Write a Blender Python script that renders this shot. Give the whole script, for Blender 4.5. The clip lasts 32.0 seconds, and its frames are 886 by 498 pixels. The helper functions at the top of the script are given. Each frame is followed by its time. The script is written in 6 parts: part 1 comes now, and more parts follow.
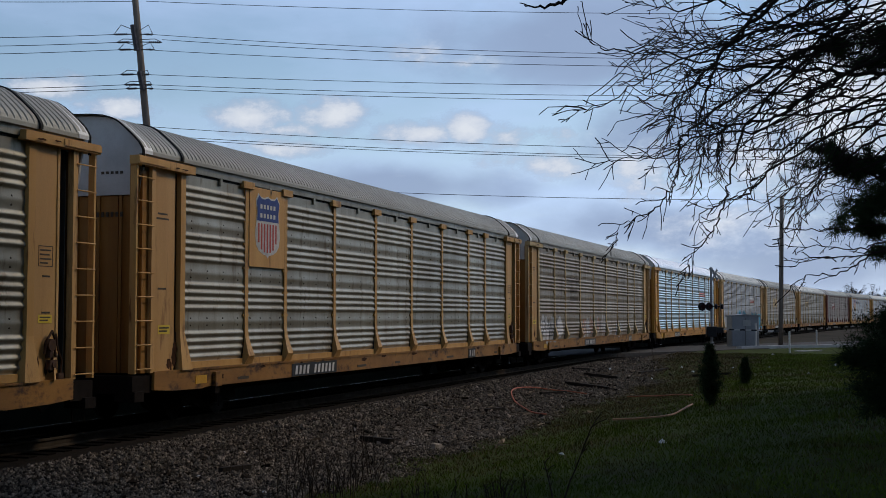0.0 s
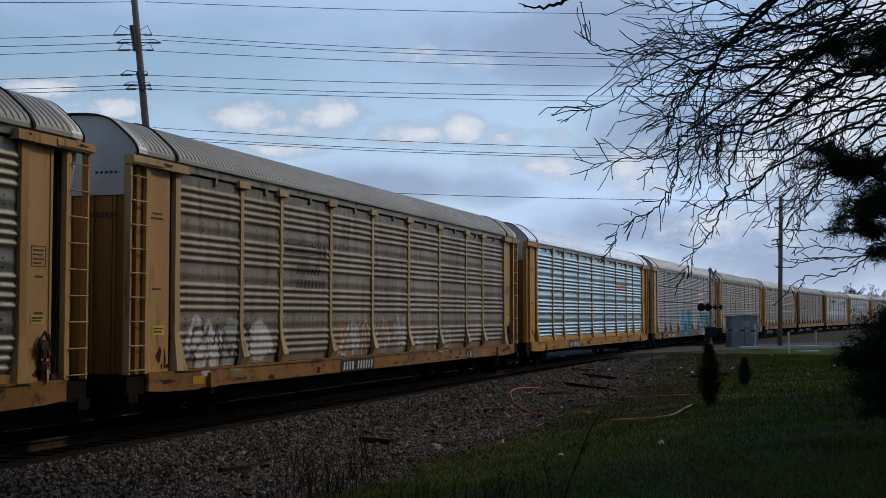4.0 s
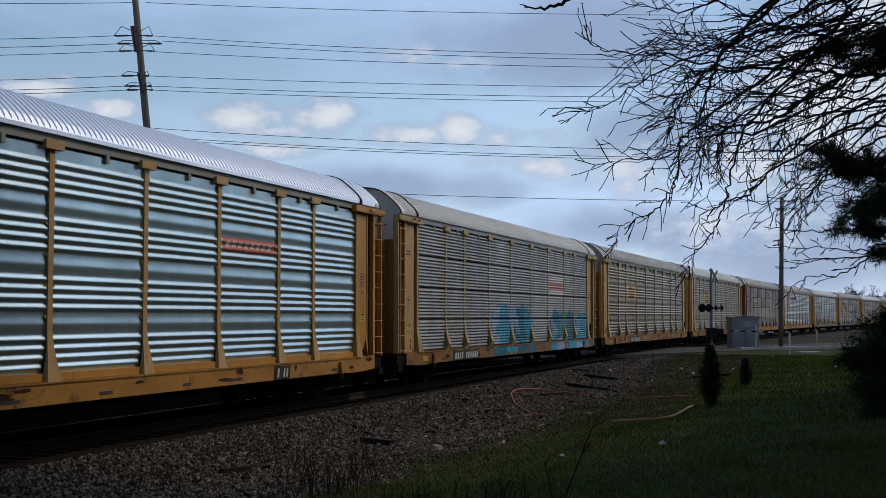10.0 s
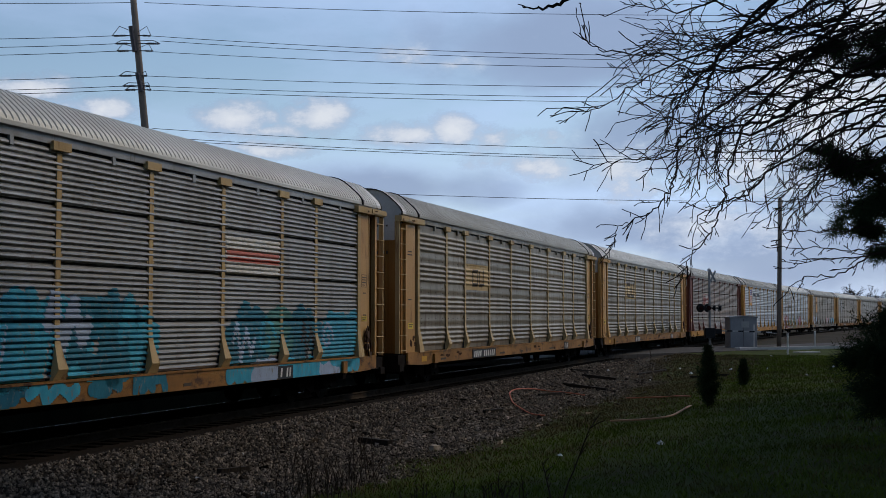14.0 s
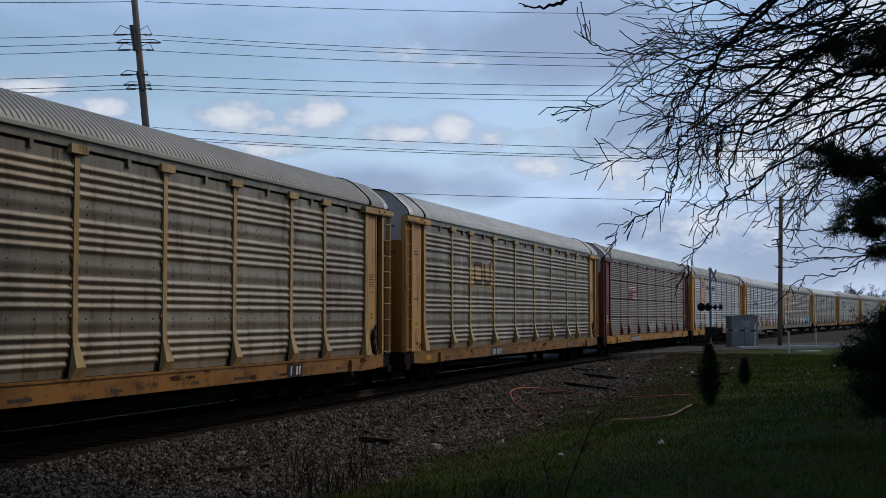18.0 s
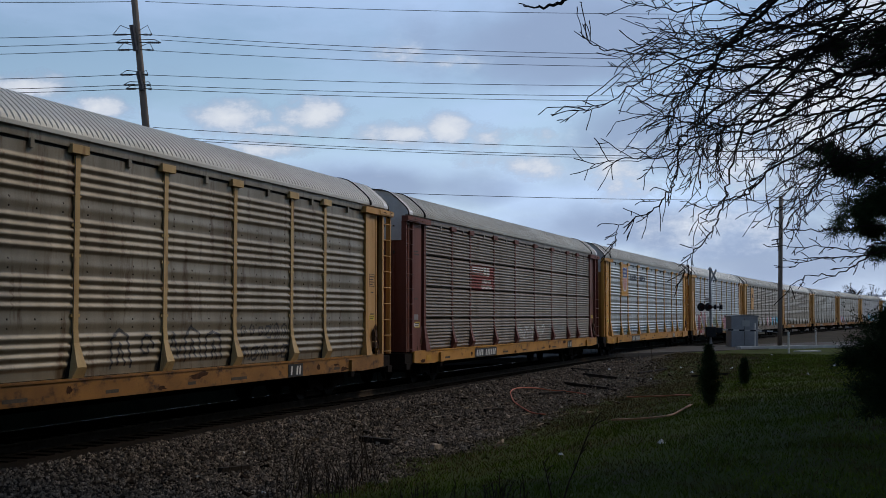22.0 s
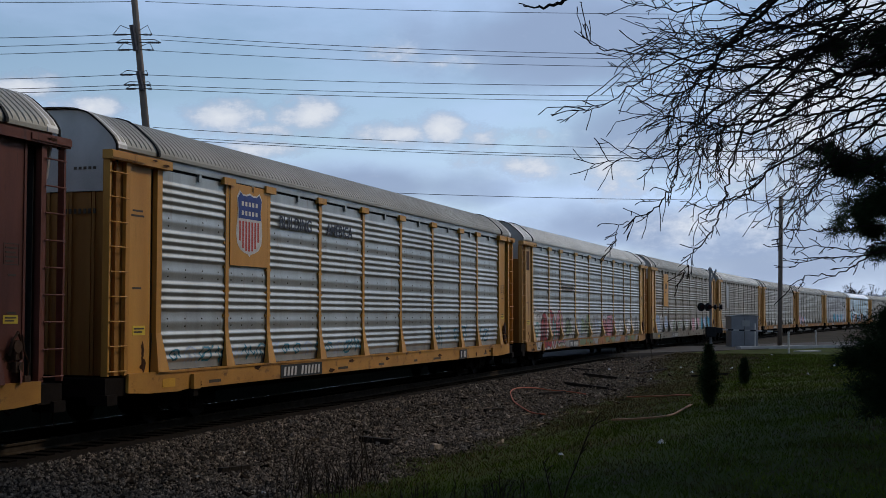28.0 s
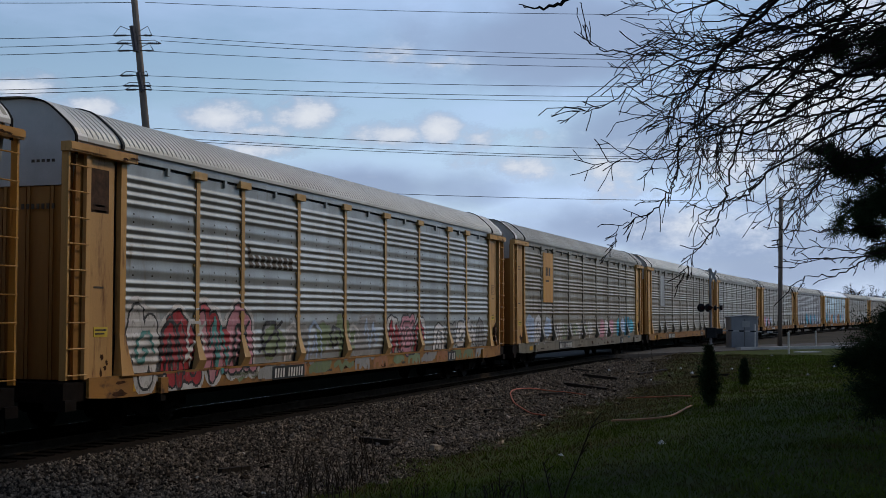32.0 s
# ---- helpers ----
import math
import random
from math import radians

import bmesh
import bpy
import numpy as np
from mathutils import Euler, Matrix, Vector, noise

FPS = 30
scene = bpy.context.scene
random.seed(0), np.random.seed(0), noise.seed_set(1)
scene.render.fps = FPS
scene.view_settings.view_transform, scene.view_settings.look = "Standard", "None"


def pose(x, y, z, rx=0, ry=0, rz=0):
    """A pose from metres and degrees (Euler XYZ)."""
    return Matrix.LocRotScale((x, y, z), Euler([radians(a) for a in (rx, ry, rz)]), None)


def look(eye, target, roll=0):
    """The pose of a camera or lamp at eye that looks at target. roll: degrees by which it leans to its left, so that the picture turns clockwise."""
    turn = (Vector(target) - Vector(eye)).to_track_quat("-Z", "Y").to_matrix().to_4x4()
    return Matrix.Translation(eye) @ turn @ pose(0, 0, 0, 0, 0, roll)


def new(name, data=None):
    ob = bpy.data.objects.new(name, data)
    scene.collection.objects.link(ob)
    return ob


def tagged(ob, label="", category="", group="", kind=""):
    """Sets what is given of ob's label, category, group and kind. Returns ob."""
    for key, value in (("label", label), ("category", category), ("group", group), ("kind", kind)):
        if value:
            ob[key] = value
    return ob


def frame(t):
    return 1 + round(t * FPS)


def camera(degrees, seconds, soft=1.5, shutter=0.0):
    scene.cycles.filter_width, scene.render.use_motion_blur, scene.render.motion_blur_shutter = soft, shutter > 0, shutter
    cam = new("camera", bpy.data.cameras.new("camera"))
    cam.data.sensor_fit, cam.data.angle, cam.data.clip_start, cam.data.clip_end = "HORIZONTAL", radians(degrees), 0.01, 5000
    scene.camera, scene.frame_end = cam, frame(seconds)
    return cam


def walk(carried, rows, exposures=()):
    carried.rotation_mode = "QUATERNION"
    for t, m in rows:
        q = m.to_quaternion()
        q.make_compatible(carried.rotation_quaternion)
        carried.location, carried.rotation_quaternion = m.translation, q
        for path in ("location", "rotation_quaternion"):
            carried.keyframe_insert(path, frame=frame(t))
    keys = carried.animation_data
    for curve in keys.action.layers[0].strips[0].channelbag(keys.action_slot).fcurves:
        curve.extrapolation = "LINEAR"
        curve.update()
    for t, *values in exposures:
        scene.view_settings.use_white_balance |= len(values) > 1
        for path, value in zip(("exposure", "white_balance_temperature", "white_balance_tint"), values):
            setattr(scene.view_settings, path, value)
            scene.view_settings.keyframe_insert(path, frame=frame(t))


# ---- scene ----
# Railway: main track along x, gentle curve to the right past CURVE_FROM; camera on the lawn side (y < 0).
CAM_Y, CAM_Z = -13.7413, 2.0747
CAM_YAW, CAM_PITCH = 17.6927, 2.9753
FOCAL = 2264.4
PX = 0.0253
CURVE_FROM, CURVE = 23.98, 6.255e-4
PITCH_CAR, FIRST, SPEED = 28.5, -8.3415, 7.18476
LAG_T = (0, 3, 6, 9, 11, 13, 15, 17, 19, 21, 23, 25, 27, 28, 30, 31, 32)
LAG_M = (0, 0.05, 0.12, 0.19, 0.22, 0.45, 0.94, 1.33, 1.49, 1.68, 1.66, 1.41, 1.03, 0.82, 0.37, 0.11, -0.18)

cam = camera(38.195, 32.0, soft=0.6)


def held(dx, dy):
    """The camera's pose with the picture shifted a little by the holder's sway."""
    return pose(0, CAM_Y, CAM_Z, 90 + CAM_PITCH + dy * PX, 0, CAM_YAW - 90 + dx * PX)


SWAY = [
    (0, 1.5, -0.6), (1, 1.5, 0.1), (1.6, 1.0, 0.1), (2, 0, 0.2), (3.5, 0, 0.4), (5.5, 0, 0.4), (6, -1.5, 1.9), (6.5, -1.5, 3.2), (7, -1.5, 2.1),
    (7.5, 0, 1.6), (8.5, 0, 1.6), (9, 1.6, 1.9), (10.5, 1.5, 1.6), (11, -1.5, 1.9), (11.5, -1.5, 0.4), (12, 1.1, -1.1), (13, -0.4, -1.1), (13.5, -3, 0.4),
    (14, -1.5, 1.9), (14.5, -1.5, 3.0), (16.5, 1.5, 0), (17, 0.2, 0.1), (18.3, 0, 0.2), (18.5, 0, -8.6), (18.7, 0, -0.6), (19, 0, -1.0), (19.5, 0, 0.1), (25, 0, 0), (31, 0, 0.2), (32, 0, 1.4),
]
walk(cam, [(t, held(dx, dy)) for t, dx, dy in SWAY], [(0, 0.0), (32, 0.0)])

# ---- light ----
SUN_ELEV, SUN_BEARING = 40, 132
world = bpy.data.worlds.new("sky")
scene.world = world
world.use_nodes = True
wn, wl = world.node_tree.nodes, world.node_tree.links
wn.clear()
w_out, w_bg = wn.new("ShaderNodeOutputWorld"), wn.new("ShaderNodeBackground")
w_sky = wn.new("ShaderNodeTexSky")
w_sky.sky_type, w_sky.sun_disc = "NISHITA", False
w_sky.sun_elevation, w_sky.sun_rotation = radians(SUN_ELEV), radians(SUN_BEARING)
w_sky.air_density, w_sky.dust_density, w_sky.ozone_density = 1.0, 0.3, 1.5
w_tc, w_map = wn.new("ShaderNodeTexCoord"), wn.new("ShaderNodeMapping")
w_map.inputs["Scale"].default_value = (1.0, 1.0, 3.6)
w_n = wn.new("ShaderNodeTexNoise")
w_n.inputs["Scale"].default_value, w_n.inputs["Detail"].default_value, w_n.inputs["Roughness"].default_value = 2.6, 6, 0.55
w_r = wn.new("ShaderNodeValToRGB")
w_r.color_ramp.elements[0].position, w_r.color_ramp.elements[1].position = 0.36, 0.60
w_mix = wn.new("ShaderNodeMix")
w_mix.data_type = "RGBA"
w_mix.inputs["B"].default_value = (4.3, 5.6, 8.3, 1)
# the cloud cover is brighter towards the veiled sun
w_dot, w_pow, w_gl, w_cl = wn.new("ShaderNodeVectorMath"), wn.new("ShaderNodeMath"), wn.new("ShaderNodeMath"), wn.new("ShaderNodeVectorMath")
w_dot.operation, w_pow.operation, w_gl.operation, w_cl.operation = "DOT_PRODUCT", "POWER", "MULTIPLY_ADD", "SCALE"
w_dot.inputs[1].default_value = (math.sin(radians(SUN_BEARING)) * math.cos(radians(SUN_ELEV)), math.cos(radians(SUN_BEARING)) * math.cos(radians(SUN_ELEV)), math.sin(radians(SUN_ELEV)))
wl.new(w_tc.outputs["Generated"], w_dot.inputs[0])
w_pow.inputs[1].default_value, w_pow.use_clamp = 5.0, True
w_gl.inputs[1].default_value, w_gl.inputs[2].default_value = 1.6, 1.0
wl.new(w_dot.outputs["Value"], w_pow.inputs[0])
wl.new(w_pow.outputs[0], w_gl.inputs[0])
w_cl.inputs[0].default_value = (4.4, 5.75, 8.45)
wl.new(w_gl.outputs[0], w_cl.inputs["Scale"])
wl.new(w_cl.outputs["Vector"], w_mix.inputs["B"])
wl.new(w_tc.outputs["Generated"], w_map.inputs["Vector"])
wl.new(w_map.outputs["Vector"], w_n.inputs["Vector"])
wl.new(w_n.outputs["Fac"], w_r.inputs["Fac"])
w_amt = wn.new("ShaderNodeMath")
w_amt.operation = "MULTIPLY"
w_amt.inputs[1].default_value = 0.8
wl.new(w_r.outputs["Color"], w_amt.inputs[0])
w_sep, w_thin = wn.new("ShaderNodeSeparateXYZ"), wn.new("ShaderNodeMapRange")
w_thin.inputs["From Min"].default_value, w_thin.inputs["From Max"].default_value = 0.12, 0.75
w_thin.inputs["To Min"].default_value, w_thin.inputs["To Max"].default_value = 1.0, 0.1
wl.new(w_tc.outputs["Generated"], w_sep.inputs[0])
wl.new(w_sep.outputs["Z"], w_thin.inputs["Value"])
w_amt2 = wn.new("ShaderNodeMath")
w_amt2.operation = "MULTIPLY"
wl.new(w_amt.outputs[0], w_amt2.inputs[0])
wl.new(w_thin.outputs["Result"], w_amt2.inputs[1])
w_haze, w_most = wn.new("ShaderNodeMapRange"), wn.new("ShaderNodeMath")
w_haze.inputs["From Min"].default_value, w_haze.inputs["From Max"].default_value = 0.0, 0.16
w_haze.inputs["To Min"].default_value, w_haze.inputs["To Max"].default_value = 0.9, 0.0
w_most.operation = "MAXIMUM"
wl.new(w_sep.outputs["Z"], w_haze.inputs["Value"])
wl.new(w_haze.outputs["Result"], w_most.inputs[0])
wl.new(w_amt2.outputs[0], w_most.inputs[1])
wl.new(w_most.outputs[0], w_mix.inputs["Factor"])
wl.new(w_sky.outputs["Color"], w_mix.inputs["A"])
wl.new(w_mix.outputs["Result"], w_bg.inputs["Color"])
w_bg.inputs["Strength"].default_value = 0.112
wl.new(w_bg.outputs[0], w_out.inputs["Surface"])

sun_data = bpy.data.lights.new("sun", "SUN")
sun_data.energy, sun_data.angle, sun_data.color = 1.35, radians(8), (1.0, 0.84, 0.65)
sun = new("sun", sun_data)
b = radians(SUN_BEARING)
sun_dir = Vector((math.sin(b) * math.cos(radians(SUN_ELEV)), math.cos(b) * math.cos(radians(SUN_ELEV)), math.sin(radians(SUN_ELEV))))
sun.matrix_basis = look(sun_dir * 200, (0, 0, 0))


# ---- materials ----
def mat(name, a, b2=None, rough=0.6, metal=0.0, scale=3.0, stretch=(1, 1, 1), fine=60.0, bump=0.15, grime=None, grime_at=0.58, rand=0.12, spread=(0.35, 0.65), rough_var=0.12, spec_level=0.22, island=False):
    """Two-scale procedural surface: broad variation a to b2, optional grime colour in patches, fine grain and bump."""
    m = bpy.data.materials.new(name)
    m.use_nodes = True
    n, l = m.node_tree.nodes, m.node_tree.links
    bs = n["Principled BSDF"]
    bs.inputs["Metallic"].default_value = metal
    bs.inputs["Specular IOR Level"].default_value = spec_level
    b2 = b2 or tuple(c * 0.75 for c in a)
    tc, mp, oi = n.new("ShaderNodeTexCoord"), n.new("ShaderNodeMapping"), n.new("ShaderNodeObjectInfo")
    off = n.new("ShaderNodeVectorMath")
    off.operation = "SCALE"
    off.inputs[0].default_value = (31.0, 17.0, 9.0)
    l.new(oi.outputs["Random"], off.inputs["Scale"])
    l.new(tc.outputs["Object"], mp.inputs["Vector"])
    l.new(off.outputs["Vector"], mp.inputs["Location"])
    mp.inputs["Scale"].default_value = stretch
    n1, n2 = n.new("ShaderNodeTexNoise"), n.new("ShaderNodeTexNoise")
    n1.inputs["Scale"].default_value, n1.inputs["Detail"].default_value, n1.inputs["Roughness"].default_value = scale, 7, 0.6
    n2.inputs["Scale"].default_value, n2.inputs["Detail"].default_value = fine, 3
    l.new(mp.outputs["Vector"], n1.inputs["Vector"])
    l.new(tc.outputs["Object"], n2.inputs["Vector"])
    r = n.new("ShaderNodeValToRGB")
    r.color_ramp.elements[0].position, r.color_ramp.elements[1].position = spread
    r.color_ramp.elements[0].color, r.color_ramp.elements[1].color = (*a, 1), (*b2, 1)
    l.new(n1.outputs["Fac"], r.inputs["Fac"])
    col = r.outputs["Color"]
    if grime:
        n3, r3, mx = n.new("ShaderNodeTexNoise"), n.new("ShaderNodeValToRGB"), n.new("ShaderNodeMix")
        n3.inputs["Scale"].default_value, n3.inputs["Detail"].default_value, n3.inputs["Roughness"].default_value = scale * 2.3, 9, 0.7
        r3.color_ramp.elements[0].position, r3.color_ramp.elements[1].position = grime_at, grime_at + 0.12
        mx.data_type = "RGBA"
        mx.inputs["B"].default_value = (*grime, 1)
        l.new(mp.outputs["Vector"], n3.inputs["Vector"])
        l.new(n3.outputs["Fac"], r3.inputs["Fac"])
        l.new(r3.outputs["Color"], mx.inputs["Factor"])
        l.new(col, mx.inputs["A"])
        col = mx.outputs["Result"]
    hv = n.new("ShaderNodeHueSaturation")
    mr = n.new("ShaderNodeMapRange")
    mr.inputs["To Min"].default_value, mr.inputs["To Max"].default_value = 1 - rand, 1 + rand
    if island:
        l.new(n.new("ShaderNodeNewGeometry").outputs["Random Per Island"], mr.inputs["Value"])
    else:
        l.new(oi.outputs["Random"], mr.inputs["Value"])
    l.new(mr.outputs["Result"], hv.inputs["Value"])
    l.new(col, hv.inputs["Color"])
    fm = n.new("ShaderNodeMix")
    fm.data_type, fm.blend_type = "RGBA", "MULTIPLY"
    fm.inputs["Factor"].default_value = 0.35
    l.new(hv.outputs["Color"], fm.inputs["A"])
    l.new(n2.outputs["Fac"], fm.inputs["B"])
    gain = n.new("ShaderNodeVectorMath")
    gain.operation = "SCALE"
    gain.inputs["Scale"].default_value = 1.2
    l.new(fm.outputs["Result"], gain.inputs[0])
    l.new(gain.outputs["Vector"], bs.inputs["Base Color"])
    rr = n.new("ShaderNodeMapRange")
    rr.inputs["To Min"].default_value, rr.inputs["To Max"].default_value = max(0.05, rough - rough_var), min(1, rough + rough_var)
    l.new(n1.outputs["Fac"], rr.inputs["Value"])
    l.new(rr.outputs["Result"], bs.inputs["Roughness"])
    if bump:
        bp = n.new("ShaderNodeBump")
        bp.inputs["Strength"].default_value, bp.inputs["Distance"].default_value = bump, 0.01
        l.new(n2.outputs["Fac"], bp.inputs["Height"])
        l.new(bp.outputs["Normal"], bs.inputs["Normal"])
    return m


STREAK = (0.7, 1, 0.12)
M_GALV = mat("weathered_galvanised_steel", (0.318, 0.297, 0.234), (0.213, 0.191, 0.145), 0.42, 0.4, 2.2, STREAK, grime=(0.142, 0.107, 0.065), grime_at=0.55)
M_GALV_WARM = mat("brownish_galvanised_steel", (0.279, 0.242, 0.177), (0.182, 0.154, 0.108), 0.45, 0.32, 2.2, STREAK, grime=(0.115, 0.078, 0.046), grime_at=0.53)
M_GALV_BROWN = mat("dirt_brown_galvanised_steel", (0.279, 0.231, 0.163), (0.184, 0.145, 0.100), 0.48, 0.25, 2.2, STREAK, grime=(0.123, 0.081, 0.046), grime_at=0.53)
M_GALV_PALE = mat("pale_galvanised_steel", (0.380, 0.393, 0.379), (0.277, 0.287, 0.273), 0.4, 0.45, 2.2, STREAK, grime=(0.239, 0.209, 0.166), grime_at=0.58)
M_GALV_NEW = mat("new_bright_galvanised_steel", (0.52, 0.63, 0.645), (0.40, 0.50, 0.52), 0.32, 0.8, 1.6, STREAK, rand=0.06, bump=0.06)
M_GALV_GREY = mat("dull_grey_steel_sheet", (0.335, 0.33, 0.315), (0.245, 0.24, 0.225), 0.45, 0.35, 2.2, STREAK, grime=(0.180, 0.158, 0.125), grime_at=0.58)
M_GALV_DARK = mat("sooty_brownish_steel_sheet", (0.235, 0.192, 0.150), (0.165, 0.132, 0.102), 0.48, 0.3, 2.2, STREAK, grime=(0.123, 0.077, 0.049), grime_at=0.56)
M_ROOF = mat("grey_ribbed_roof_sheet", (0.345, 0.335, 0.285), (0.265, 0.255, 0.215), 0.55, 0.2, 0.8, (0.4, 1, 1), rand=0.1)
M_ROOF_PALE = mat("pale_ribbed_roof_sheet", (0.56, 0.545, 0.48), (0.46, 0.445, 0.39), 0.5, 0.25, 0.8, (0.4, 1, 1), rand=0.05)
M_ROOF_NEW = mat("bright_ribbed_roof_sheet", (0.95, 0.955, 0.96), (0.88, 0.89, 0.90), 0.36, 0.7, 0.8, (0.4, 1, 1), rand=0.03)
M_TAN = mat("faded_yellow_paint", (0.56, 0.325, 0.105), (0.44, 0.235, 0.068), 0.55, 0, 2.5, STREAK, grime=(0.14, 0.058, 0.022), grime_at=0.57, rand=0.06)
M_POST = mat("dusty_tan_post_paint", (0.53, 0.34, 0.135), (0.43, 0.265, 0.10), 0.6, 0, 2.5, STREAK, grime=(0.24, 0.14, 0.06), grime_at=0.58, rand=0.06)
M_YEL = mat("fresh_yellow_paint", (0.56, 0.285, 0.055), (0.46, 0.22, 0.040), 0.5, 0, 2.5, STREAK, grime=(0.20, 0.085, 0.025), grime_at=0.60, rand=0.05)
M_PALE_TAN = mat("chalky_cream_paint", (0.50, 0.36, 0.165), (0.40, 0.27, 0.115), 0.6, 0, 2.5, STREAK, grime=(0.20, 0.11, 0.05), grime_at=0.56, rand=0.05)
M_OXIDE = mat("oxide_red_paint", (0.175, 0.056, 0.036), (0.110, 0.036, 0.024), 0.6, 0, 2.5, STREAK, grime=(0.045, 0.022, 0.016), grime_at=0.58, rand=0.08)
M_SILL = mat("dirty_yellow_sill_paint", (0.34, 0.165, 0.036), (0.22, 0.105, 0.026), 0.6, 0, 1.3, (0.6, 1, 1), grime=(0.07, 0.034, 0.016), grime_at=0.52, rand=0.08)
M_YELSILL = mat("scuffed_yellow_sill_paint", (0.50, 0.25, 0.045), (0.36, 0.17, 0.032), 0.55, 0, 1.3, (0.6, 1, 1), grime=(0.11, 0.05, 0.02), grime_at=0.55, rand=0.05)
M_RUST = mat("dark_rust_scab", (0.075, 0.032, 0.015), (0.035, 0.018, 0.010), 0.9, 0, 9, fine=40, bump=0.4, spec_level=0.1)
M_ENDDOOR = mat("brown_end_door_paint", (0.31, 0.150, 0.034), (0.22, 0.100, 0.022), 0.6, 0, 2.5, STREAK, grime=(0.11, 0.05, 0.02), grime_at=0.6)
M_ENDCAP = mat("grey_end_sheet", (0.52, 0.52, 0.50), (0.42, 0.42, 0.40), 0.55, 0.0, 1.5)
M_FLASH = mat("white_roof_flashing", (0.72, 0.72, 0.70), (0.6, 0.6, 0.58), 0.5, 0.1, 4)
# black of the rubber roof straps, and of shade painted in gaps and slots
M_RUBBER_SHADE = mat("black_rubber_and_shade", (0.012, 0.012, 0.012), (0.02, 0.02, 0.02), 0.8, 0, 6)
# underframe and running gear: even near-black colours
M_UNDER = mat("near_black_underframe", (0.009, 0.008, 0.007), (0.006, 0.005, 0.005), 0.9, 0, 4, spec_level=0.1)
M_CAST = mat("near_black_cast_steel", (0.014, 0.010, 0.008), (0.009, 0.007, 0.006), 0.9, 0, 6, spec_level=0.06)
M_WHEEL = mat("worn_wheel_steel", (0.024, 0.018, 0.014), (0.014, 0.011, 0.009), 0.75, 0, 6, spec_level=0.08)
M_RAILTOP = mat("worn_rail_head", (0.74, 0.72, 0.68), (0.62, 0.60, 0.56), 0.2, 0.95, 6, bump=0.03)
M_RAILWEB = mat("rusty_rail_web", (0.060, 0.048, 0.036), (0.038, 0.030, 0.022), 0.95, 0, 5, spec_level=0.02)
# tie wood darkened further: its colour carries the shade under the train
M_TIE = mat("shaded_creosoted_wood", (0.009, 0.007, 0.0055), (0.006, 0.0048, 0.004), 0.95, 0, 8, (1, 6, 1), spec_level=0.02)
M_RUSTGEAR = mat("rusted_gear_steel", (0.085, 0.042, 0.022), (0.04, 0.022, 0.014), 0.85, 0, 8, spec_level=0.2)
M_BLACK = mat("black_plate_paint", (0.02, 0.02, 0.021), (0.03, 0.03, 0.03), 0.5, 0, 8)
M_WHITE = mat("white_lettering_paint", (0.66, 0.65, 0.60), (0.50, 0.49, 0.45), 0.6, 0, 8)
M_RED = mat("red_paint", (0.50, 0.075, 0.05), (0.40, 0.07, 0.05), 0.55, 0, 6)
M_EMBLEM_RED = mat("weathered_crimson_paint", (0.25, 0.045, 0.032), (0.18, 0.034, 0.026), 0.6, 0, 4)
M_REDPALE = mat("faded_red_paint", (0.52, 0.15, 0.11), (0.42, 0.12, 0.09), 0.6, 0, 6)
M_BLUE = mat("navy_blue_paint", (0.028, 0.06, 0.25), (0.022, 0.045, 0.18), 0.55, 0, 6)
M_PATCH = mat("repainted_yellow_patch", (0.60, 0.33, 0.03), (0.5, 0.27, 0.03), 0.5, 0, 5, grime=(0.3, 0.15, 0.04), grime_at=0.6)
M_NAVY = mat("dark_navy_lettering", (0.02, 0.028, 0.055), (0.03, 0.035, 0.05), 0.6, 0, 6)
M_STICKER = mat("yellow_sticker", (0.66, 0.50, 0.05), (0.6, 0.44, 0.05), 0.5, 0, 8)
M_BAR = mat("dark_print", (0.05, 0.04, 0.03), (0.09, 0.07, 0.05), 0.7, 0, 12)
M_LIGHTDOOR = mat("warm_tan_panel_paint", (0.56, 0.335, 0.125), (0.45, 0.25, 0.085), 0.55, 0, 1.6, STREAK, grime=(0.15, 0.06, 0.022), grime_at=0.57, rand=0.05)


# ---- mesh helpers ----
def mesh_of(name, verts, faces, mats, idx=None, smooth=False):
    me = bpy.data.meshes.new(name)
    me.from_pydata(verts, [], faces)
    for m in mats if isinstance(mats, (list, tuple)) else [mats]:
        me.materials.append(m)
    if idx is not None:
        me.polygons.foreach_set("material_index", idx)
    if smooth:
        me.polygons.foreach_set("use_smooth", [True] * len(me.polygons))
    me.update()
    return me


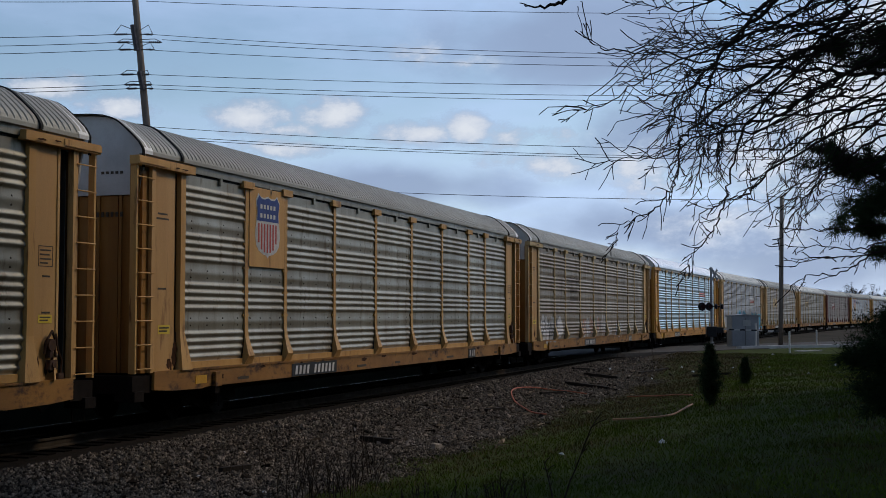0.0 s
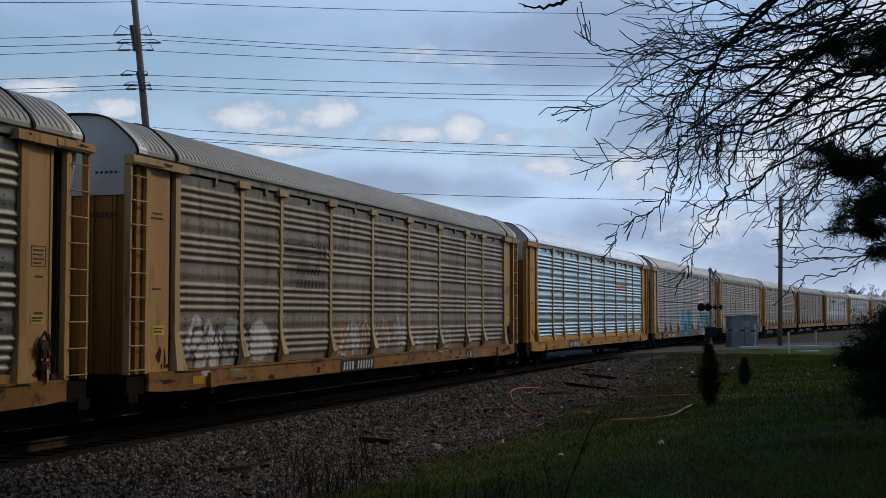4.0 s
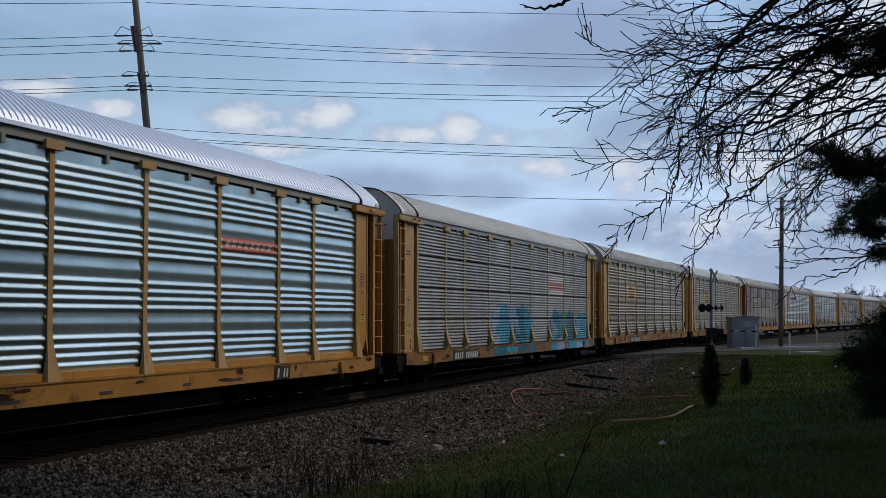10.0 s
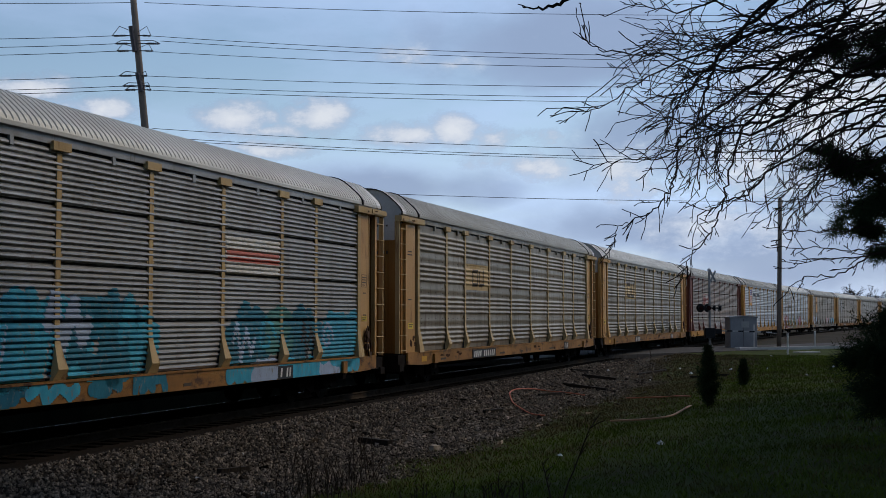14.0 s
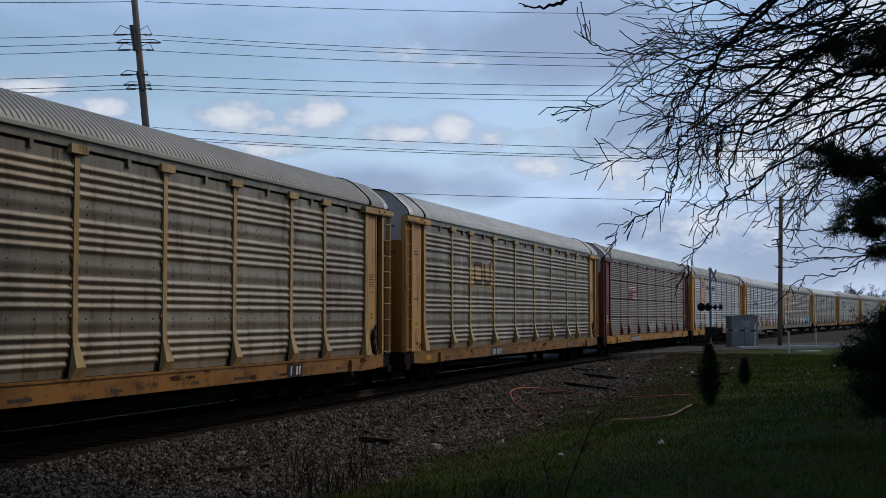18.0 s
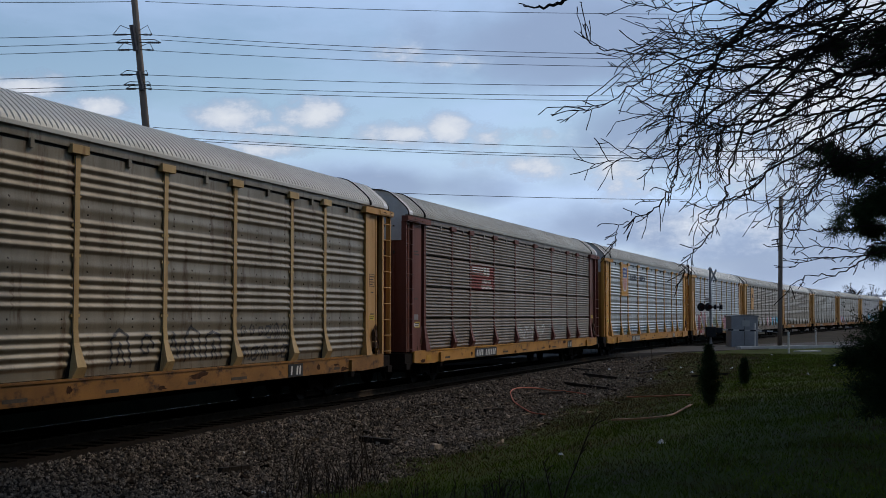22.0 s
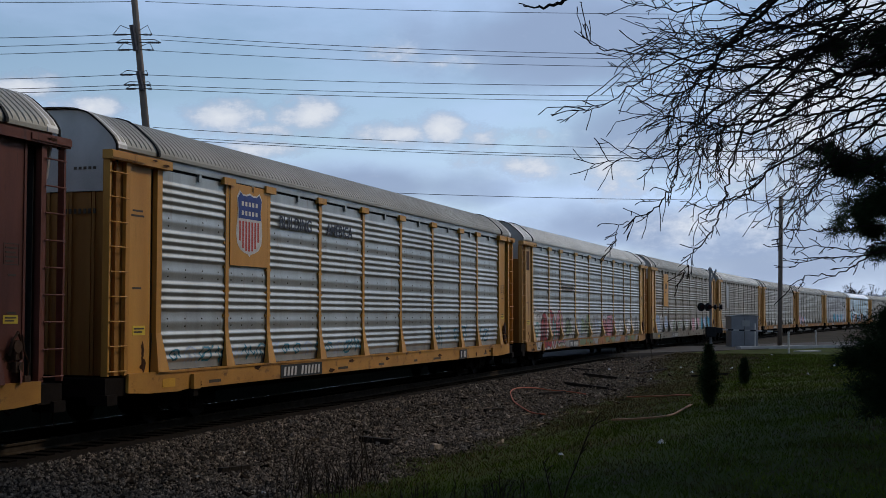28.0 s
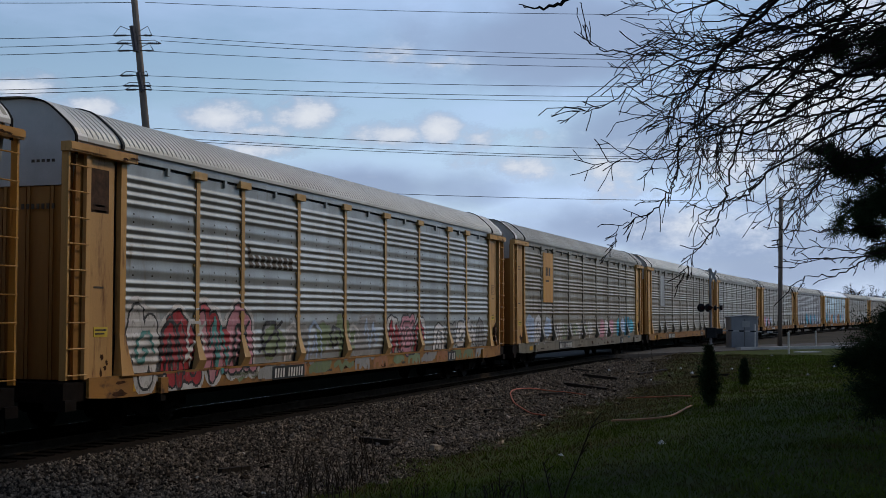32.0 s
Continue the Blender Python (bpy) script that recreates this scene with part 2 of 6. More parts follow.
class Shape:
    """Gathers boxes, prisms and tubes into one mesh."""

    def __init__(self):
        self.v, self.f, self.i = [], [], []

    def add(self, verts, faces, mi=0):
        o = len(self.v)
        self.v += [tuple(x) for x in verts]
        self.f += [tuple(a + o for a in fc) for fc in faces]
        self.i += [mi] * len(faces)
        return self

    def box(self, x0, x1, y0, y1, z0, z1, mi=0, bevel=0.0):
        if not bevel:
            return self.add([(x, y, z) for z in (z0, z1) for y in (y0, y1) for x in (x0, x1)],
                            [(0, 2, 3, 1), (4, 5, 7, 6), (0, 1, 5, 4), (2, 6, 7, 3), (0, 4, 6, 2), (1, 3, 7, 5)], mi)
        c = bevel
        ring = [(x0 + c, y0), (x1 - c, y0), (x1, y0 + c), (x1, y1 - c), (x1 - c, y1), (x0 + c, y1), (x0, y1 - c), (x0, y0 + c)]
        return self.prism(ring, z0, z1, mi)

    def prism(self, ring, z0, z1, mi=0):
        n = len(ring)
        v = [(x, y, z0) for x, y in ring] + [(x, y, z1) for x, y in ring]
        return self.add(v, [tuple(range(n))[::-1], tuple(range(n, 2 * n))] + [(k, (k + 1) % n, n + (k + 1) % n, n + k) for k in range(n)], mi)

    def prism_y(self, ring, y0, y1, mi=0):
        """Ring in x, z, extruded along y."""
        n = len(ring)
        v = [(x, y0, z) for x, z in ring] + [(x, y1, z) for x, z in ring]
        return self.add(v, [tuple(range(n)), tuple(range(n, 2 * n))[::-1]] + [(k, n + k, n + (k + 1) % n, (k + 1) % n) for k in range(n)], mi)

    def tube(self, pts, radii, sides=6, mi=0, cap=True):
        pts = [Vector(q) for q in pts]
        v, f, base = [], [], None
        for k, q in enumerate(pts):
            d = (pts[min(k + 1, len(pts) - 1)] - pts[max(k - 1, 0)]).normalized()
            if base is None:
                base = d.orthogonal().normalized()
            base = (base - d * base.dot(d)).normalized()
            o = d.cross(base)
            r = radii[k] if isinstance(radii, (list, tuple)) else radii
            v += [q + (base * math.cos(a) + o * math.sin(a)) * r for a in (2 * math.pi * s / sides for s in range(sides))]
        for k in range(len(pts) - 1):
            for s in range(sides):
                a, b3 = k * sides + s, k * sides + (s + 1) % sides
                f.append((a, b3, b3 + sides, a + sides))
        if cap:
            f.append(tuple(range(sides))[::-1])
            f.append(tuple(range(len(v) - sides, len(v))))
        return self.add(v, f, mi)

    def mesh(self, name, mats, smooth=False):
        return mesh_of(name, self.v, self.f, mats, self.i, smooth)


def hang(name, me, parent, m=None, label=""):
    """One mesh object as a part under its thing."""
    ob = new(name, me)
    ob.parent = parent
    if m is not None:
        ob.matrix_basis = m
    if label:
        tagged(ob, label)
    return ob


def thing(name, me, m, label, category, group="", kind=""):
    ob = new(name, me)
    ob.matrix_basis = m
    return tagged(ob, label, category, group, kind)


def along(s, off=0.0):
    """The main track at s metres, off metres to its left: x, y, heading."""
    u = max(s - CURVE_FROM, 0.0)
    th = -CURVE * u
    x = s if u <= 0 else CURVE_FROM + math.sin(CURVE * u) / CURVE
    y = 0.0 if u <= 0 else -(1 - math.cos(CURVE * u)) / CURVE
    return x - off * math.sin(th), y + off * math.cos(th), th


def smooth01(a, lo, hi):
    q = min(1.0, max(0.0, (a - lo) / (hi - lo)))
    return q * q * (3 - 2 * q)


def ground_z(x, y):
    """Height of the ground: ballast shoulder, cess, lawn bank that rises to the camera, level by the road."""
    s = max(x, CURVE_FROM)
    d = y + (CURVE * (s - CURVE_FROM) ** 2 / 2 if x < 600 else CURVE * 570 ** 2 / 2)
    bed = -0.19
    near = -0.19 - 0.36 * smooth01(-d, 1.7, 3.9)
    bank = near + 0.62 * smooth01(-d, 6.0, 11.5) + 0.28 * smooth01(-d, 10.5, 16)
    level = -0.19 + 0.16 * smooth01(-d, 1.6, 3.5)
    k = smooth01(x, 48, 66)
    side = bank * (1 - k) + level * k if d < 0 else bed - 1.1 * smooth01(d, 1.7, 4.2)
    lump = 0.035 * noise.noise(Vector((x * 0.5, y * 0.5, 0))) * smooth01(abs(d), 3, 6)
    return side + lump


# ---- car parts, one mesh a kind ----
HALF = 13.6
POSTS = (-9.1, -7.15, -4.3, -1.45, 1.45, 4.3, 7.15, 9.1)
BAYS = [(-11.75, -9.1), (-9.1, -7.15), (-7.15, -4.3), (-4.3, -1.45), (-1.45, 1.45), (1.45, 4.3), (4.3, 7.15), (7.15, 9.1), (9.1, 11.75)]
Z_SILL0, Z_SILL1, Z_TOP = 0.67, 1.04, 4.85


def profile(kind):
    """Outward relief of a side sheet over its height: list of (z, out)."""
    pts = [(Z_SILL1 + 0.01, 0.0)]
    if kind == "wide":
        for g in (1.18, 2.14, 3.10, 4.02):
            pts += [(g - 0.012, 0.0)]
            for r in range(4):
                pts += [(g + r * 0.15 + 0.15 * q / 8, 0.018 * (1 - math.cos(2 * math.pi * q / 8))) for q in range(8)]
            pts += [(g + 0.6, 0.0), (g + 0.612, 0.0)]
            if g < 4:
                pts += [(g + 0.68, 0.0), (g + 0.72, 0.012), (g + 0.80, 0.012), (g + 0.84, 0.0)]
    else:
        for row in range(4):
            z0 = 1.06 + row * 0.952
            for r in range(9):
                z, d = z0 + 0.02 + r * 0.099, (0.050, 0.036, 0.044)[r % 3]
                pts += [(z, 0.0), (z + 0.004, d * 0.75), (z + 0.020, d), (z + 0.050, d * 0.85), (z + 0.078, 0.0)]
            if row < 3:
                pts += [(z0 + 0.912, 0.0), (z0 + 0.914, -0.16), (z0 + 0.954, -0.16), (z0 + 0.956, 0.0)]
    pts.append((Z_TOP - 0.035, 0.0))
    return pts


PROFILE = {k: profile(k) for k in ("wide", "slotted")}
SHEET_Y = -1.43


def relief(kind, z):
    pts = PROFILE[kind]
    for (z0, o0), (z1, o1) in zip(pts, pts[1:]):
        if z0 <= z <= z1:
            return o0 + (o1 - o0) * (z - z0) / max(z1 - z0, 1e-6)
    return 0.0


def sheet_mesh(kind, width, m):
    pts, h = PROFILE[kind], width / 2
    sh = Shape()
    v = [(sx * h, SHEET_Y - o, z) for z, o in pts for sx in (-1, 1)]
    sh.add(v, [(2 * k, 2 * k + 1, 2 * k + 3, 2 * k + 2) for k in range(len(pts) - 1)])
    sh.add([(-h, SHEET_Y + 0.18, Z_SILL1), (h, SHEET_Y + 0.18, Z_SILL1), (h, SHEET_Y + 0.18, Z_TOP), (-h, SHEET_Y + 0.18, Z_TOP)], [(3, 2, 1, 0)])
    if kind == "wide" and m is not M_GALV_NEW:
        for g in (1.86, 2.80, 3.76):
            for dz in (0.0, 0.14):
                for q in range(4):
                    x = -h + width * (q + 0.5) / 4
                    sh.box(x - 0.016, x + 0.016, SHEET_Y - 0.012, SHEET_Y + 0.01, g + dz, g + dz + 0.03, 1)
    return sh.mesh("side_sheet", [m, M_BAR], kind == "wide")


def post_mesh(m, plain=False):
    sh = Shape()
    hi, knee, lo = 1.85, 1.22, Z_SILL1 - 0.01
    sh.box(-0.07, 0.07, -1.468, SHEET_Y + 0.02, hi, Z_TOP - 0.05)
    sh.box(-0.25, 0.25, -1.525, SHEET_Y + 0.02, Z_TOP - 0.08, Z_TOP + 0.065)
    # the lower end swells towards the viewer in two bends and stands on a narrower shoe
    rings = [(-0.07, 0.07, -1.468, hi), (-0.082, 0.078, -1.49, 1.62), (-0.115, 0.10, -1.545, 1.42), (-0.15, 0.13, -1.61, knee)]
    if plain:
        rings = [(-0.07, 0.07, -1.468, hi), (-0.085, 0.085, -1.49, 1.60), (-0.125, 0.125, -1.53, 1.35), (-0.19, 0.19, -1.585, lo)]
    for (a0, a1, y0, z0), (c0, c1, y1, z1) in zip(rings, rings[1:]):
        sh.add([(a0, y0, z0), (a1, y0, z0), (c1, y1, z1), (c0, y1, z1), (a0, SHEET_Y, z0), (a1, SHEET_Y, z0), (c1, SHEET_Y, z1), (c0, SHEET_Y, z1)], [(3, 2, 1, 0), (0, 4, 7, 3), (2, 6, 5, 1)])
    if not plain:
        sh.add([(-0.15, -1.61, knee), (0.13, -1.61, knee), (0.17, -1.52, lo), (-0.19, -1.52, lo), (-0.15, SHEET_Y, knee), (0.13, SHEET_Y, knee), (0.17, SHEET_Y, lo), (-0.19, SHEET_Y, lo)], [(3, 2, 1, 0), (0, 4, 7, 3), (2, 6, 5, 1)])
    for q in range(7):
        z = 1.55 + q * 0.5
        for sx in (-0.105, 0.105):
            sh.box(sx - 0.022, sx + 0.022, SHEET_Y - 0.03, SHEET_Y + 0.01, z, z + 0.05)
    # black strips paint the shade where the sheet ends short of the post
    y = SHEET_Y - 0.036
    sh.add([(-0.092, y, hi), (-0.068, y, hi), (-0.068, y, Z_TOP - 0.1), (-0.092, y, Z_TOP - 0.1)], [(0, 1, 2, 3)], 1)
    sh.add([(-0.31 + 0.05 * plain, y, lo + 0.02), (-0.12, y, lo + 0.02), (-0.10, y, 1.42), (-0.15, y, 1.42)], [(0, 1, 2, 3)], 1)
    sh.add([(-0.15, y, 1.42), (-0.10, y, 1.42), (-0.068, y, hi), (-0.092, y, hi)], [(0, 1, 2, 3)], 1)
    return sh.mesh("post", [m, M_RUBBER_SHADE])


ARCH = [(-1.52, 5.01), (-1.52, 5.08), (-1.49, 5.14), (-1.43, 5.23), (-1.31, 5.35), (-1.15, 5.49), (-1.0, 5.61), (-0.86, 5.69), (-0.68, 5.745), (-0.4, 5.775), (0, 5.785)]
ARCH += [(-y, z) for y, z in ARCH[-2::-1]]


def roof_mesh(m):
    arch = list(ARCH)
    xs, n = [], int(26.7 / 0.165)
    for k in range(n):
        x = -13.35 + k * 26.7 / n
        xs += [(x, 1), (x + 0.105, 1), (x + 0.120, 0), (x + 0.150, 0)]
    xs.append((13.35, 1))
    v = []
    for x, up in xs:
        for y, z in arch:
            rr = 1 + (0.013 * up if 5.1 < z < 5.72 else 0.005)
            v.append((x, y * rr, 4.6 + (z - 4.6) * rr))
    a = len(arch)
    f = [(k * a + q, (k + 1) * a + q, (k + 1) * a + q + 1, k * a + q + 1) for k in range(len(xs) - 1) for q in range(a - 1)]
    return mesh_of("roof", v, f, m)


def arch_band(x0, x1, grow, m, name="roof_strap", tail=0.0):
    arch = list(ARCH)
    arch[0], arch[-1] = (-1.52, 5.01 - tail), (1.52, 5.01 - tail)
    v = [(x, y * g, 4.6 + (z - 4.6) * g) for g in (1.0, grow) for x in (x0, x1) for y, z in arch]
    a = len(arch)
    f = []
    for q in range(a - 1):
        f += [(2 * a + q, 3 * a + q, 3 * a + q + 1, 2 * a + q + 1), (q, 2 * a + q, 2 * a + q + 1, q + 1), (a + q, a + q + 1, 3 * a + q + 1, 3 * a + q)]
    return mesh_of(name, v, f, m)


def gable_mesh(m):
    """Grey sheet that closes the arch above the end doors."""
    ring = [(-1.40, 4.28), (1.40, 4.28)] + [(-y * 0.985, z - 0.015) for y, z in ARCH]
    n = len(ring)
    v = [(x, y, z) for x in (13.22, 13.27) for y, z in ring]
    return mesh_of("end_gable", v, [tuple(range(n))[::-1], tuple(range(n, 2 * n))] + [(k, (k + 1) % n, n + (k + 1) % n, n + k) for k in range(n)], m)


def end_door_mesh(m):
    return Shape().box(13.17, 13.23, 0.01, 0.46, 1.02, 4.27).box(13.22, 13.26, 0.03, 0.09, 1.02, 4.27).mesh("end_door", m)


def end_side_meshes(m, panel, inside, trailing):
    """Parts of one corner (at +x): header, shear panel, end post, stile, ladder, rung, inner panel, dark slot."""
    out = {}
    sh = Shape().box(11.55, 13.62, -1.59, -1.40, 4.80, 4.96)
    sh.box(12.55, 13.62, -1.61, -1.59, 4.83, 4.94)
    out["header"] = sh.mesh("header", m)
    if trailing:
        sh = Shape().box(11.96, 12.60, -1.475, -1.43, 1.02, 4.80).box(12.54, 12.60, -1.49, -1.44, 1.02, 4.80)
        sh.box(11.99, 12.56, -1.488, -1.475, 1.55, 1.66).add([(12.60, -1.475, 1.55), (12.60, -1.475, 1.02), (12.34, -1.62, 1.02), (12.50, -1.475, 1.55)], [(0, 1, 2), (0, 2, 3)])
        out["end_panel"] = sh.mesh("end_panel", panel)
        # black sheet set in the slot as its inner shade
        out["slot_back"] = Shape().box(12.60, 12.98, -1.34, -1.30, 1.02, 4.80).mesh("slot_back", M_RUBBER_SHADE)
    else:
        sh = Shape().box(12.13, 13.02, -1.475, -1.43, 1.02, 4.80)
        out["end_panel"] = sh.mesh("end_panel", panel)
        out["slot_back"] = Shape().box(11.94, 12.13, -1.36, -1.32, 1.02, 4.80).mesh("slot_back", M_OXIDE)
    out["stile"] = Shape().box(12.92, 13.05, -1.53, -1.42, 1.02, 4.80).mesh("stile", panel)
    sh = Shape().box(11.76, 11.94, -1.50, -1.40, 1.75, 4.80)
    lo, hi = 1.03, 1.75
    sh.add([(11.60, -1.60, lo), (12.0, -1.60, lo), (11.94, -1.50, hi), (11.76, -1.50, hi), (11.60, -1.42, lo), (12.0, -1.42, lo), (11.94, -1.42, hi), (11.76, -1.42, hi)], [(0, 1, 2, 3), (0, 3, 7, 4), (1, 5, 6, 2), (0, 4, 5, 1)])
    out["end_post"] = sh.mesh("end_post", m)
    sh = Shape().box(13.53, 13.58, -1.53, -1.49, 1.02, 4.80).box(13.545, 13.58, -1.50, -1.40, 1.02, 4.80)
    out["ladder"] = sh.mesh("ladder", m)
    out["rung"] = Shape().tube([(13.0, -1.55, 0), (13.30, -1.565, 0.0), (13.56, -1.55, 0)], 0.012, 6).mesh("rung", m)
    if trailing:
        sh = Shape().box(13.05, 13.12, -1.40, -1.36, 1.02, 4.80).box(13.10, 13.16, -1.38, -1.0, 1.02, 4.80)
        out["inner_panel"] = sh.mesh("inner_panel", inside)
    else:
        # takes the darker end-door brown as painted shade behind the ladder
        sh = Shape().box(13.05, 13.53, -1.40, -1.36, 1.02, 4.80).box(13.05, 13.27, -1.46, -1.40, 1.02, 4.80)
        out["inner_panel"] = sh.mesh("inner_panel", inside)
    return out


def sill_mesh(m):
    sh = Shape()
    ring = [(-12.95, Z_SILL1), (-12.95, 0.70), (-12.3, 0.66), (-11.2, 0.64), (-10.9, Z_SILL0), (10.9, Z_SILL0), (11.2, 0.64), (12.3, 0.66), (12.95, 0.70), (12.95, Z_SILL1)]
    sh.prism_y(ring, -1.56, -1.42)
    sh.box(-12.0, 12.0, -1.58, -1.56, Z_SILL1 - 0.035, Z_SILL1 + 0.004)
    for x in (-10.6, 10.6):
        sh.box(x - 0.13, x + 0.13, -1.63, -1.56, 0.66, 0.95)
        sh.box(x - 0.09, x + 0.09, -1.60, -1.50, 0.52, 0.66, 1)
    return sh.mesh("side_sill", [m, M_CAST])


def end_sill_mesh():
    sh = Shape().box(12.95, 13.60, -1.5, 1.5, 0.66, 0.98)
    sh.box(13.30, 13.62, -1.56, -1.15, 0.52, 0.70).box(13.30, 13.62, 1.15, 1.56, 0.52, 0.70)
    sh.tube([(13.5, -1.4, 0.66), (13.5, -1.42, 0.28), (13.5, -1.18, 0.28), (13.5, -1.16, 0.66)], 0.014, 6)
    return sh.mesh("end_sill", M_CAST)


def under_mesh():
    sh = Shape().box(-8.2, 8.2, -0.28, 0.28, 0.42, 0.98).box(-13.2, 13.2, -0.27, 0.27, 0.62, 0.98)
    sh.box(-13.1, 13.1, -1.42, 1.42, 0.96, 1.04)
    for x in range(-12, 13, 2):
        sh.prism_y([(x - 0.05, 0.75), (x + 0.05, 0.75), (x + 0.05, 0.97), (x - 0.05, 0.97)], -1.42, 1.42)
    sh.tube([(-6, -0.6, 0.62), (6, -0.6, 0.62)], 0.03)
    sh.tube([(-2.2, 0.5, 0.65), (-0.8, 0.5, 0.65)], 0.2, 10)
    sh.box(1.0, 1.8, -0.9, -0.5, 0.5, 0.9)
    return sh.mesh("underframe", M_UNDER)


def coupler_mesh():
    sh = Shape().box(13.2, 14.0, -0.09, 0.09, 0.76, 0.96)
    sh.prism([(13.95, -0.2), (14.22, -0.16), (14.24, 0.02), (14.12, 0.06), (14.12, 0.17), (13.95, 0.2)], 0.74, 1.0)
    sh.tube([(13.3, -0.35, 0.75), (13.8, -0.35, 0.42), (14.25, -0.2, 0.5)], 0.025, 6)
    return sh.mesh("coupler", M_CAST)


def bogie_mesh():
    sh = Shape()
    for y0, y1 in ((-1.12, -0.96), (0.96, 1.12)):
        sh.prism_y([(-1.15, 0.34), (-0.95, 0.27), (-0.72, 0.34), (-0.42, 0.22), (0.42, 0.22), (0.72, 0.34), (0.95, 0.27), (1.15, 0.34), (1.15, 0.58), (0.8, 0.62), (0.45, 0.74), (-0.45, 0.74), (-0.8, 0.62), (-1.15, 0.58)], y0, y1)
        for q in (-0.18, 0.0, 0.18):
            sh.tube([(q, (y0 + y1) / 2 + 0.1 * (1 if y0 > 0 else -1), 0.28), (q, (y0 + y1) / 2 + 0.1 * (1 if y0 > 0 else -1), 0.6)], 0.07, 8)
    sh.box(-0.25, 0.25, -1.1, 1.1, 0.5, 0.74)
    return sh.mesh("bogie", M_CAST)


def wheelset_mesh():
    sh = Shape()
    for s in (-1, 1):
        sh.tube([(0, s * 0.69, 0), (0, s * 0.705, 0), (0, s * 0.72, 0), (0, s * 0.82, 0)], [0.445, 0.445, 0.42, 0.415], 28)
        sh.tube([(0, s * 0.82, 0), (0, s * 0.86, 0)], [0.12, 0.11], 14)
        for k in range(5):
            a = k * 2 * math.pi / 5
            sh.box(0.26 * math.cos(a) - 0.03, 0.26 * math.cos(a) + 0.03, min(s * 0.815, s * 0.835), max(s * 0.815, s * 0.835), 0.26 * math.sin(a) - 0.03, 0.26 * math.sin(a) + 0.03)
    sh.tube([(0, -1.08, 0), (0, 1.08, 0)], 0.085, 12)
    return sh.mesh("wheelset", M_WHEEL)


def brake_mesh():
    """Hand-brake box, lever and pipe at a car's trailing corner."""
    sh = Shape()
    sh.tube([(12.66, -1.50, 1.06), (12.68, -1.52, 1.34), (12.56, -1.52, 1.52), (12.54, -1.50, 1.78)], 0.016, 6)
    sh.box(12.30, 12.52, -1.55, -1.46, 1.20, 1.36, bevel=0.02)
    sh.box(12.56, 12.74, -1.53, -1.44, 1.04, 1.14, bevel=0.02)
    sh.tube([(12.41, -1.57, 1.28), (12.41, -1.54, 1.28)], 0.05, 10)
    sh.tube([(12.20, -1.52, 1.46), (12.24, -1.55, 1.70), (12.36, -1.55, 1.82), (12.46, -1.53, 1.70), (12.50, -1.52, 1.40)], 0.022, 6)
    sh.tube([(12.33, -1.58, 1.60), (12.33, -1.48, 1.60)], [0.10, 0.10], 12)
    sh.box(12.28, 12.40, -1.56, -1.47, 1.40, 1.60, bevel=0.02)
    return sh.mesh("brake_gear", M_RUSTGEAR)


# ---- graffiti and marks ----
M_G = {
    "cyan": mat("cyan_spray", (0.04, 0.36, 0.50), (0.03, 0.26, 0.38), 0.6, 0, 4, (1, 1, 0.5), grime=(0.20, 0.195, 0.175), grime_at=0.55), "blue": mat("blue_spray", (0.014, 0.17, 0.25), (0.012, 0.115, 0.175), 0.6, 0, 4, (1, 1, 0.5), grime=(0.20, 0.195, 0.175), grime_at=0.55),
    "white": mat("white_spray", (0.58, 0.565, 0.55), (0.44, 0.43, 0.42), 0.7, 0, 4, (1, 1, 0.5), grime=(0.20, 0.195, 0.175), grime_at=0.55), "red": mat("red_spray", (0.40, 0.035, 0.045), (0.27, 0.03, 0.035), 0.6, 0, 4, (1, 1, 0.5), grime=(0.20, 0.195, 0.175), grime_at=0.55),
    "pink": mat("pink_spray", (0.50, 0.24, 0.27), (0.42, 0.18, 0.22), 0.6, 0, 4, (1, 1, 0.5), grime=(0.20, 0.195, 0.175), grime_at=0.55), "black": mat("black_spray", (0.03, 0.03, 0.035), (0.05, 0.05, 0.05), 0.6, 0, 4, (1, 1, 0.5), grime=(0.20, 0.195, 0.175), grime_at=0.55),
    "green": mat("green_spray", (0.20, 0.25, 0.13), (0.15, 0.20, 0.10), 0.6, 0, 4, (1, 1, 0.5), grime=(0.20, 0.195, 0.175), grime_at=0.55), "orange": mat("orange_spray", (0.42, 0.19, 0.08), (0.33, 0.14, 0.06), 0.6, 0, 4, (1, 1, 0.5), grime=(0.20, 0.195, 0.175), grime_at=0.55),
    "teal": mat("teal_spray", (0.08, 0.27, 0.25), (0.06, 0.2, 0.19), 0.6, 0, 4, (1, 1, 0.5), grime=(0.20, 0.195, 0.175), grime_at=0.55), "pale": mat("pale_blue_spray", (0.33, 0.42, 0.55), (0.27, 0.34, 0.46), 0.6, 0, 4, (1, 1, 0.5), grime=(0.20, 0.195, 0.175), grime_at=0.55),
    "grey": mat("grey_spray", (0.30, 0.30, 0.29), (0.24, 0.24, 0.23), 0.7, 0, 4, (1, 1, 0.5), grime=(0.20, 0.195, 0.175), grime_at=0.55),
}


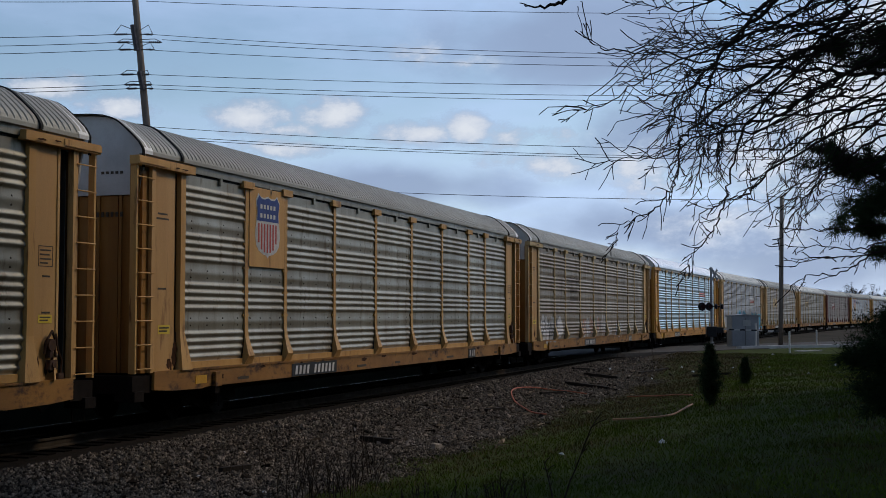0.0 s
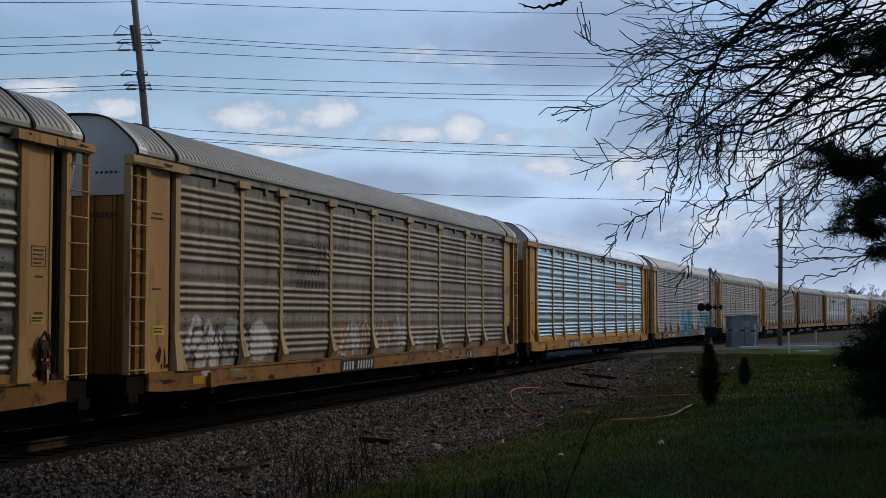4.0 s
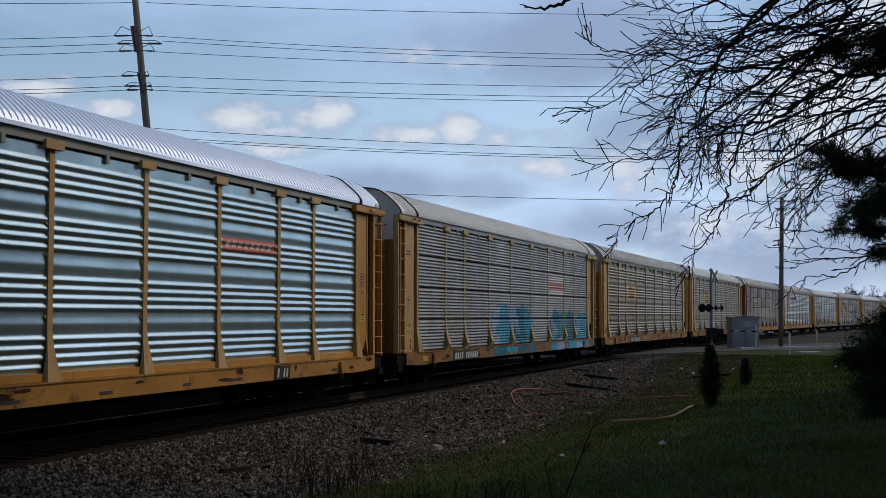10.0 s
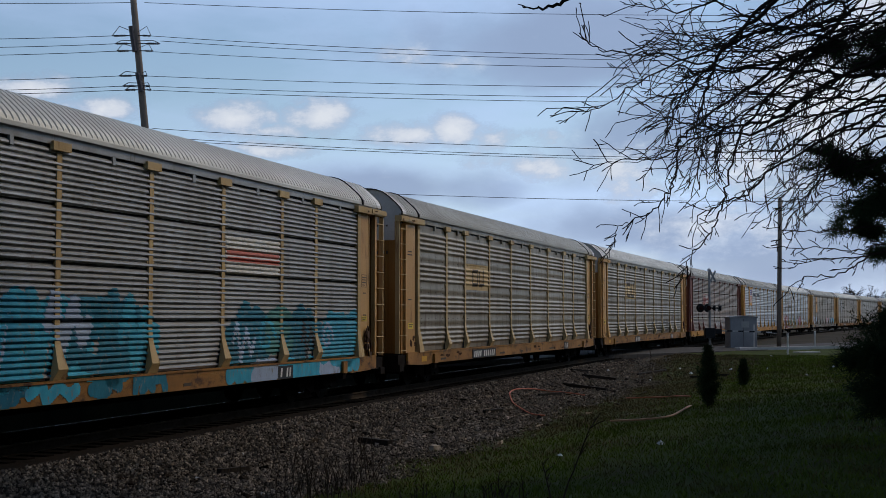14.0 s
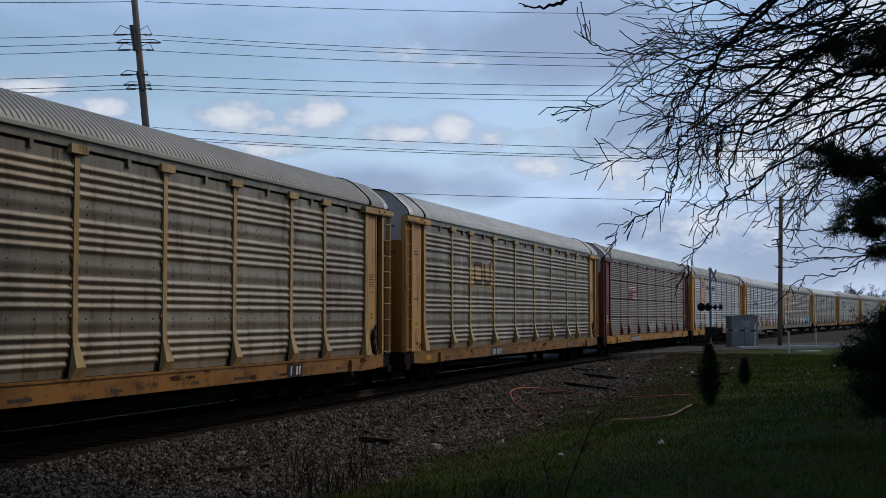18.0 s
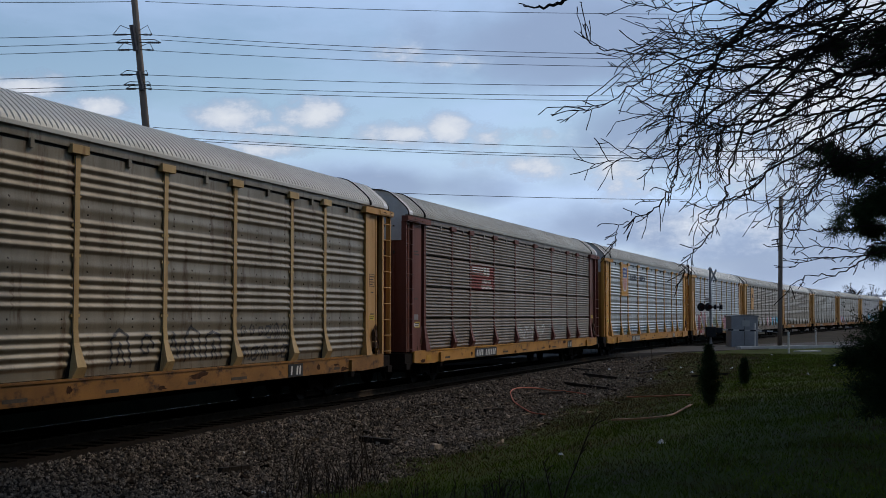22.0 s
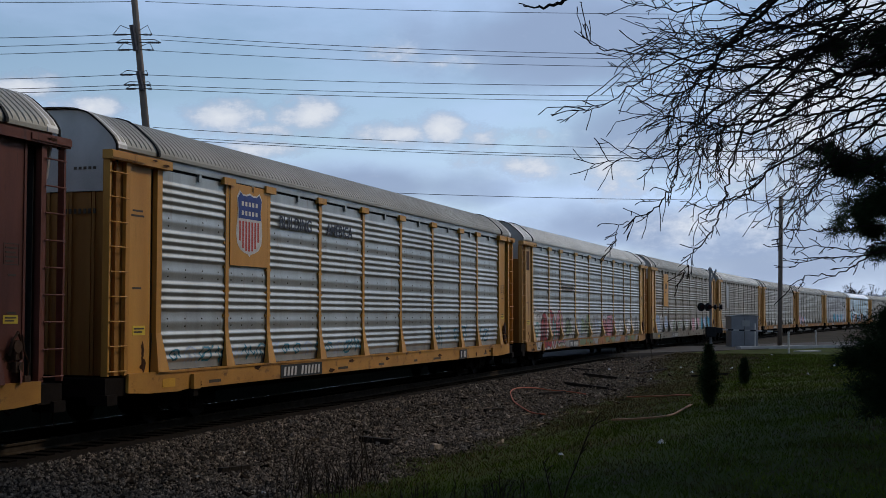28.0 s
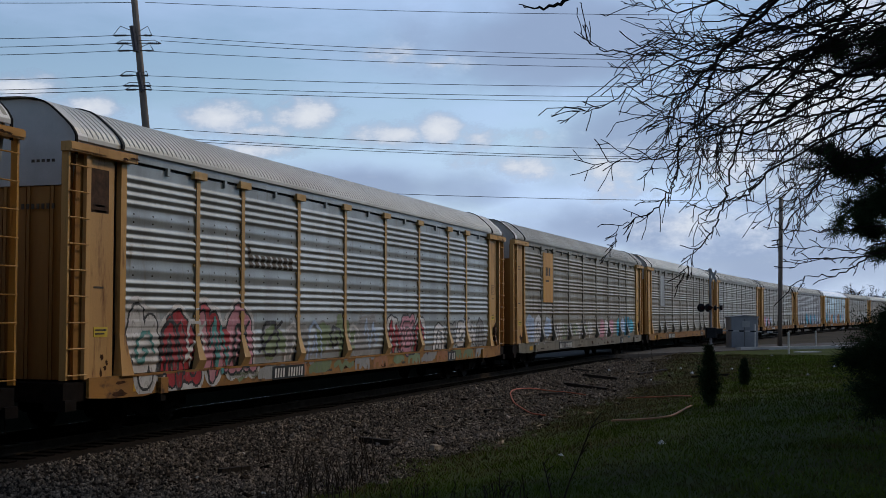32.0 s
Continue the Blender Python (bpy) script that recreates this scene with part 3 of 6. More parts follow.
def strokes(rng, x0, x1, z0, z1, letters, fat):
    """Capsule strokes of a piece of spray lettering that spells nothing."""
    out, w = [], (x1 - x0) / letters
    for q in range(letters):
        out.append([])
        a, c = x0 + q * w + w * 0.15, x0 + (q + 1) * w - w * 0.12
        zt, zb = z1 - rng.uniform(0, 0.18) * (z1 - z0), z0 + rng.uniform(0, 0.15) * (z1 - z0)
        cx, cz, rx, rz = (a + c) / 2, (zt + zb) / 2, (c - a) / 2, (zt - zb) / 2
        form = rng.randrange(4)
        if form == 0:
            runs = [[(cx + rx * math.cos(t), cz + rz * math.sin(t)) for t in (0, 1.05, 2.1, 3.14, 4.2, 5.25, 6.28)], [(a - 0.2 * rx, zb + 0.3 * rz), (cx, cz + 0.1 * rz), (c + 0.3 * rx, zt)]]
        elif form == 1:
            runs = [[(a, cz), (a + 0.5 * rx, zt), (cx - 0.2 * rx, zb), (cx + 0.4 * rx, zt - 0.3 * rz), (c, zb + 0.4 * rz), (c + 0.3 * rx, cz)]]
        elif form == 2:
            runs = [[(a, zb), (a + 0.2 * rx, zt - 0.4 * rz), (cx, zt), (c - 0.2 * rx, zt - 0.4 * rz), (c, zb)], [(cx - 0.35 * rx, zb + 0.1 * rz), (cx, cz + 0.3 * rz), (cx + 0.35 * rx, zb + 0.1 * rz)]]
        else:
            runs = [[(cx + rx * (1 - 0.09 * q) * math.cos(0.8 * q), cz + rz * (1 - 0.09 * q) * math.sin(0.8 * q)) for q in range(10)]]
        for pts in runs:
            pts = [(x + rng.uniform(-0.05, 0.05) * w, z + rng.uniform(-0.04, 0.04) * (z1 - z0)) for x, z in pts]
            out[-1].extend((p0, p1, fat * rng.uniform(0.8, 1.1)) for p0, p1 in zip(pts, pts[1:]))
    return out


def spray_mesh(kind, lines, m, lift, cell=0.012, grow=0.0, zlo=0.62, zhi=4.7):
    """Paint film that follows the ribs of the side, the posts' gaps and the sill, wherever the strokes pass."""
    xs = [min(p0[0], p1[0]) - r for p0, p1, r in lines] + [max(p0[0], p1[0]) + r for p0, p1, r in lines]
    zsl = [min(p0[1], p1[1]) - r for p0, p1, r in lines] + [max(p0[1], p1[1]) + r for p0, p1, r in lines]
    X = np.arange(min(xs) - 0.2, max(xs) + 0.2, cell)
    levels = [z for z, _ in PROFILE[kind]]
    fine = []
    for za, zb in zip(levels, levels[1:]):
        nseg = max(1, int((zb - za) / 0.022))
        fine += [za + (zb - za) * q / nseg for q in range(nseg)]
    Z = np.array([z for z in [0.68 + 0.025 * q for q in range(15)] + fine if min(zsl) - 0.2 <= z <= max(zsl) + 0.2 and zlo <= z <= zhi])
    if len(Z) < 2:
        return None
    gx, gz = np.meshgrid((X[:-1] + X[1:]) / 2, (Z[:-1] + Z[1:]) / 2)
    inside = np.zeros(gx.shape, bool)
    for (ax, az), (bx, bz), r in lines:
        dx, dz = bx - ax, bz - az
        q = np.clip(((gx - ax) * dx + (gz - az) * dz) / max(dx * dx + dz * dz, 1e-6), 0, 1)
        inside |= np.hypot(gx - ax - q * dx, gz - az - q * dz) < r + grow
    v, f = [], []
    for k in range(len(Z) - 1):
        za, zb = Z[k], Z[k + 1]
        if za < 1.035 < zb:
            continue
        ya, yb = ((-1.56 - lift, -1.56 - lift) if zb < 1.036 else (SHEET_Y - relief(kind, za) - lift, SHEET_Y - relief(kind, zb) - lift))
        row, q = inside[k], 0
        while q < len(row):
            if row[q]:
                e = q
                while e + 1 < len(row) and row[e + 1]:
                    e += 1
                o = len(v)
                v += [(X[q], ya, za), (X[e + 1], ya, za), (X[e + 1], yb, zb), (X[q], yb, zb)]
                f.append((o, o + 1, o + 2, o + 3))
                q = e
            q += 1
    return mesh_of("graffiti", v, f, m) if f else None


def spray(parent, kind, seed, x0, x1, z0, z1, letters, fat, fill, line=None, label="spray-painted graffiti lettering", lift=0.0):
    rng = random.Random(seed)
    ls = strokes(rng, x0, x1, z0, z1, letters, fat)
    cols = fill if isinstance(fill, (list, tuple)) else [fill]
    for q, letter in enumerate(ls):
        if line:
            me = spray_mesh(kind, letter, M_G[line], 0.004 + lift, grow=0.05)
            if me:
                hang("graffiti_outline", me, parent, label="dark spray outline")
        me = spray_mesh(kind, letter, M_G[cols[q % len(cols)]], 0.007 + lift + 0.001 * (q % 3))
        if me:
            hang("graffiti", me, parent, label=label)


def plate(parent, x0, x1, bars, y=-1.565, dark=True):
    """Number plate on the sill: dark field with plain light bars."""
    field = hang("number_plate", Shape().box(x0, x1, y - 0.008, y, 0.68, 0.97).mesh("number_plate", M_BLACK if dark else M_SILL), parent, label="dark plate with white bars")
    n = bars
    w = (x1 - x0) / (n + 1.2)
    bar = cached(("plate_bar", round(w, 3)), lambda: mesh_of("lettering_bar", [(0, y - 0.012, 0.72), (w * 0.55, y - 0.012, 0.72), (w * 0.75, y - 0.012, 0.92), (w * 0.2, y - 0.012, 0.92)], [(0, 1, 2, 3)], M_WHITE))
    for q in range(n):
        if q != n // 2 - 1:
            hang("lettering_bar", bar, field, pose(x0 + w * (q + 0.75), 0, 0))
    return field


def board(parent, x0, x1, z0, z1, m, lift=0.05, name="logo_board", label=""):
    sh = Shape().box(x0, x1, SHEET_Y - lift, SHEET_Y - lift + 0.012, z0, z1)
    return hang(name, sh.mesh(name, m), parent, label=label)


def shield(parent, cx, z0, z1, w):
    """Railway shield: blue field above red and white stripes, with plain bars for its lettering."""
    y, h = SHEET_Y - 0.056, z1 - z0
    def ring(g):
        half = [(0.14, 0.945), (0.28, 0.95), (0.38, 1.0), (0.48, 0.90), (0.46, 0.80), (0.44, 0.70), (0.46, 0.58), (0.49, 0.45), (0.5, 0.33), (0.46, 0.20), (0.36, 0.11), (0.2, 0.06), (0.06, 0.04)]
        pts = [(0, 0.975)] + half + [(0, 0.0)] + [(-a, c) for a, c in half[::-1]]
        return [(cx + a * w * g, (z0 + z1) / 2 + (c - 0.5) * h * g) for a, c in pts]
    sh = Shape()
    r = ring(1.06)
    sh.add([(a, y, c) for a, c in r], [tuple(range(len(r)))], 0)
    r = ring(1.0)
    sh.add([(a, y - 0.004, c) for a, c in r], [tuple(range(len(r)))], 1)
    split = z0 + 0.54 * h
    top = [(a, c) for a, c in r if c >= split - 0.02 * h]
    top = [(a, max(c, split)) for a, c in top]
    top.sort(key=lambda q: math.atan2(q[1] - (split + 0.2 * h), q[0] - cx))
    sh.add([(a, y - 0.008, c) for a, c in top], [tuple(range(len(top)))], 2)
    n = 7
    for q in range(n):
        a0 = cx - 0.43 * w + 0.86 * w * q / n
        a1 = a0 + 0.86 * w / n * 0.55
        lowz = z0 + h * (0.06 + 0.16 * abs((q - 3) / 3) ** 3)
        sh.add([(a0, y - 0.008, lowz), (a1, y - 0.008, lowz), (a1, y - 0.008, split), (a0, y - 0.008, split)], [(0, 1, 2, 3)], 3)
    for zc in (0.82, 0.67):
        for q in range(5):
            a0 = cx - 0.34 * w + 0.70 * w * q / 5
            sh.add([(a0, y - 0.012, z0 + zc * h - 0.036 * h), (a0 + 0.085 * w, y - 0.012, z0 + zc * h - 0.036 * h), (a0 + 0.085 * w, y - 0.012, z0 + zc * h + 0.036 * h), (a0, y - 0.012, z0 + zc * h + 0.036 * h)], [(0, 1, 2, 3)], 1)
    hang("shield_emblem", sh.mesh("shield_emblem", [M_WHITE, M_WHITE, M_BLUE, M_RED]), parent, label="blue, red and white shield emblem")


def film(parent, kind, rects, m, lift=0.004, name="painted_field", label=""):
    """Paint laid over the ribbed side in upright rectangles."""
    for x0, x1, z0, z1 in rects:
        v, f = [], []
        zs = [z0] + [z for z, _ in PROFILE[kind] if z0 < z < z1] + [z1]
        for za, zb in zip(zs, zs[1:]):
            k = len(v)
            ya, yb = SHEET_Y - relief(kind, za) - lift, SHEET_Y - relief(kind, zb) - lift
            v += [(x0, ya, za), (x1, ya, za), (x1, yb, zb), (x0, yb, zb)]
            f.append((k, k + 1, k + 2, k + 3))
        hang(name, mesh_of(name, v, f, m), parent, label=label)


def emblem(parent, x0, x1, z0, z1, w):
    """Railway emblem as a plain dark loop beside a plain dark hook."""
    m, g = x0 + 0.5 * (x1 - x0), 0.3 * w
    rects = [(x0 + g, m - g, z1 - w, z1), (x0 + g, m - g, z0, z0 + w), (x0, x0 + w, z0 + g, z1 - g), (m - w, m, z0 + w, z1 - w)]
    rects += [(m + 0.9 * w, m + 1.9 * w, z0, z1 - g), (x1 - w, x1, z0 + g, z1), (m + 1.9 * w, x1 - w, z0, z0 + w)]
    film(parent, "wide", rects, M_BAR, 0.008, "emblem_shape", "dark painted emblem")


def print_bars(parent, kind, x0, x1, z0, z1, n, m, gap=0.35, lift=0.007):
    w = (x1 - x0) / n
    return film(parent, kind, [(x0 + q * w, x0 + (q + 1 - gap) * w, z0, z1) for q in range(n)], m, lift, "lettering_bar")


def bars(parent, x0, x1, z0, z1, n, m, lift=0.05, name="lettering_bar", gap=0.4):
    w = (x1 - x0) / n
    for q in range(n):
        hang(name, Shape().box(x0 + q * w, x0 + (q + 1 - gap) * w, SHEET_Y - lift - 0.006, SHEET_Y - lift, z0, z1).mesh(name, m), parent)


def words(parent, text, x0, z0, size, m, lift=0.05):
    cu = bpy.data.curves.new("lettering", "FONT")
    cu.body, cu.size, cu.extrude, cu.offset = text, size, 0.002, 0.008
    tmp = new("lettering", cu)
    me = bpy.data.meshes.new_from_object(tmp.evaluated_get(bpy.context.evaluated_depsgraph_get()))
    bpy.data.objects.remove(tmp)
    me.materials.clear()
    me.materials.append(m)
    return hang("lettering", me, parent, pose(x0, SHEET_Y - lift, z0, 90), "dark painted lettering")


# ---- the autorack cars ----
TURN = pose(0, 0, 0, 0, 0, 180)
_cache = {}


def cached(key, make):
    if key not in _cache:
        _cache[key] = make()
    return _cache[key]


def rungs_on(ladder, me):
    for q in range(9):
        hang("rung", me, ladder, pose(0, 0, 1.10 + q * 0.435))


def flip_x(me, name):
    """The same part mirrored fore and aft."""
    c = me.copy()
    c.name = name
    co = np.empty(len(c.vertices) * 3)
    c.vertices.foreach_get("co", co)
    co[0::3] *= -1
    c.vertices.foreach_set("co", co)
    c.flip_normals()
    return c


def stencil_box_mesh():
    sh = Shape()
    for x0, x1, z0, z1 in ((-0.19, 0.19, 0, 0.012), (-0.19, 0.19, 0.32, 0.332), (-0.19, -0.178, 0, 0.332), (0.178, 0.19, 0, 0.332), (-0.15, 0.14, 0.25, 0.275), (-0.15, 0.10, 0.18, 0.205), (-0.15, 0.15, 0.11, 0.135), (-0.15, 0.06, 0.045, 0.07)):
        sh.box(x0, x1, -1.480, -1.476, z0, z1)
    return sh.mesh("stencil_box", M_BAR)


def autorack(k, spec):
    kind, sheet, roof, paint, door = spec["kind"], spec["sheet"], spec["roof"], spec["paint"], spec["door"]
    car = tagged(new("autorack_car"), spec["label"], "railway car", "autorack cars of the train")
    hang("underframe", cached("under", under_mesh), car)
    hang("roof", cached(("roof", roof.name), lambda: roof_mesh(roof)), car)
    for sx in (-1, 1):
        m = None if sx > 0 else TURN
        hang("roof_strap", cached("strap", lambda: arch_band(11.95, 12.02, 1.03, M_RUBBER_SHADE)), car, m)
        hang("roof_flashing", cached("flash", lambda: arch_band(13.05, 13.36, 1.012, M_FLASH, "roof_flashing")), car, m)
        hang("roof_edge", cached("edge", lambda: arch_band(13.34, 13.40, 1.014, M_UNDER, "roof_edge", 0.25)), car, m)
        hang("end_gable", cached("gable", lambda: gable_mesh(M_ENDCAP)), car, m)
        for sy in range(6):
            mm = (m or Matrix()) @ Matrix.Translation((0, -1.40 + sy * 0.467, 0))
            hang("end_door", cached(("edoor", spec["end"].name), lambda: end_door_mesh(spec["end"])), car, mm)
        hang("end_sill", cached("esill", end_sill_mesh), car, m)
        hang("coupler", cached("coupler", coupler_mesh), car, m)
        bogie = hang("bogie", cached("bogie", bogie_mesh), car, pose(sx * 10.05, 0, 0))
        for wx in (-0.89, 0.89):
            WHEELS.append((hang("wheelset", cached("wheelset", wheelset_mesh), bogie, pose(wx, 0, 0.42)), k, wx))
    ends = cached(("ends", paint.name, door.name), lambda: end_side_meshes(paint, door, spec["end"], True))
    back = cached(("ends_back", paint.name, door.name), lambda: {n: flip_x(me, n) for n, me in end_side_meshes(paint, door, spec["end"], False).items()})
    for side in (None, TURN):
        s = side or Matrix()
        hang("side_sill", cached(("sill", spec["sill"].name), lambda: sill_mesh(spec["sill"])), car, side)
        chord = cached(("chord", spec["chord"].name), lambda: Shape().box(-13.3, 13.3, -1.475, -1.40, Z_TOP + 0.012, 5.03).mesh("top_chord", spec["chord"]))
        hang("top_chord", chord, car, side)
        for x in POSTS:
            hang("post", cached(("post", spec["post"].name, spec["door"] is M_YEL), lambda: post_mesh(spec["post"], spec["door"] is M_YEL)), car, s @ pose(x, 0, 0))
        for x0, x1 in BAYS:
            w = round(x1 - x0, 2)
            hang("side_sheet", cached(("sheet", kind, w, sheet.name), lambda: sheet_mesh(kind, w, sheet)), car, s @ pose((x0 + x1) / 2, 0, 0))
            # the open slot's darkness is painted as a solid black bar
            slot = cached(("slot", w), lambda: Shape().box(-w / 2 + 0.1, w / 2 - 0.1, SHEET_Y - 0.004, SHEET_Y + 0.05, Z_TOP - 0.034, Z_TOP + 0.013).mesh("vent_slot", M_RUBBER_SHADE))
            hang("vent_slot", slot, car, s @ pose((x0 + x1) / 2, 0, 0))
            clip = cached(("clip", spec["chord"].name), lambda: Shape().box(-0.05, 0.05, SHEET_Y - 0.05, SHEET_Y, Z_TOP - 0.13, Z_TOP + 0.03).mesh("clip", spec["chord"]))
            hang("clip", clip, car, s @ pose((x0 + x1) / 2 + 0.15, 0, 0))
            if spec["kick"]:
                kick = cached(("kick", w, paint.name), lambda: Shape().box(-w / 2 + 0.19, w / 2 - 0.19, -1.50, -1.42, Z_SILL1 + 0.005, Z_SILL1 + 0.13).mesh("kick_plate", paint))
                hang("kick_plate", kick, car, s @ pose((x0 + x1) / 2, 0, 0))
        for meshes in (ends, back):
            for n in ("header", "end_panel", "end_post", "slot_back", "stile", "inner_panel"):
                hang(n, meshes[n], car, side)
            rungs_on(hang("ladder", meshes["ladder"], car, side), meshes["rung"])
        if k != 3:
            hang("brake_gear", cached("brake", brake_mesh), car, side)
        # stickers on the end panels
        for x, z, w, h, m in ((-12.5, 1.72, 0.42, 0.17, M_STICKER), (12.26, 1.95, 0.36, 0.13, M_STICKER)):
            st = cached(("sticker", m.name, h), lambda: Shape().box(-w / 2, w / 2, -1.481, -1.476, 0, h, 0).box(-w / 2 + 0.04, w / 2 - 0.04, -1.484, -1.481, h * 0.6, h * 0.78, 1).box(-w / 2 + 0.04, w / 2 - 0.1, -1.484, -1.481, h * 0.25, h * 0.42, 1).mesh("sticker", [m if m is M_STICKER else door, M_BAR]))
            hang("sticker", st, car, s @ pose(x, 0, z))
    # stencilled box with lines of small print, and loose lines below it
    sten = cached("stencil_box", stencil_box_mesh)
    hang("stencil_box", sten, car, pose(12.26, 0, 2.85))
    for z, w in ((2.68, 0.2), (2.10, 0.22), (2.03, 0.3), (1.96, 0.26)):
        hang("small_print", cached(("print", w), lambda: Shape().box(-w / 2, w / 2, -1.480, -1.476, 0, 0.03).mesh("small_print", M_BAR)), car, pose(12.28, 0, z))
    plate(car, *spec["plate"], 11)
    plate(car, 6.75, 7.55, 4)
    for x, w, m in ((-11.4, 0.45, M_STICKER), (-9.6, 0.5, M_BAR), (-2.9, 0.62, M_BAR), (-0.2, 0.4, M_BAR), (2.6, 0.3, M_BAR), (4.6, 0.7, M_BAR), (9.9, 0.35, M_BAR)):
        st = cached(("stencil", x), lambda: Shape().box(-w / 2, w / 2, -1.566, -1.561, 0.74, 0.80 if m is M_BAR else 0.90).mesh("stencil", m if m is M_BAR else M_PATCH))
        hang("stencil", st, car, pose(x + 0.3 * math.sin(7 * k), 0, 0))
    for z, w in ((3.95, 0.34), (3.86, 0.44), (2.55, 0.3)):
        hang("small_print", cached(("print", z), lambda: Shape().box(-w / 2, w / 2, -1.480, -1.476, 0, 0.035).mesh("small_print", M_BAR)), car, pose(-12.58, 0, z))
    for z, w, n in ((4.05, 0.12, 5), (3.88, 0.1, 7)):
        bar = cached(("end_bar", n), lambda: Shape().box(-13.276, -13.262, 0, w * 0.5, 0.62 if n == 5 else 0, 0.67 if n == 5 else 0.09).mesh("end_lettering_bar", M_BAR))
        for q in range(n):
            hang("end_lettering_bar", bar, car, pose(0, -1.05 + q * 0.10, z))
    return car


def spec(label, kind="wide", sheet=M_GALV, roof=M_ROOF, paint=M_TAN, door=M_LIGHTDOOR, sill=M_SILL, end=M_ENDDOOR, chord=None, kick=False, plate_at=(-6.6, -4.2), post=None):
    return {"label": label, "kind": kind, "sheet": sheet, "roof": roof, "paint": paint, "door": door, "sill": sill, "end": end, "chord": chord or sheet, "kick": kick, "plate": plate_at, "post": post or paint}


SPECS = [
    spec("weathered grey autorack car with faded yellow posts, rolling on rails", kick=True),
    spec("grey ribbed autorack car with red, white and blue shield", kick=True, plate_at=(-7.0, -4.4)),
    spec("brown-stained grey autorack car with faint graffiti near its sill", sheet=M_GALV_BROWN, paint=M_PALE_TAN, plate_at=(-3.9, -1.6)),
    spec("shiny new galvanised autorack car with bright yellow posts", sheet=M_GALV_NEW, roof=M_ROOF_NEW, paint=M_YEL, door=M_YEL, sill=M_YELSILL, kick=True, plate_at=(-6.7, -4.7), post=M_POST, chord=M_ROOF),
    spec("dull grey slotted autorack car with large blue graffiti", "slotted", M_GALV_GREY, M_ROOF_PALE, M_PALE_TAN, plate_at=(-8.7, -5.9)),
    spec("weathered grey autorack car with a cream square emblem field", sheet=M_GALV_WARM, roof=M_ROOF, paint=M_PALE_TAN, plate_at=(-6.7, -3.9)),
    spec("brownish grey autorack car with black painted emblem on cream", sheet=M_GALV_WARM, roof=M_ROOF_PALE, paint=M_TAN, plate_at=(-5.0, -3.6), post=M_PALE_TAN),
    spec("sooty dark autorack car with oxide-red posts and yellow sill", "slotted", M_GALV_DARK, M_ROOF, M_OXIDE, M_OXIDE, sill=M_YELSILL, end=M_OXIDE, plate_at=(-7.0, -4.4)),
    spec("pale grey autorack car with shield emblem and yellow posts", sheet=M_GALV_PALE, roof=M_ROOF, paint=M_YEL, door=M_YEL, sill=M_YELSILL, plate_at=(-6.7, -4.4)),
    spec("pale grey autorack car covered below in red and white graffiti", sheet=M_GALV_PALE, roof=M_ROOF_PALE, paint=M_TAN, plate_at=(-5.9, -4.2), post=M_POST),
    spec("brownish autorack car with a tall yellow panel and blue graffiti", sheet=M_GALV_WARM, roof=M_ROOF, paint=M_TAN, post=M_GALV_WARM, sill=M_GALV_WARM),
    spec("grey-brown autorack car with a small pale panel", sheet=M_GALV_WARM, roof=M_ROOF_PALE, paint=M_TAN, post=M_GALV_WARM),
    spec("grey autorack car with pale roof and brown ends", sheet=M_GALV, roof=M_ROOF, paint=M_TAN, post=M_GALV),
    spec("grey autorack car with pale pink and blue graffiti", sheet=M_GALV, roof=M_ROOF, paint=M_TAN, post=M_GALV),
    spec("dark grey autorack car with brown ends", sheet=M_GALV_GREY, roof=M_ROOF, paint=M_TAN, post=M_GALV_GREY),
    spec("bright galvanised autorack car with blue and yellow graffiti", sheet=M_GALV_NEW, roof=M_ROOF_NEW, paint=M_YEL, post=M_POST),
    spec("weathered grey autorack car at the far end", sheet=M_GALV, roof=M_ROOF, paint=M_TAN, post=M_GALV),
    spec("brownish grey autorack car far along the train", sheet=M_GALV_WARM, roof=M_ROOF_PALE, paint=M_TAN, post=M_GALV_WARM),
]
WHEELS, TRAIN = [], []
for k_car, sp in enumerate(SPECS):
    TRAIN.append(autorack(k_car, sp))



def rust_scabs(car, seed):
    """Ragged rust scabs on the sill and at the feet of the end panels."""
    rng = random.Random(seed)
    spots = [(rng.uniform(-12.6, 12.6), -1.5645, rng.uniform(0.72, 0.98), rng.uniform(0.06, 0.34), rng.uniform(0.03, 0.10)) for _ in range(11)]
    spots += [(sx * rng.uniform(12.05, 12.5), -1.4785, rng.uniform(1.06, 1.45), rng.uniform(0.04, 0.13), rng.uniform(0.05, 0.22)) for sx in (-1, 1) for _ in range(4)]
    spots += [(sx * rng.uniform(11.7, 13.5), -1.6125, rng.uniform(4.84, 4.92), rng.uniform(0.05, 0.2), rng.uniform(0.015, 0.035)) for sx in (-1, 1) for _ in range(2)]
    for x, y, z, w, h in spots:
        n = 14
        ring = [(x + w * math.cos(a) * rng.uniform(0.45, 1.1), y, z + h * math.sin(a) * rng.uniform(0.45, 1.1)) for a in (2 * math.pi * q / n for q in range(n))]
        if y > -1.57 and z < 1.05:
            ring = [(a, b3, min(max(c3, 0.68), 1.0)) for a, b3, c3 in ring]
        hang("rust_scab", mesh_of("rust_scab", ring + [(x, y, z)], [(q, (q + 1) % n, n) for q in range(n)], M_RUST), car)


for k_car in range(11):
    rust_scabs(TRAIN[k_car], 300 + k_car)

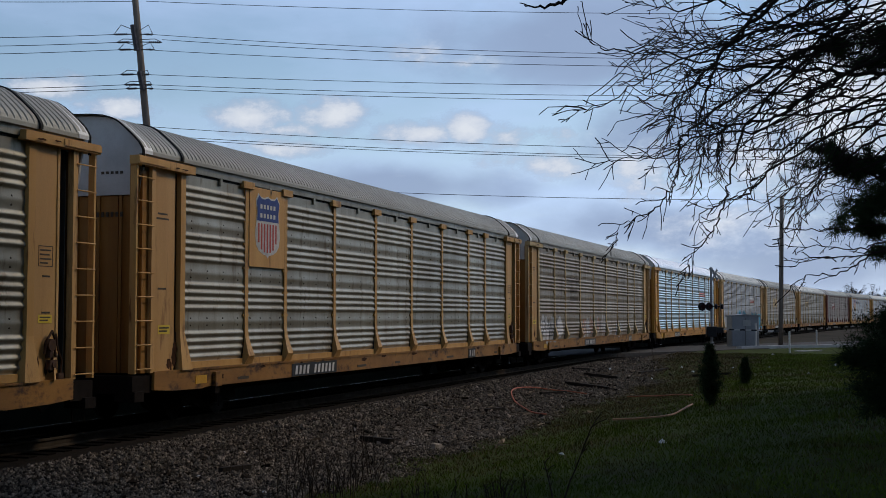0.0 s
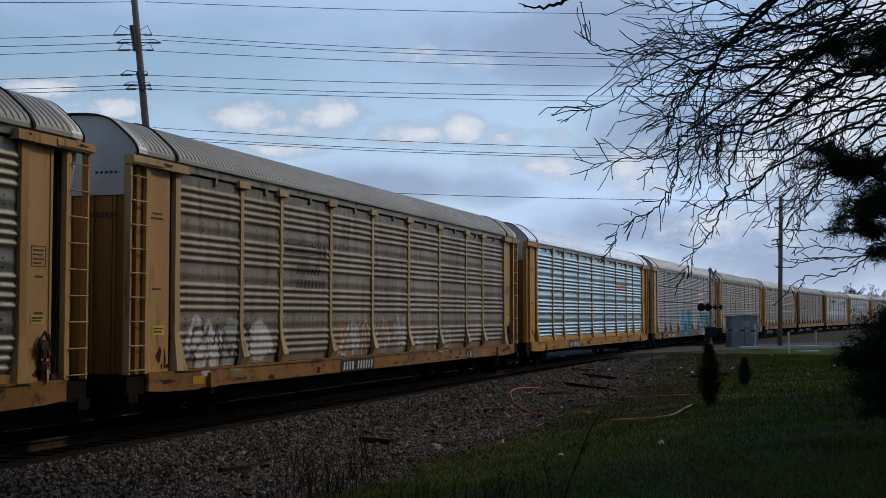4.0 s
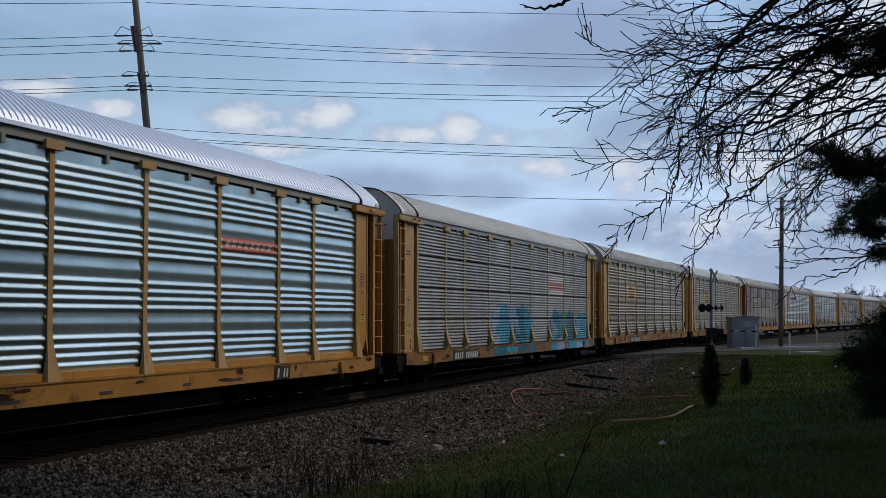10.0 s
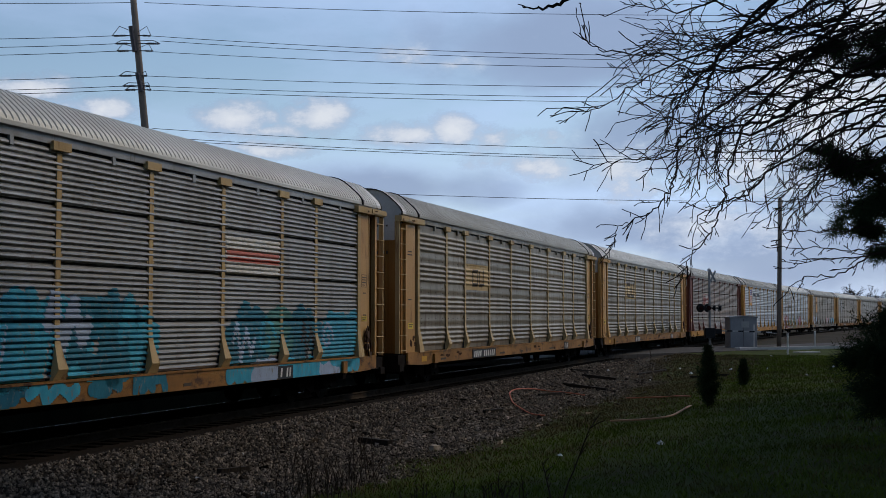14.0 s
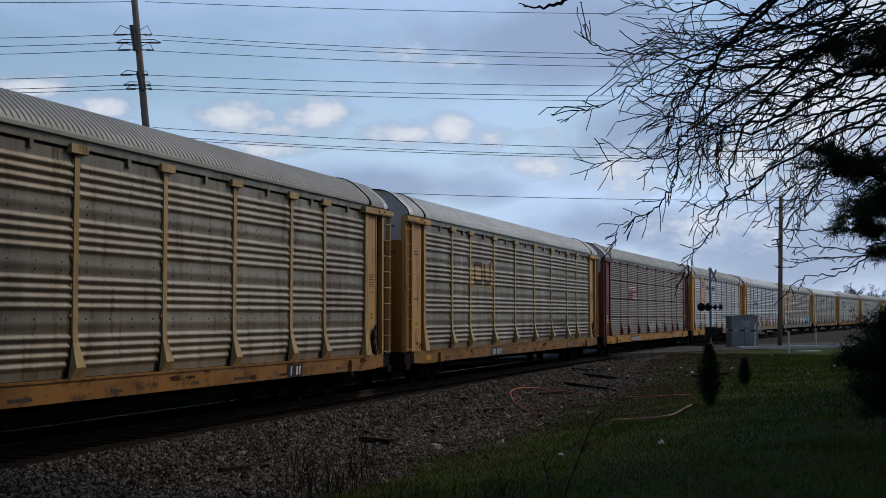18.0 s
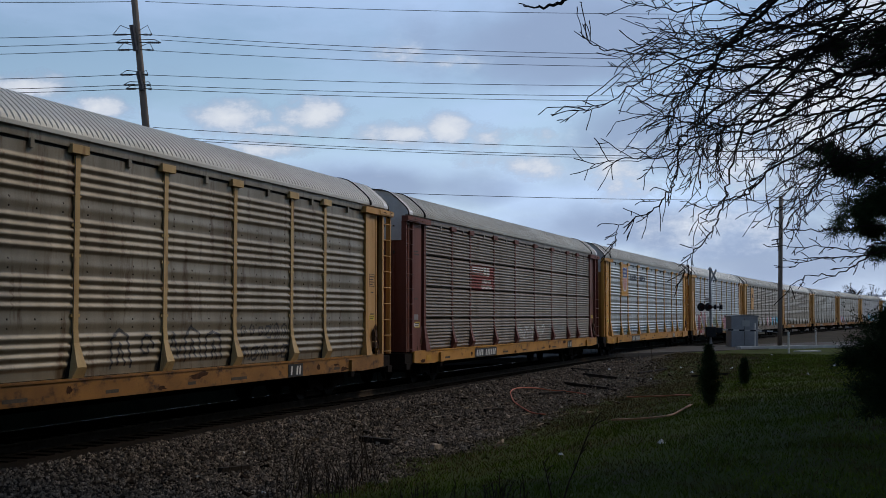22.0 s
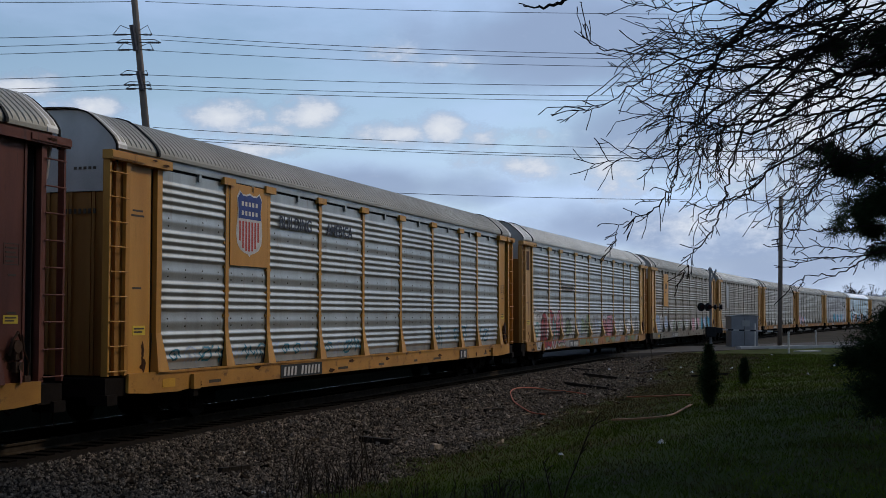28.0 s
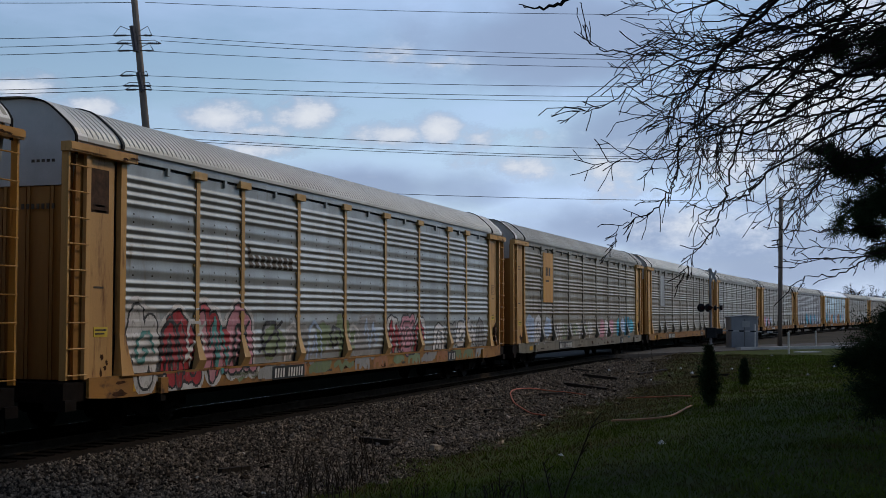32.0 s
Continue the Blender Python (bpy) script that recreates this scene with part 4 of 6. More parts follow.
# emblems and paintwork, car by car
c = TRAIN[1]
board(c, -9.0, -7.25, 3.12, 4.84, M_TAN, label="tan board behind the emblem")
shield(c, -8.13, 3.36, 4.68, 1.16)
c = TRAIN[2]
for z in (3.50, 3.60, 3.70):
    film(c, "wide", [(-7.0, -5.15, z, z + 0.05)], M_BAR, 0.006, "emblem_bar")
print_bars(c, "wide", -5.05, -4.5, 3.48, 3.76, 2, M_BAR)
print_bars(c, "wide", -6.3, -4.9, 3.05, 3.25, 7, M_BAR)
print_bars(c, "wide", -6.3, -4.6, 2.72, 2.92, 8, M_BAR)
spray(c, "wide", 5, -3.9, -0.1, 1.05, 2.0, 5, 0.06, ["orange", "white", "orange", "green"])
spray(c, "wide", 15, -3.8, -0.1, 1.05, 2.0, 5, 0.035, "white")
spray(c, "wide", 6, 0.1, 1.2, 1.1, 2.05, 3, 0.035, "white")
spray(c, "wide", 7, 3.9, 5.4, 1.05, 1.6, 3, 0.09, ["grey", "green"], "white")
spray(c, "wide", 8, 2.1, 2.8, 1.05, 1.5, 2, 0.03, "white")
spray(c, "wide", 9, -11.4, -7.6, 1.0, 2.0, 3, 0.2, ["white", "grey"], "grey")
spray(c, "wide", 10, -11.4, -7.6, 1.05, 1.95, 4, 0.04, "black")
c = TRAIN[3]
film(c, "wide", [(4.45, 7.0, 3.43, 3.72)], M_REDPALE, 0.004, "emblem_band", "faded red emblem band")
print_bars(c, "wide", 4.6, 6.85, 3.52, 3.64, 8, M_WHITE)
c = TRAIN[4]
film(c, "slotted", [(4.42, 7.03, 2.95, 3.75)], M_WHITE, 0.004, "emblem_field", "white emblem field with red stripes")
film(c, "slotted", [(4.45, 7.0, 3.36, 3.46), (4.45, 7.0, 3.22, 3.32)], M_REDPALE, 0.008, "emblem_stripe")
spray(c, "slotted", 21, -4.2, 1.6, 1.05, 2.2, 3, 0.30, ["cyan", "cyan", "blue"])
spray(c, "slotted", 25, -4.1, 1.7, 1.0, 2.45, 4, 0.17, ["pale", "cyan", "blue", "cyan"], lift=0.005)
spray(c, "slotted", 27, -3.2, -0.6, 1.5, 2.5, 2, 0.15, ["cyan", "pale"], lift=0.009)
spray(c, "slotted", 22, -4.0, 2.0, 0.72, 1.0, 4, 0.12, ["blue", "cyan", "blue"])
spray(c, "slotted", 23, 4.4, 11.6, 1.1, 2.1, 3, 0.34, ["blue", "blue", "cyan"])
spray(c, "slotted", 28, 4.8, 9.2, 1.35, 2.2, 3, 0.24, ["blue", "teal", "blue"], lift=0.005)
spray(c, "slotted", 26, 4.6, 11.5, 1.1, 2.1, 6, 0.06, ["pale", "cyan", "blue", "black"], lift=0.009)
spray(c, "slotted", 24, 4.3, 11.6, 0.74, 1.0, 6, 0.2, ["cyan", "pale", "cyan"])
c = TRAIN[5]
film(c, "wide", [(-7.05, -4.42, 2.97, 3.84)], M_PALE_TAN, 0.004, "emblem_field", "cream square emblem field")
emblem(c, -6.35, -4.98, 3.09, 3.67, 0.12)
c = TRAIN[6]
film(c, "wide", [(-7.05, -4.42, 3.06, 3.83)], M_PALE_TAN, 0.004, "emblem_field", "rubbed cream emblem field")
emblem(c, -6.7, -4.7, 3.13, 3.93, 0.17)
spray(c, "wide", 31, 4.5, 7.0, 1.55, 1.9, 6, 0.02, "black")
spray(c, "wide", 33, 4.5, 7.0, 1.1, 1.45, 5, 0.025, "black")
spray(c, "wide", 32, -0.5, 3.8, 1.15, 1.85, 5, 0.03, "black")
c = TRAIN[7]
film(c, "slotted", [(-7.05, -4.4, 2.92, 3.8)], M_EMBLEM_RED, 0.004, "emblem_field", "oxide-red emblem field")
film(c, "slotted", [(-7.0, -5.7, 3.46 + q * 0.075, 3.50 + q * 0.075) for q in range(4)], M_WHITE, 0.008, "emblem_stripe")
print_bars(c, "slotted", -5.65, -4.85, 3.44, 3.74, 2, M_WHITE, 0.2, 0.008)
print_bars(c, "slotted", -5.8, -4.75, 3.18, 3.32, 7, M_WHITE, 0.35, 0.008)
print_bars(c, "slotted", -5.9, -4.55, 2.98, 3.12, 8, M_WHITE, 0.35, 0.008)
spray(c, "slotted", 41, -1.3, 3.2, 1.15, 1.75, 5, 0.04, "white")
spray(c, "slotted", 42, 3.6, 6.9, 1.15, 1.75, 4, 0.045, "grey")
for q, (x, z, w) in enumerate(((-12.62, 1.95, 0.42), (-12.62, 1.75, 0.5))):
    hang("panel_print", Shape().box(x - w / 2, x + w / 2, -1.482, -1.477, z, z + (0.16 if q == 0 else 0.1)).mesh("panel_print", M_WHITE if q else M_G["grey"]), c)
c = TRAIN[8]
board(c, -9.0, -7.25, 3.12, 4.84, M_YEL, label="yellow board behind the emblem")
shield(c, -8.13, 3.36, 4.68, 1.16)
words(c, "BUILDING", -6.65, 4.05, 0.40, M_NAVY)
words(c, "AMERICA", -3.95, 4.05, 0.40, M_NAVY)
spray(c, "wide", 81, -11.5, -1.6, 1.12, 1.5, 16, 0.022, ["blue", "pale", "blue"])
spray(c, "wide", 82, 4.5, 11.4, 1.12, 1.75, 8, 0.03, ["blue", "pale", "blue"])
c = TRAIN[9]
print_bars(c, "wide", -6.85, -4.55, 3.12, 3.40, 8, M_BAR)
film(c, "wide", [(-6.9, -6.78, 3.3, 3.58)], M_BAR, 0.008, "lettering_bar")
# broad white and red piece with black edges, olive and grey letters after it
spray(c, "wide", 50, -11.7, -6.7, 0.95, 2.15, 4, 0.36, ["white", "white", "white", "white"])
spray(c, "wide", 50, -11.7, -6.7, 0.95, 2.15, 4, 0.21, ["white", "red", "red", "pink"], "black", lift=0.006)
spray(c, "wide", 51, -10.6, -8.0, 0.72, 2.05, 2, 0.10, ["red", "pink"], "black", lift=0.012)
spray(c, "wide", 56, -11.6, -6.8, 0.9, 2.1, 5, 0.045, ["teal", "black", "white"], lift=0.018)
spray(c, "wide", 52, -6.4, 0.6, 1.08, 1.95, 5, 0.17, ["green", "grey", "green"], "grey")
spray(c, "wide", 57, -6.4, 0.9, 1.08, 1.98, 6, 0.045, ["black", "white", "pale"], lift=0.008)
spray(c, "wide", 53, 1.4, 4.9, 1.05, 2.1, 3, 0.20, ["white", "pink", "white"], "black")
spray(c, "wide", 58, 1.6, 4.9, 1.05, 2.0, 3, 0.07, ["red", "pink", "red"], "black", lift=0.008)
spray(c, "wide", 54, 5.6, 11.3, 1.08, 1.9, 5, 0.10, ["white", "grey", "white"], "black")
spray(c, "wide", 55, -8.0, 11.0, 0.76, 0.98, 14, 0.08, ["green", "grey", "orange", "green"])
hang("panel_scrawl", Shape().box(-12.9, -12.3, -1.480, -1.477, 3.85, 4.6).mesh("panel_scrawl", M_RUSTGEAR), c, label="smudged dark spray patch")
c = TRAIN[10]
board(c, -8.9, -7.3, 2.65, 4.70, M_YEL, 0.05, label="tall yellow emblem panel")
bars(c, -8.5, -7.7, 3.75, 4.1, 3, M_BAR)
bars(c, -8.5, -7.7, 3.5, 3.58, 1, M_BAR)
spray(c, "wide", 65, -11.6, 0.5, 1.05, 1.9, 9, 0.05, ["white", "black"])
spray(c, "wide", 61, -11.6, -7.5, 1.05, 2.1, 3, 0.2, ["pale", "white"])
spray(c, "wide", 62, -6.8, 0.5, 1.05, 1.75, 7, 0.07, ["white", "green"])
spray(c, "wide", 63, 2.2, 5.5, 1.05, 1.9, 3, 0.16, ["pink", "white"])
spray(c, "wide", 64, 6.2, 11.0, 1.05, 1.9, 4, 0.22, ["cyan", "pale", "blue"])
c = TRAIN[11]
board(c, -8.9, -7.4, 2.7, 4.6, M_GALV_GREY, 0.05, label="pale grey emblem panel")
c = TRAIN[13]
spray(c, "wide", 71, -11.5, -6.0, 1.05, 1.9, 4, 0.2, ["pink", "pale"])
c = TRAIN[14]
spray(c, "wide", 72, -4.0, 8.0, 1.1, 2.2, 6, 0.3, ["cyan", "pale"])
c = TRAIN[15]
spray(c, "wide", 73, -11.0, 9.0, 1.1, 2.3, 8, 0.3, ["cyan", "pale", "orange"])


# ---- ground ----
M_EARTH = mat("brown_earth_and_old_grass", (0.052, 0.038, 0.024), (0.030, 0.026, 0.014), 0.95, 0, 0.35, fine=9, bump=0.6, grime=(0.032, 0.034, 0.012), grime_at=0.55, rand=0, spec_level=0.05)
# ballast base kept near black: shade between the loose stones, as colour
M_GRAVEL = mat("gap_shaded_ballast", (0.020, 0.015, 0.011), (0.010, 0.008, 0.006), 0.95, 0, 1.4, fine=22, bump=1.0, grime=(0.016, 0.011, 0.008), grime_at=0.5, rand=0, spec_level=0.03)
M_STONE = mat("crushed_ballast_stone", (0.25, 0.20, 0.15), (0.048, 0.037, 0.027), 0.9, 0, 7, fine=40, bump=0.3, rand=0.9, island=True, spec_level=0.08)
M_LAWN = mat("spring_lawn", (0.052, 0.068, 0.011), (0.034, 0.042, 0.009), 0.95, 0, 0.45, fine=12, bump=0.6, grime=(0.052, 0.040, 0.02), grime_at=0.54, rand=0, spec_level=0.03)
# track bed with the train's shade put into its near-black colour
M_SHADEBED = mat("shade_black_ballast", (0.007, 0.006, 0.005), (0.0045, 0.004, 0.0035), 0.95, 0, 2.0, fine=22, bump=1.0, rand=0, spec_level=0.02)
M_ASPHALT = mat("worn_asphalt", (0.082, 0.075, 0.066), (0.058, 0.053, 0.047), 0.9, 0, 1.2, fine=50, bump=0.3, rand=0, spec_level=0.12)


def axis(a, b3, steps):
    return [a + (b3 - a) * q / steps for q in range(steps + 1)]


gx = axis(-3000, -300, 12) + axis(-280, -20, 30)[0:] + axis(-14, 60, 148) + axis(62, 160, 50) + axis(170, 600, 44) + axis(700, 3200, 12)
gy = axis(-3000, -200, 12) + axis(-180, -30, 16) + axis(-28, -15, 14) + axis(-14.6, 0, 74) + axis(1, 12, 12) + axis(15, 200, 20) + axis(260, 3000, 12)
gv = [(x, y, ground_z(x, y)) for y in gy for x in gx]
nx = len(gx)
gf, gi = [], []
for r in range(len(gy) - 1):
    for q in range(nx - 1):
        gf.append((r * nx + q, r * nx + q + 1, (r + 1) * nx + q + 1, (r + 1) * nx + q))
        xc, yc = (gx[q] + gx[q + 1]) / 2, (gy[r] + gy[r + 1]) / 2
        s = max(xc, CURVE_FROM)
        d = yc + CURVE * (min(s, 600) - CURVE_FROM) ** 2 / 2
        edge = -6.2 + 0.9 * noise.noise(Vector((xc * 0.35, yc * 0.35, 3))) + 1.6 * smooth01(xc, 45, 70)
        bare = xc > 30 + 3 * noise.noise(Vector((xc * 0.3, yc * 0.3, 8))) and d < -3.3 + 0.5 * noise.noise(Vector((xc * 0.5, yc * 0.5, 6)))
        # index 3 paints the shade below and beyond the train onto the bed
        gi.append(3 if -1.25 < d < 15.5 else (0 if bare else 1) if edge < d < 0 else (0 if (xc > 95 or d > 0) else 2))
tagged(new("ground", mesh_of("ground", gv, gf, [M_EARTH, M_GRAVEL, M_LAWN, M_SHADEBED], gi, True)), "trackside ground of gravel, lawn and bare earth", "ground", kind="structure")


def rail_sweep(off, mats):
    prof = [(-0.07, -0.172), (-0.07, -0.155), (-0.012, -0.135), (-0.012, -0.045), (-0.036, -0.035), (-0.036, -0.004), (-0.028, 0.0), (0.028, 0.0), (0.036, -0.004), (0.036, -0.035), (0.012, -0.045), (0.012, -0.135), (0.07, -0.155), (0.07, -0.172)]
    ss = [-280, -100] + [CURVE_FROM + q * 12 for q in range(0, 50)]
    v = []
    for s in ss:
        for o, z in prof:
            x, y, _ = along(s, off + o)
            v.append((x, y, z))
    n, f, fi = len(prof), [], []
    for k in range(len(ss) - 1):
        for q in range(n - 1):
            f.append((k * n + q, k * n + q + 1, (k + 1) * n + q + 1, (k + 1) * n + q))
            fi.append(1 if q == 6 else 0)
    return mesh_of("rail", v, f, mats, fi)


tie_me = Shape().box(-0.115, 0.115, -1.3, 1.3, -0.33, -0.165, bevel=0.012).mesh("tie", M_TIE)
for t_off, t_label, near_n in ((0.0, "main railway track with worn steel rails on wooden ties", 230),):
    tr = tagged(new("railway_track"), t_label, "railway track", kind="structure")
    for side in (-0.755, 0.755):
        hang("rail", rail_sweep(t_off + side, [M_RAILWEB, M_RAILTOP]), tr)
    far = Shape()
    s, q = 4.0, 0
    while s < 330:
        x, y, th = along(s, t_off)
        if q < near_n:
            m = pose(x, y + random.uniform(-0.03, 0.03), 0, 0, 0, math.degrees(th) + random.uniform(-1, 1))
            hang("tie", tie_me, tr, m)
        else:
            far.add([(x + a, y + b3, z) for z in (-0.33, -0.165) for b3 in (-1.3, 1.3) for a in (-0.115, 0.115)], [(4, 5, 7, 6), (0, 1, 5, 4), (0, 4, 6, 2), (1, 3, 7, 5)])
        s += 0.5
        q += 1
    tagged(hang("far_ties", far.mesh("far_ties", M_TIE), tr), kind="stuff")


# road over the crossing, aslant to the track
def strip(name, pts_a, pts_b, z, thick, m, label, category):
    n = len(pts_a)
    v = [(x, y, z) for x, y in pts_a] + [(x, y, z) for x, y in pts_b] + [(x, y, z - thick) for x, y in pts_a] + [(x, y, z - thick) for x, y in pts_b]
    f = []
    for k in range(n - 1):
        f += [(k, n + k, n + k + 1, k + 1), (2 * n + k, 2 * n + k + 1, 3 * n + k + 1, 3 * n + k), (k, k + 1, 2 * n + k + 1, 2 * n + k), (n + k, 3 * n + k, 3 * n + k + 1, n + k + 1)]
    f += [(0, 2 * n, 3 * n, n), (n - 1, 2 * n - 1, 4 * n - 1, 3 * n - 1)]
    return tagged(new(name, mesh_of(name, v, f, m)), label, category, kind="structure")


ROAD_A, ROAD_D = Vector((66.3, -0.55)), Vector((25.7, -12.68)).normalized()
ROAD_N = Vector((-ROAD_D.y, ROAD_D.x))


def road_pt(u, w):
    q = ROAD_A + ROAD_D * u + ROAD_N * w
    return q.x, q.y


strip("road", [road_pt(u, 0) for u in range(-60, 140, 10)], [road_pt(u, 7.0) for u in range(-60, 140, 10)], 0.012, 0.25, M_ASPHALT, "worn grey asphalt road over the level crossing", "road")
M_KERB = mat("pale_concrete", (0.52, 0.50, 0.46), (0.42, 0.40, 0.37), 0.85, 0, 2)


def strip_between(name, a, e, w, z0, z1, m, label, category):
    d = e - a
    ob = tagged(new(name, Shape().box(0, d.xy.length, -w / 2, w / 2, z0, z1, bevel=0.02).mesh(name, m)), label, category, kind="structure")
    ob.matrix_basis = pose(a.x, a.y, 0, 0, 0, math.degrees(math.atan2(d.y, d.x)))


def cam_at(u, v, depth):
    """A place by its bearing in the camera's resting view: u right, v up (tangents), depth metres ahead."""
    cp, sp = math.cos(radians(CAM_PITCH)), math.sin(radians(CAM_PITCH))
    cy, sy = math.cos(radians(CAM_YAW)), math.sin(radians(CAM_YAW))
    fw, up = cp - v * sp, sp + v * cp
    k = depth / fw
    return Vector((k * (fw * cy + u * sy), CAM_Y + k * (fw * sy - u * cy), CAM_Z + k * up))


def px(x, y, depth):
    return cam_at((x - 784) / FOCAL, (441 - y) / FOCAL, depth)


# ---- crossing signal, cabinet, posts, poles ----
M_MAST = mat("weathered_mast_steel", (0.34, 0.34, 0.335), (0.24, 0.24, 0.24), 0.6, 0.3, 4)
M_SIGBLACK = mat("black_signal_paint", (0.012, 0.012, 0.013), (0.02, 0.02, 0.02), 0.5, 0, 8)
M_LENS = mat("dark_red_lens", (0.03, 0.008, 0.008), (0.02, 0.006, 0.006), 0.4, 0, 8, spec_level=0.1)
M_CAB = mat("grey_cabinet_paint", (0.31, 0.31, 0.31), (0.25, 0.25, 0.25), 0.5, 0.1, 1.5, grime=(0.17, 0.16, 0.145), grime_at=0.62)
M_WOOD = mat("weathered_pole_wood", (0.20, 0.155, 0.12), (0.12, 0.095, 0.075), 0.9, 0, 3, (4, 4, 0.2), fine=30, bump=0.5)
M_INS = mat("dark_porcelain", (0.03, 0.025, 0.025), (0.05, 0.04, 0.04), 0.3, 0, 8)

sig = tagged(new("crossing_signal"), "level crossing signal mast with crossbuck and dark lamps", "crossing signal")
SIG_D = 82.0
sig_at = px(1258, 600, SIG_D)
sig.matrix_basis = pose(sig_at.x, sig_at.y, 0.0, 0, 0, -72)
hang("mast", Shape().tube([(0, 0, -0.1), (0, 0, 5.0)], [0.085, 0.07], 10).tube([(0, 0, -0.1), (0, 0, 0.35)], [0.2, 0.14], 10).mesh("mast", M_MAST), sig)
for a in (-1, 1):
    sh = Shape()
    q = math.radians(45)
    sh.add([(0.2 + 0.5 * (a * u * math.cos(q) + w * math.sin(q) * -a), -0.12 + 0.01 * a + t, 4.65 + u * math.sin(q) + w * math.cos(q)) for t in (0, 0.02) for u, w in ((-0.5, -0.09), (0.5, -0.09), (0.5, 0.09), (-0.5, 0.09))], [(0, 1, 2, 3), (7, 6, 5, 4), (0, 4, 5, 1), (1, 5, 6, 2), (2, 6, 7, 3), (3, 7, 4, 0)])
    hang("crossbuck_blade", sh.mesh("crossbuck_blade", M_MAST), sig, label="weathered grey crossbuck blade seen from behind")
hang("crossarm", Shape().tube([(-0.85, 0, 2.62), (0.7, 0, 2.62)], 0.045, 8).mesh("crossarm", M_SIGBLACK), sig)
for x, turn in ((-0.60, 12), (-0.14, 20), (0.22, 74), (0.60, 68)):
    lamp = hang("signal_lamp", Shape().tube([(0, -0.02, 0), (0, -0.07, 0), (0, -0.16, 0)], [0.13, 0.16, 0.17], 14).tube([(0, -0.02, 0), (0, 0.0, 0)], 0.27, 18).mesh("signal_lamp", M_SIGBLACK), sig, pose(x, 0, 2.62, 0, 0, turn), label="round black flashing-light head")
    hang("lens", Shape().tube([(0, -0.165, 0), (0, -0.17, 0)], 0.14, 14).mesh("lens", M_LENS), lamp)
hang("gate_mechanism", Shape().box(-0.35, 0.3, -0.3, 0.25, 0.7, 1.35, bevel=0.05).box(0.3, 0.75, -0.15, 0.1, 0.95, 1.3, bevel=0.03).mesh("gate_mechanism", M_SIGBLACK), sig)
hang("bell", Shape().tube([(0, 0, 5.0), (0, 0, 5.08), (0, 0, 5.16)], [0.13, 0.13, 0.04], 12).mesh("bell", M_MAST), sig)

cab = tagged(new("signal_cabinet"), "grey metal signal equipment cabinet beside the crossing", "cabinet")
cab_at = px(1313, 600, 86)
cab.matrix_basis = pose(cab_at.x, cab_at.y, 0.0, 0, 0, -68)
hang("body", Shape().box(-0.92, 0.92, -0.6, 0.6, -0.1, 1.98, bevel=0.03).mesh("body", M_CAB), cab)
hang("lid", Shape().prism_y([(-0.98, 1.98), (0.98, 1.98), (0.98, 2.06), (0, 2.14), (-0.98, 2.06)], -0.66, 0.66).mesh("lid", M_CAB), cab)
hang("notice", Shape().box(-0.15, 0.35, -0.615, -0.602, 1.35, 1.75).mesh("notice", M_KERB), cab, label="pale square notice")
hang("door_seam", Shape().box(-0.02, 0.0, -0.612, -0.602, 0.1, 1.9).mesh("door_seam", M_BAR), cab)
post_wh = tagged(new("white_post", Shape().box(-0.11, 0.11, -0.05, 0.05, -0.1, 1.55).mesh("white_post", M_KERB)), "white post beside the signal cabinet", "post")
cab_at = px(1336, 600, 84.5)
post_wh.matrix_basis = pose(cab_at.x, cab_at.y, 0)
gate = hang("gate_arm", Shape().box(0.3, 0.75, -0.05, 0.05, 1.1, 1.2).mesh("gate_arm", M_SIGBLACK), sig, label="lowered gate arm with dark and pale stripes")
for q in range(10):
    hang("stripe", cached(("stripe", q % 2), lambda: Shape().box(0, 0.36, -0.03, 0.03, -0.045, 0.045).mesh("stripe", M_SIGBLACK if q % 2 else M_KERB)), gate, pose(0.7 + q * 0.36, -0.1, 1.17 - q * 0.012))
for (mx, my, _), hh, lean in ((px(1396, 622, 71.6), 1.08, -3), (px(1444, 609, 88), 1.0, -12)):
    mk = tagged(new("marker_post"), "thin white roadside marker post", "marker post", "roadside markers")
    mk.matrix_basis = pose(mx, my, ground_z(mx, my) - 0.05, 0, lean, 0)
    hang("shaft", Shape().tube([(0, 0, 0), (0, 0, hh)], 0.05, 8).mesh("shaft", M_WHITE), mk)
    hang("cap", Shape().tube([(0, 0, hh), (0, 0, hh + 0.16)], 0.055, 8).mesh("cap", M_WHITE), mk)


strip_between("kerb", px(1306, 613.5, 79.4), px(1560, 608.5, 86.5), 0.45, -0.2, 0.16, M_KERB, "pale concrete kerb along the far road edge", "kerb")
strip_between("kerb", px(1410, 618.5, 74.5), px(1448, 617.5, 75.5), 0.5, -0.2, 0.03, M_KERB, "short pale concrete strip beside the road", "kerb")


def power_pole(foot, head, r0, r1, label):
    po = tagged(new("power_pole"), label, "power pole", "wooden power poles")
    po.matrix_basis = Matrix.Translation(foot)
    d = head - foot
    hang("shaft", Shape().tube([d * q for q in (-0.02, 0.25, 0.5, 0.75, 1)], [r0 + (r1 - r0) * q for q in (0, 0.25, 0.5, 0.75, 1)], 14).mesh("shaft", M_WOOD, True), po)
    return po


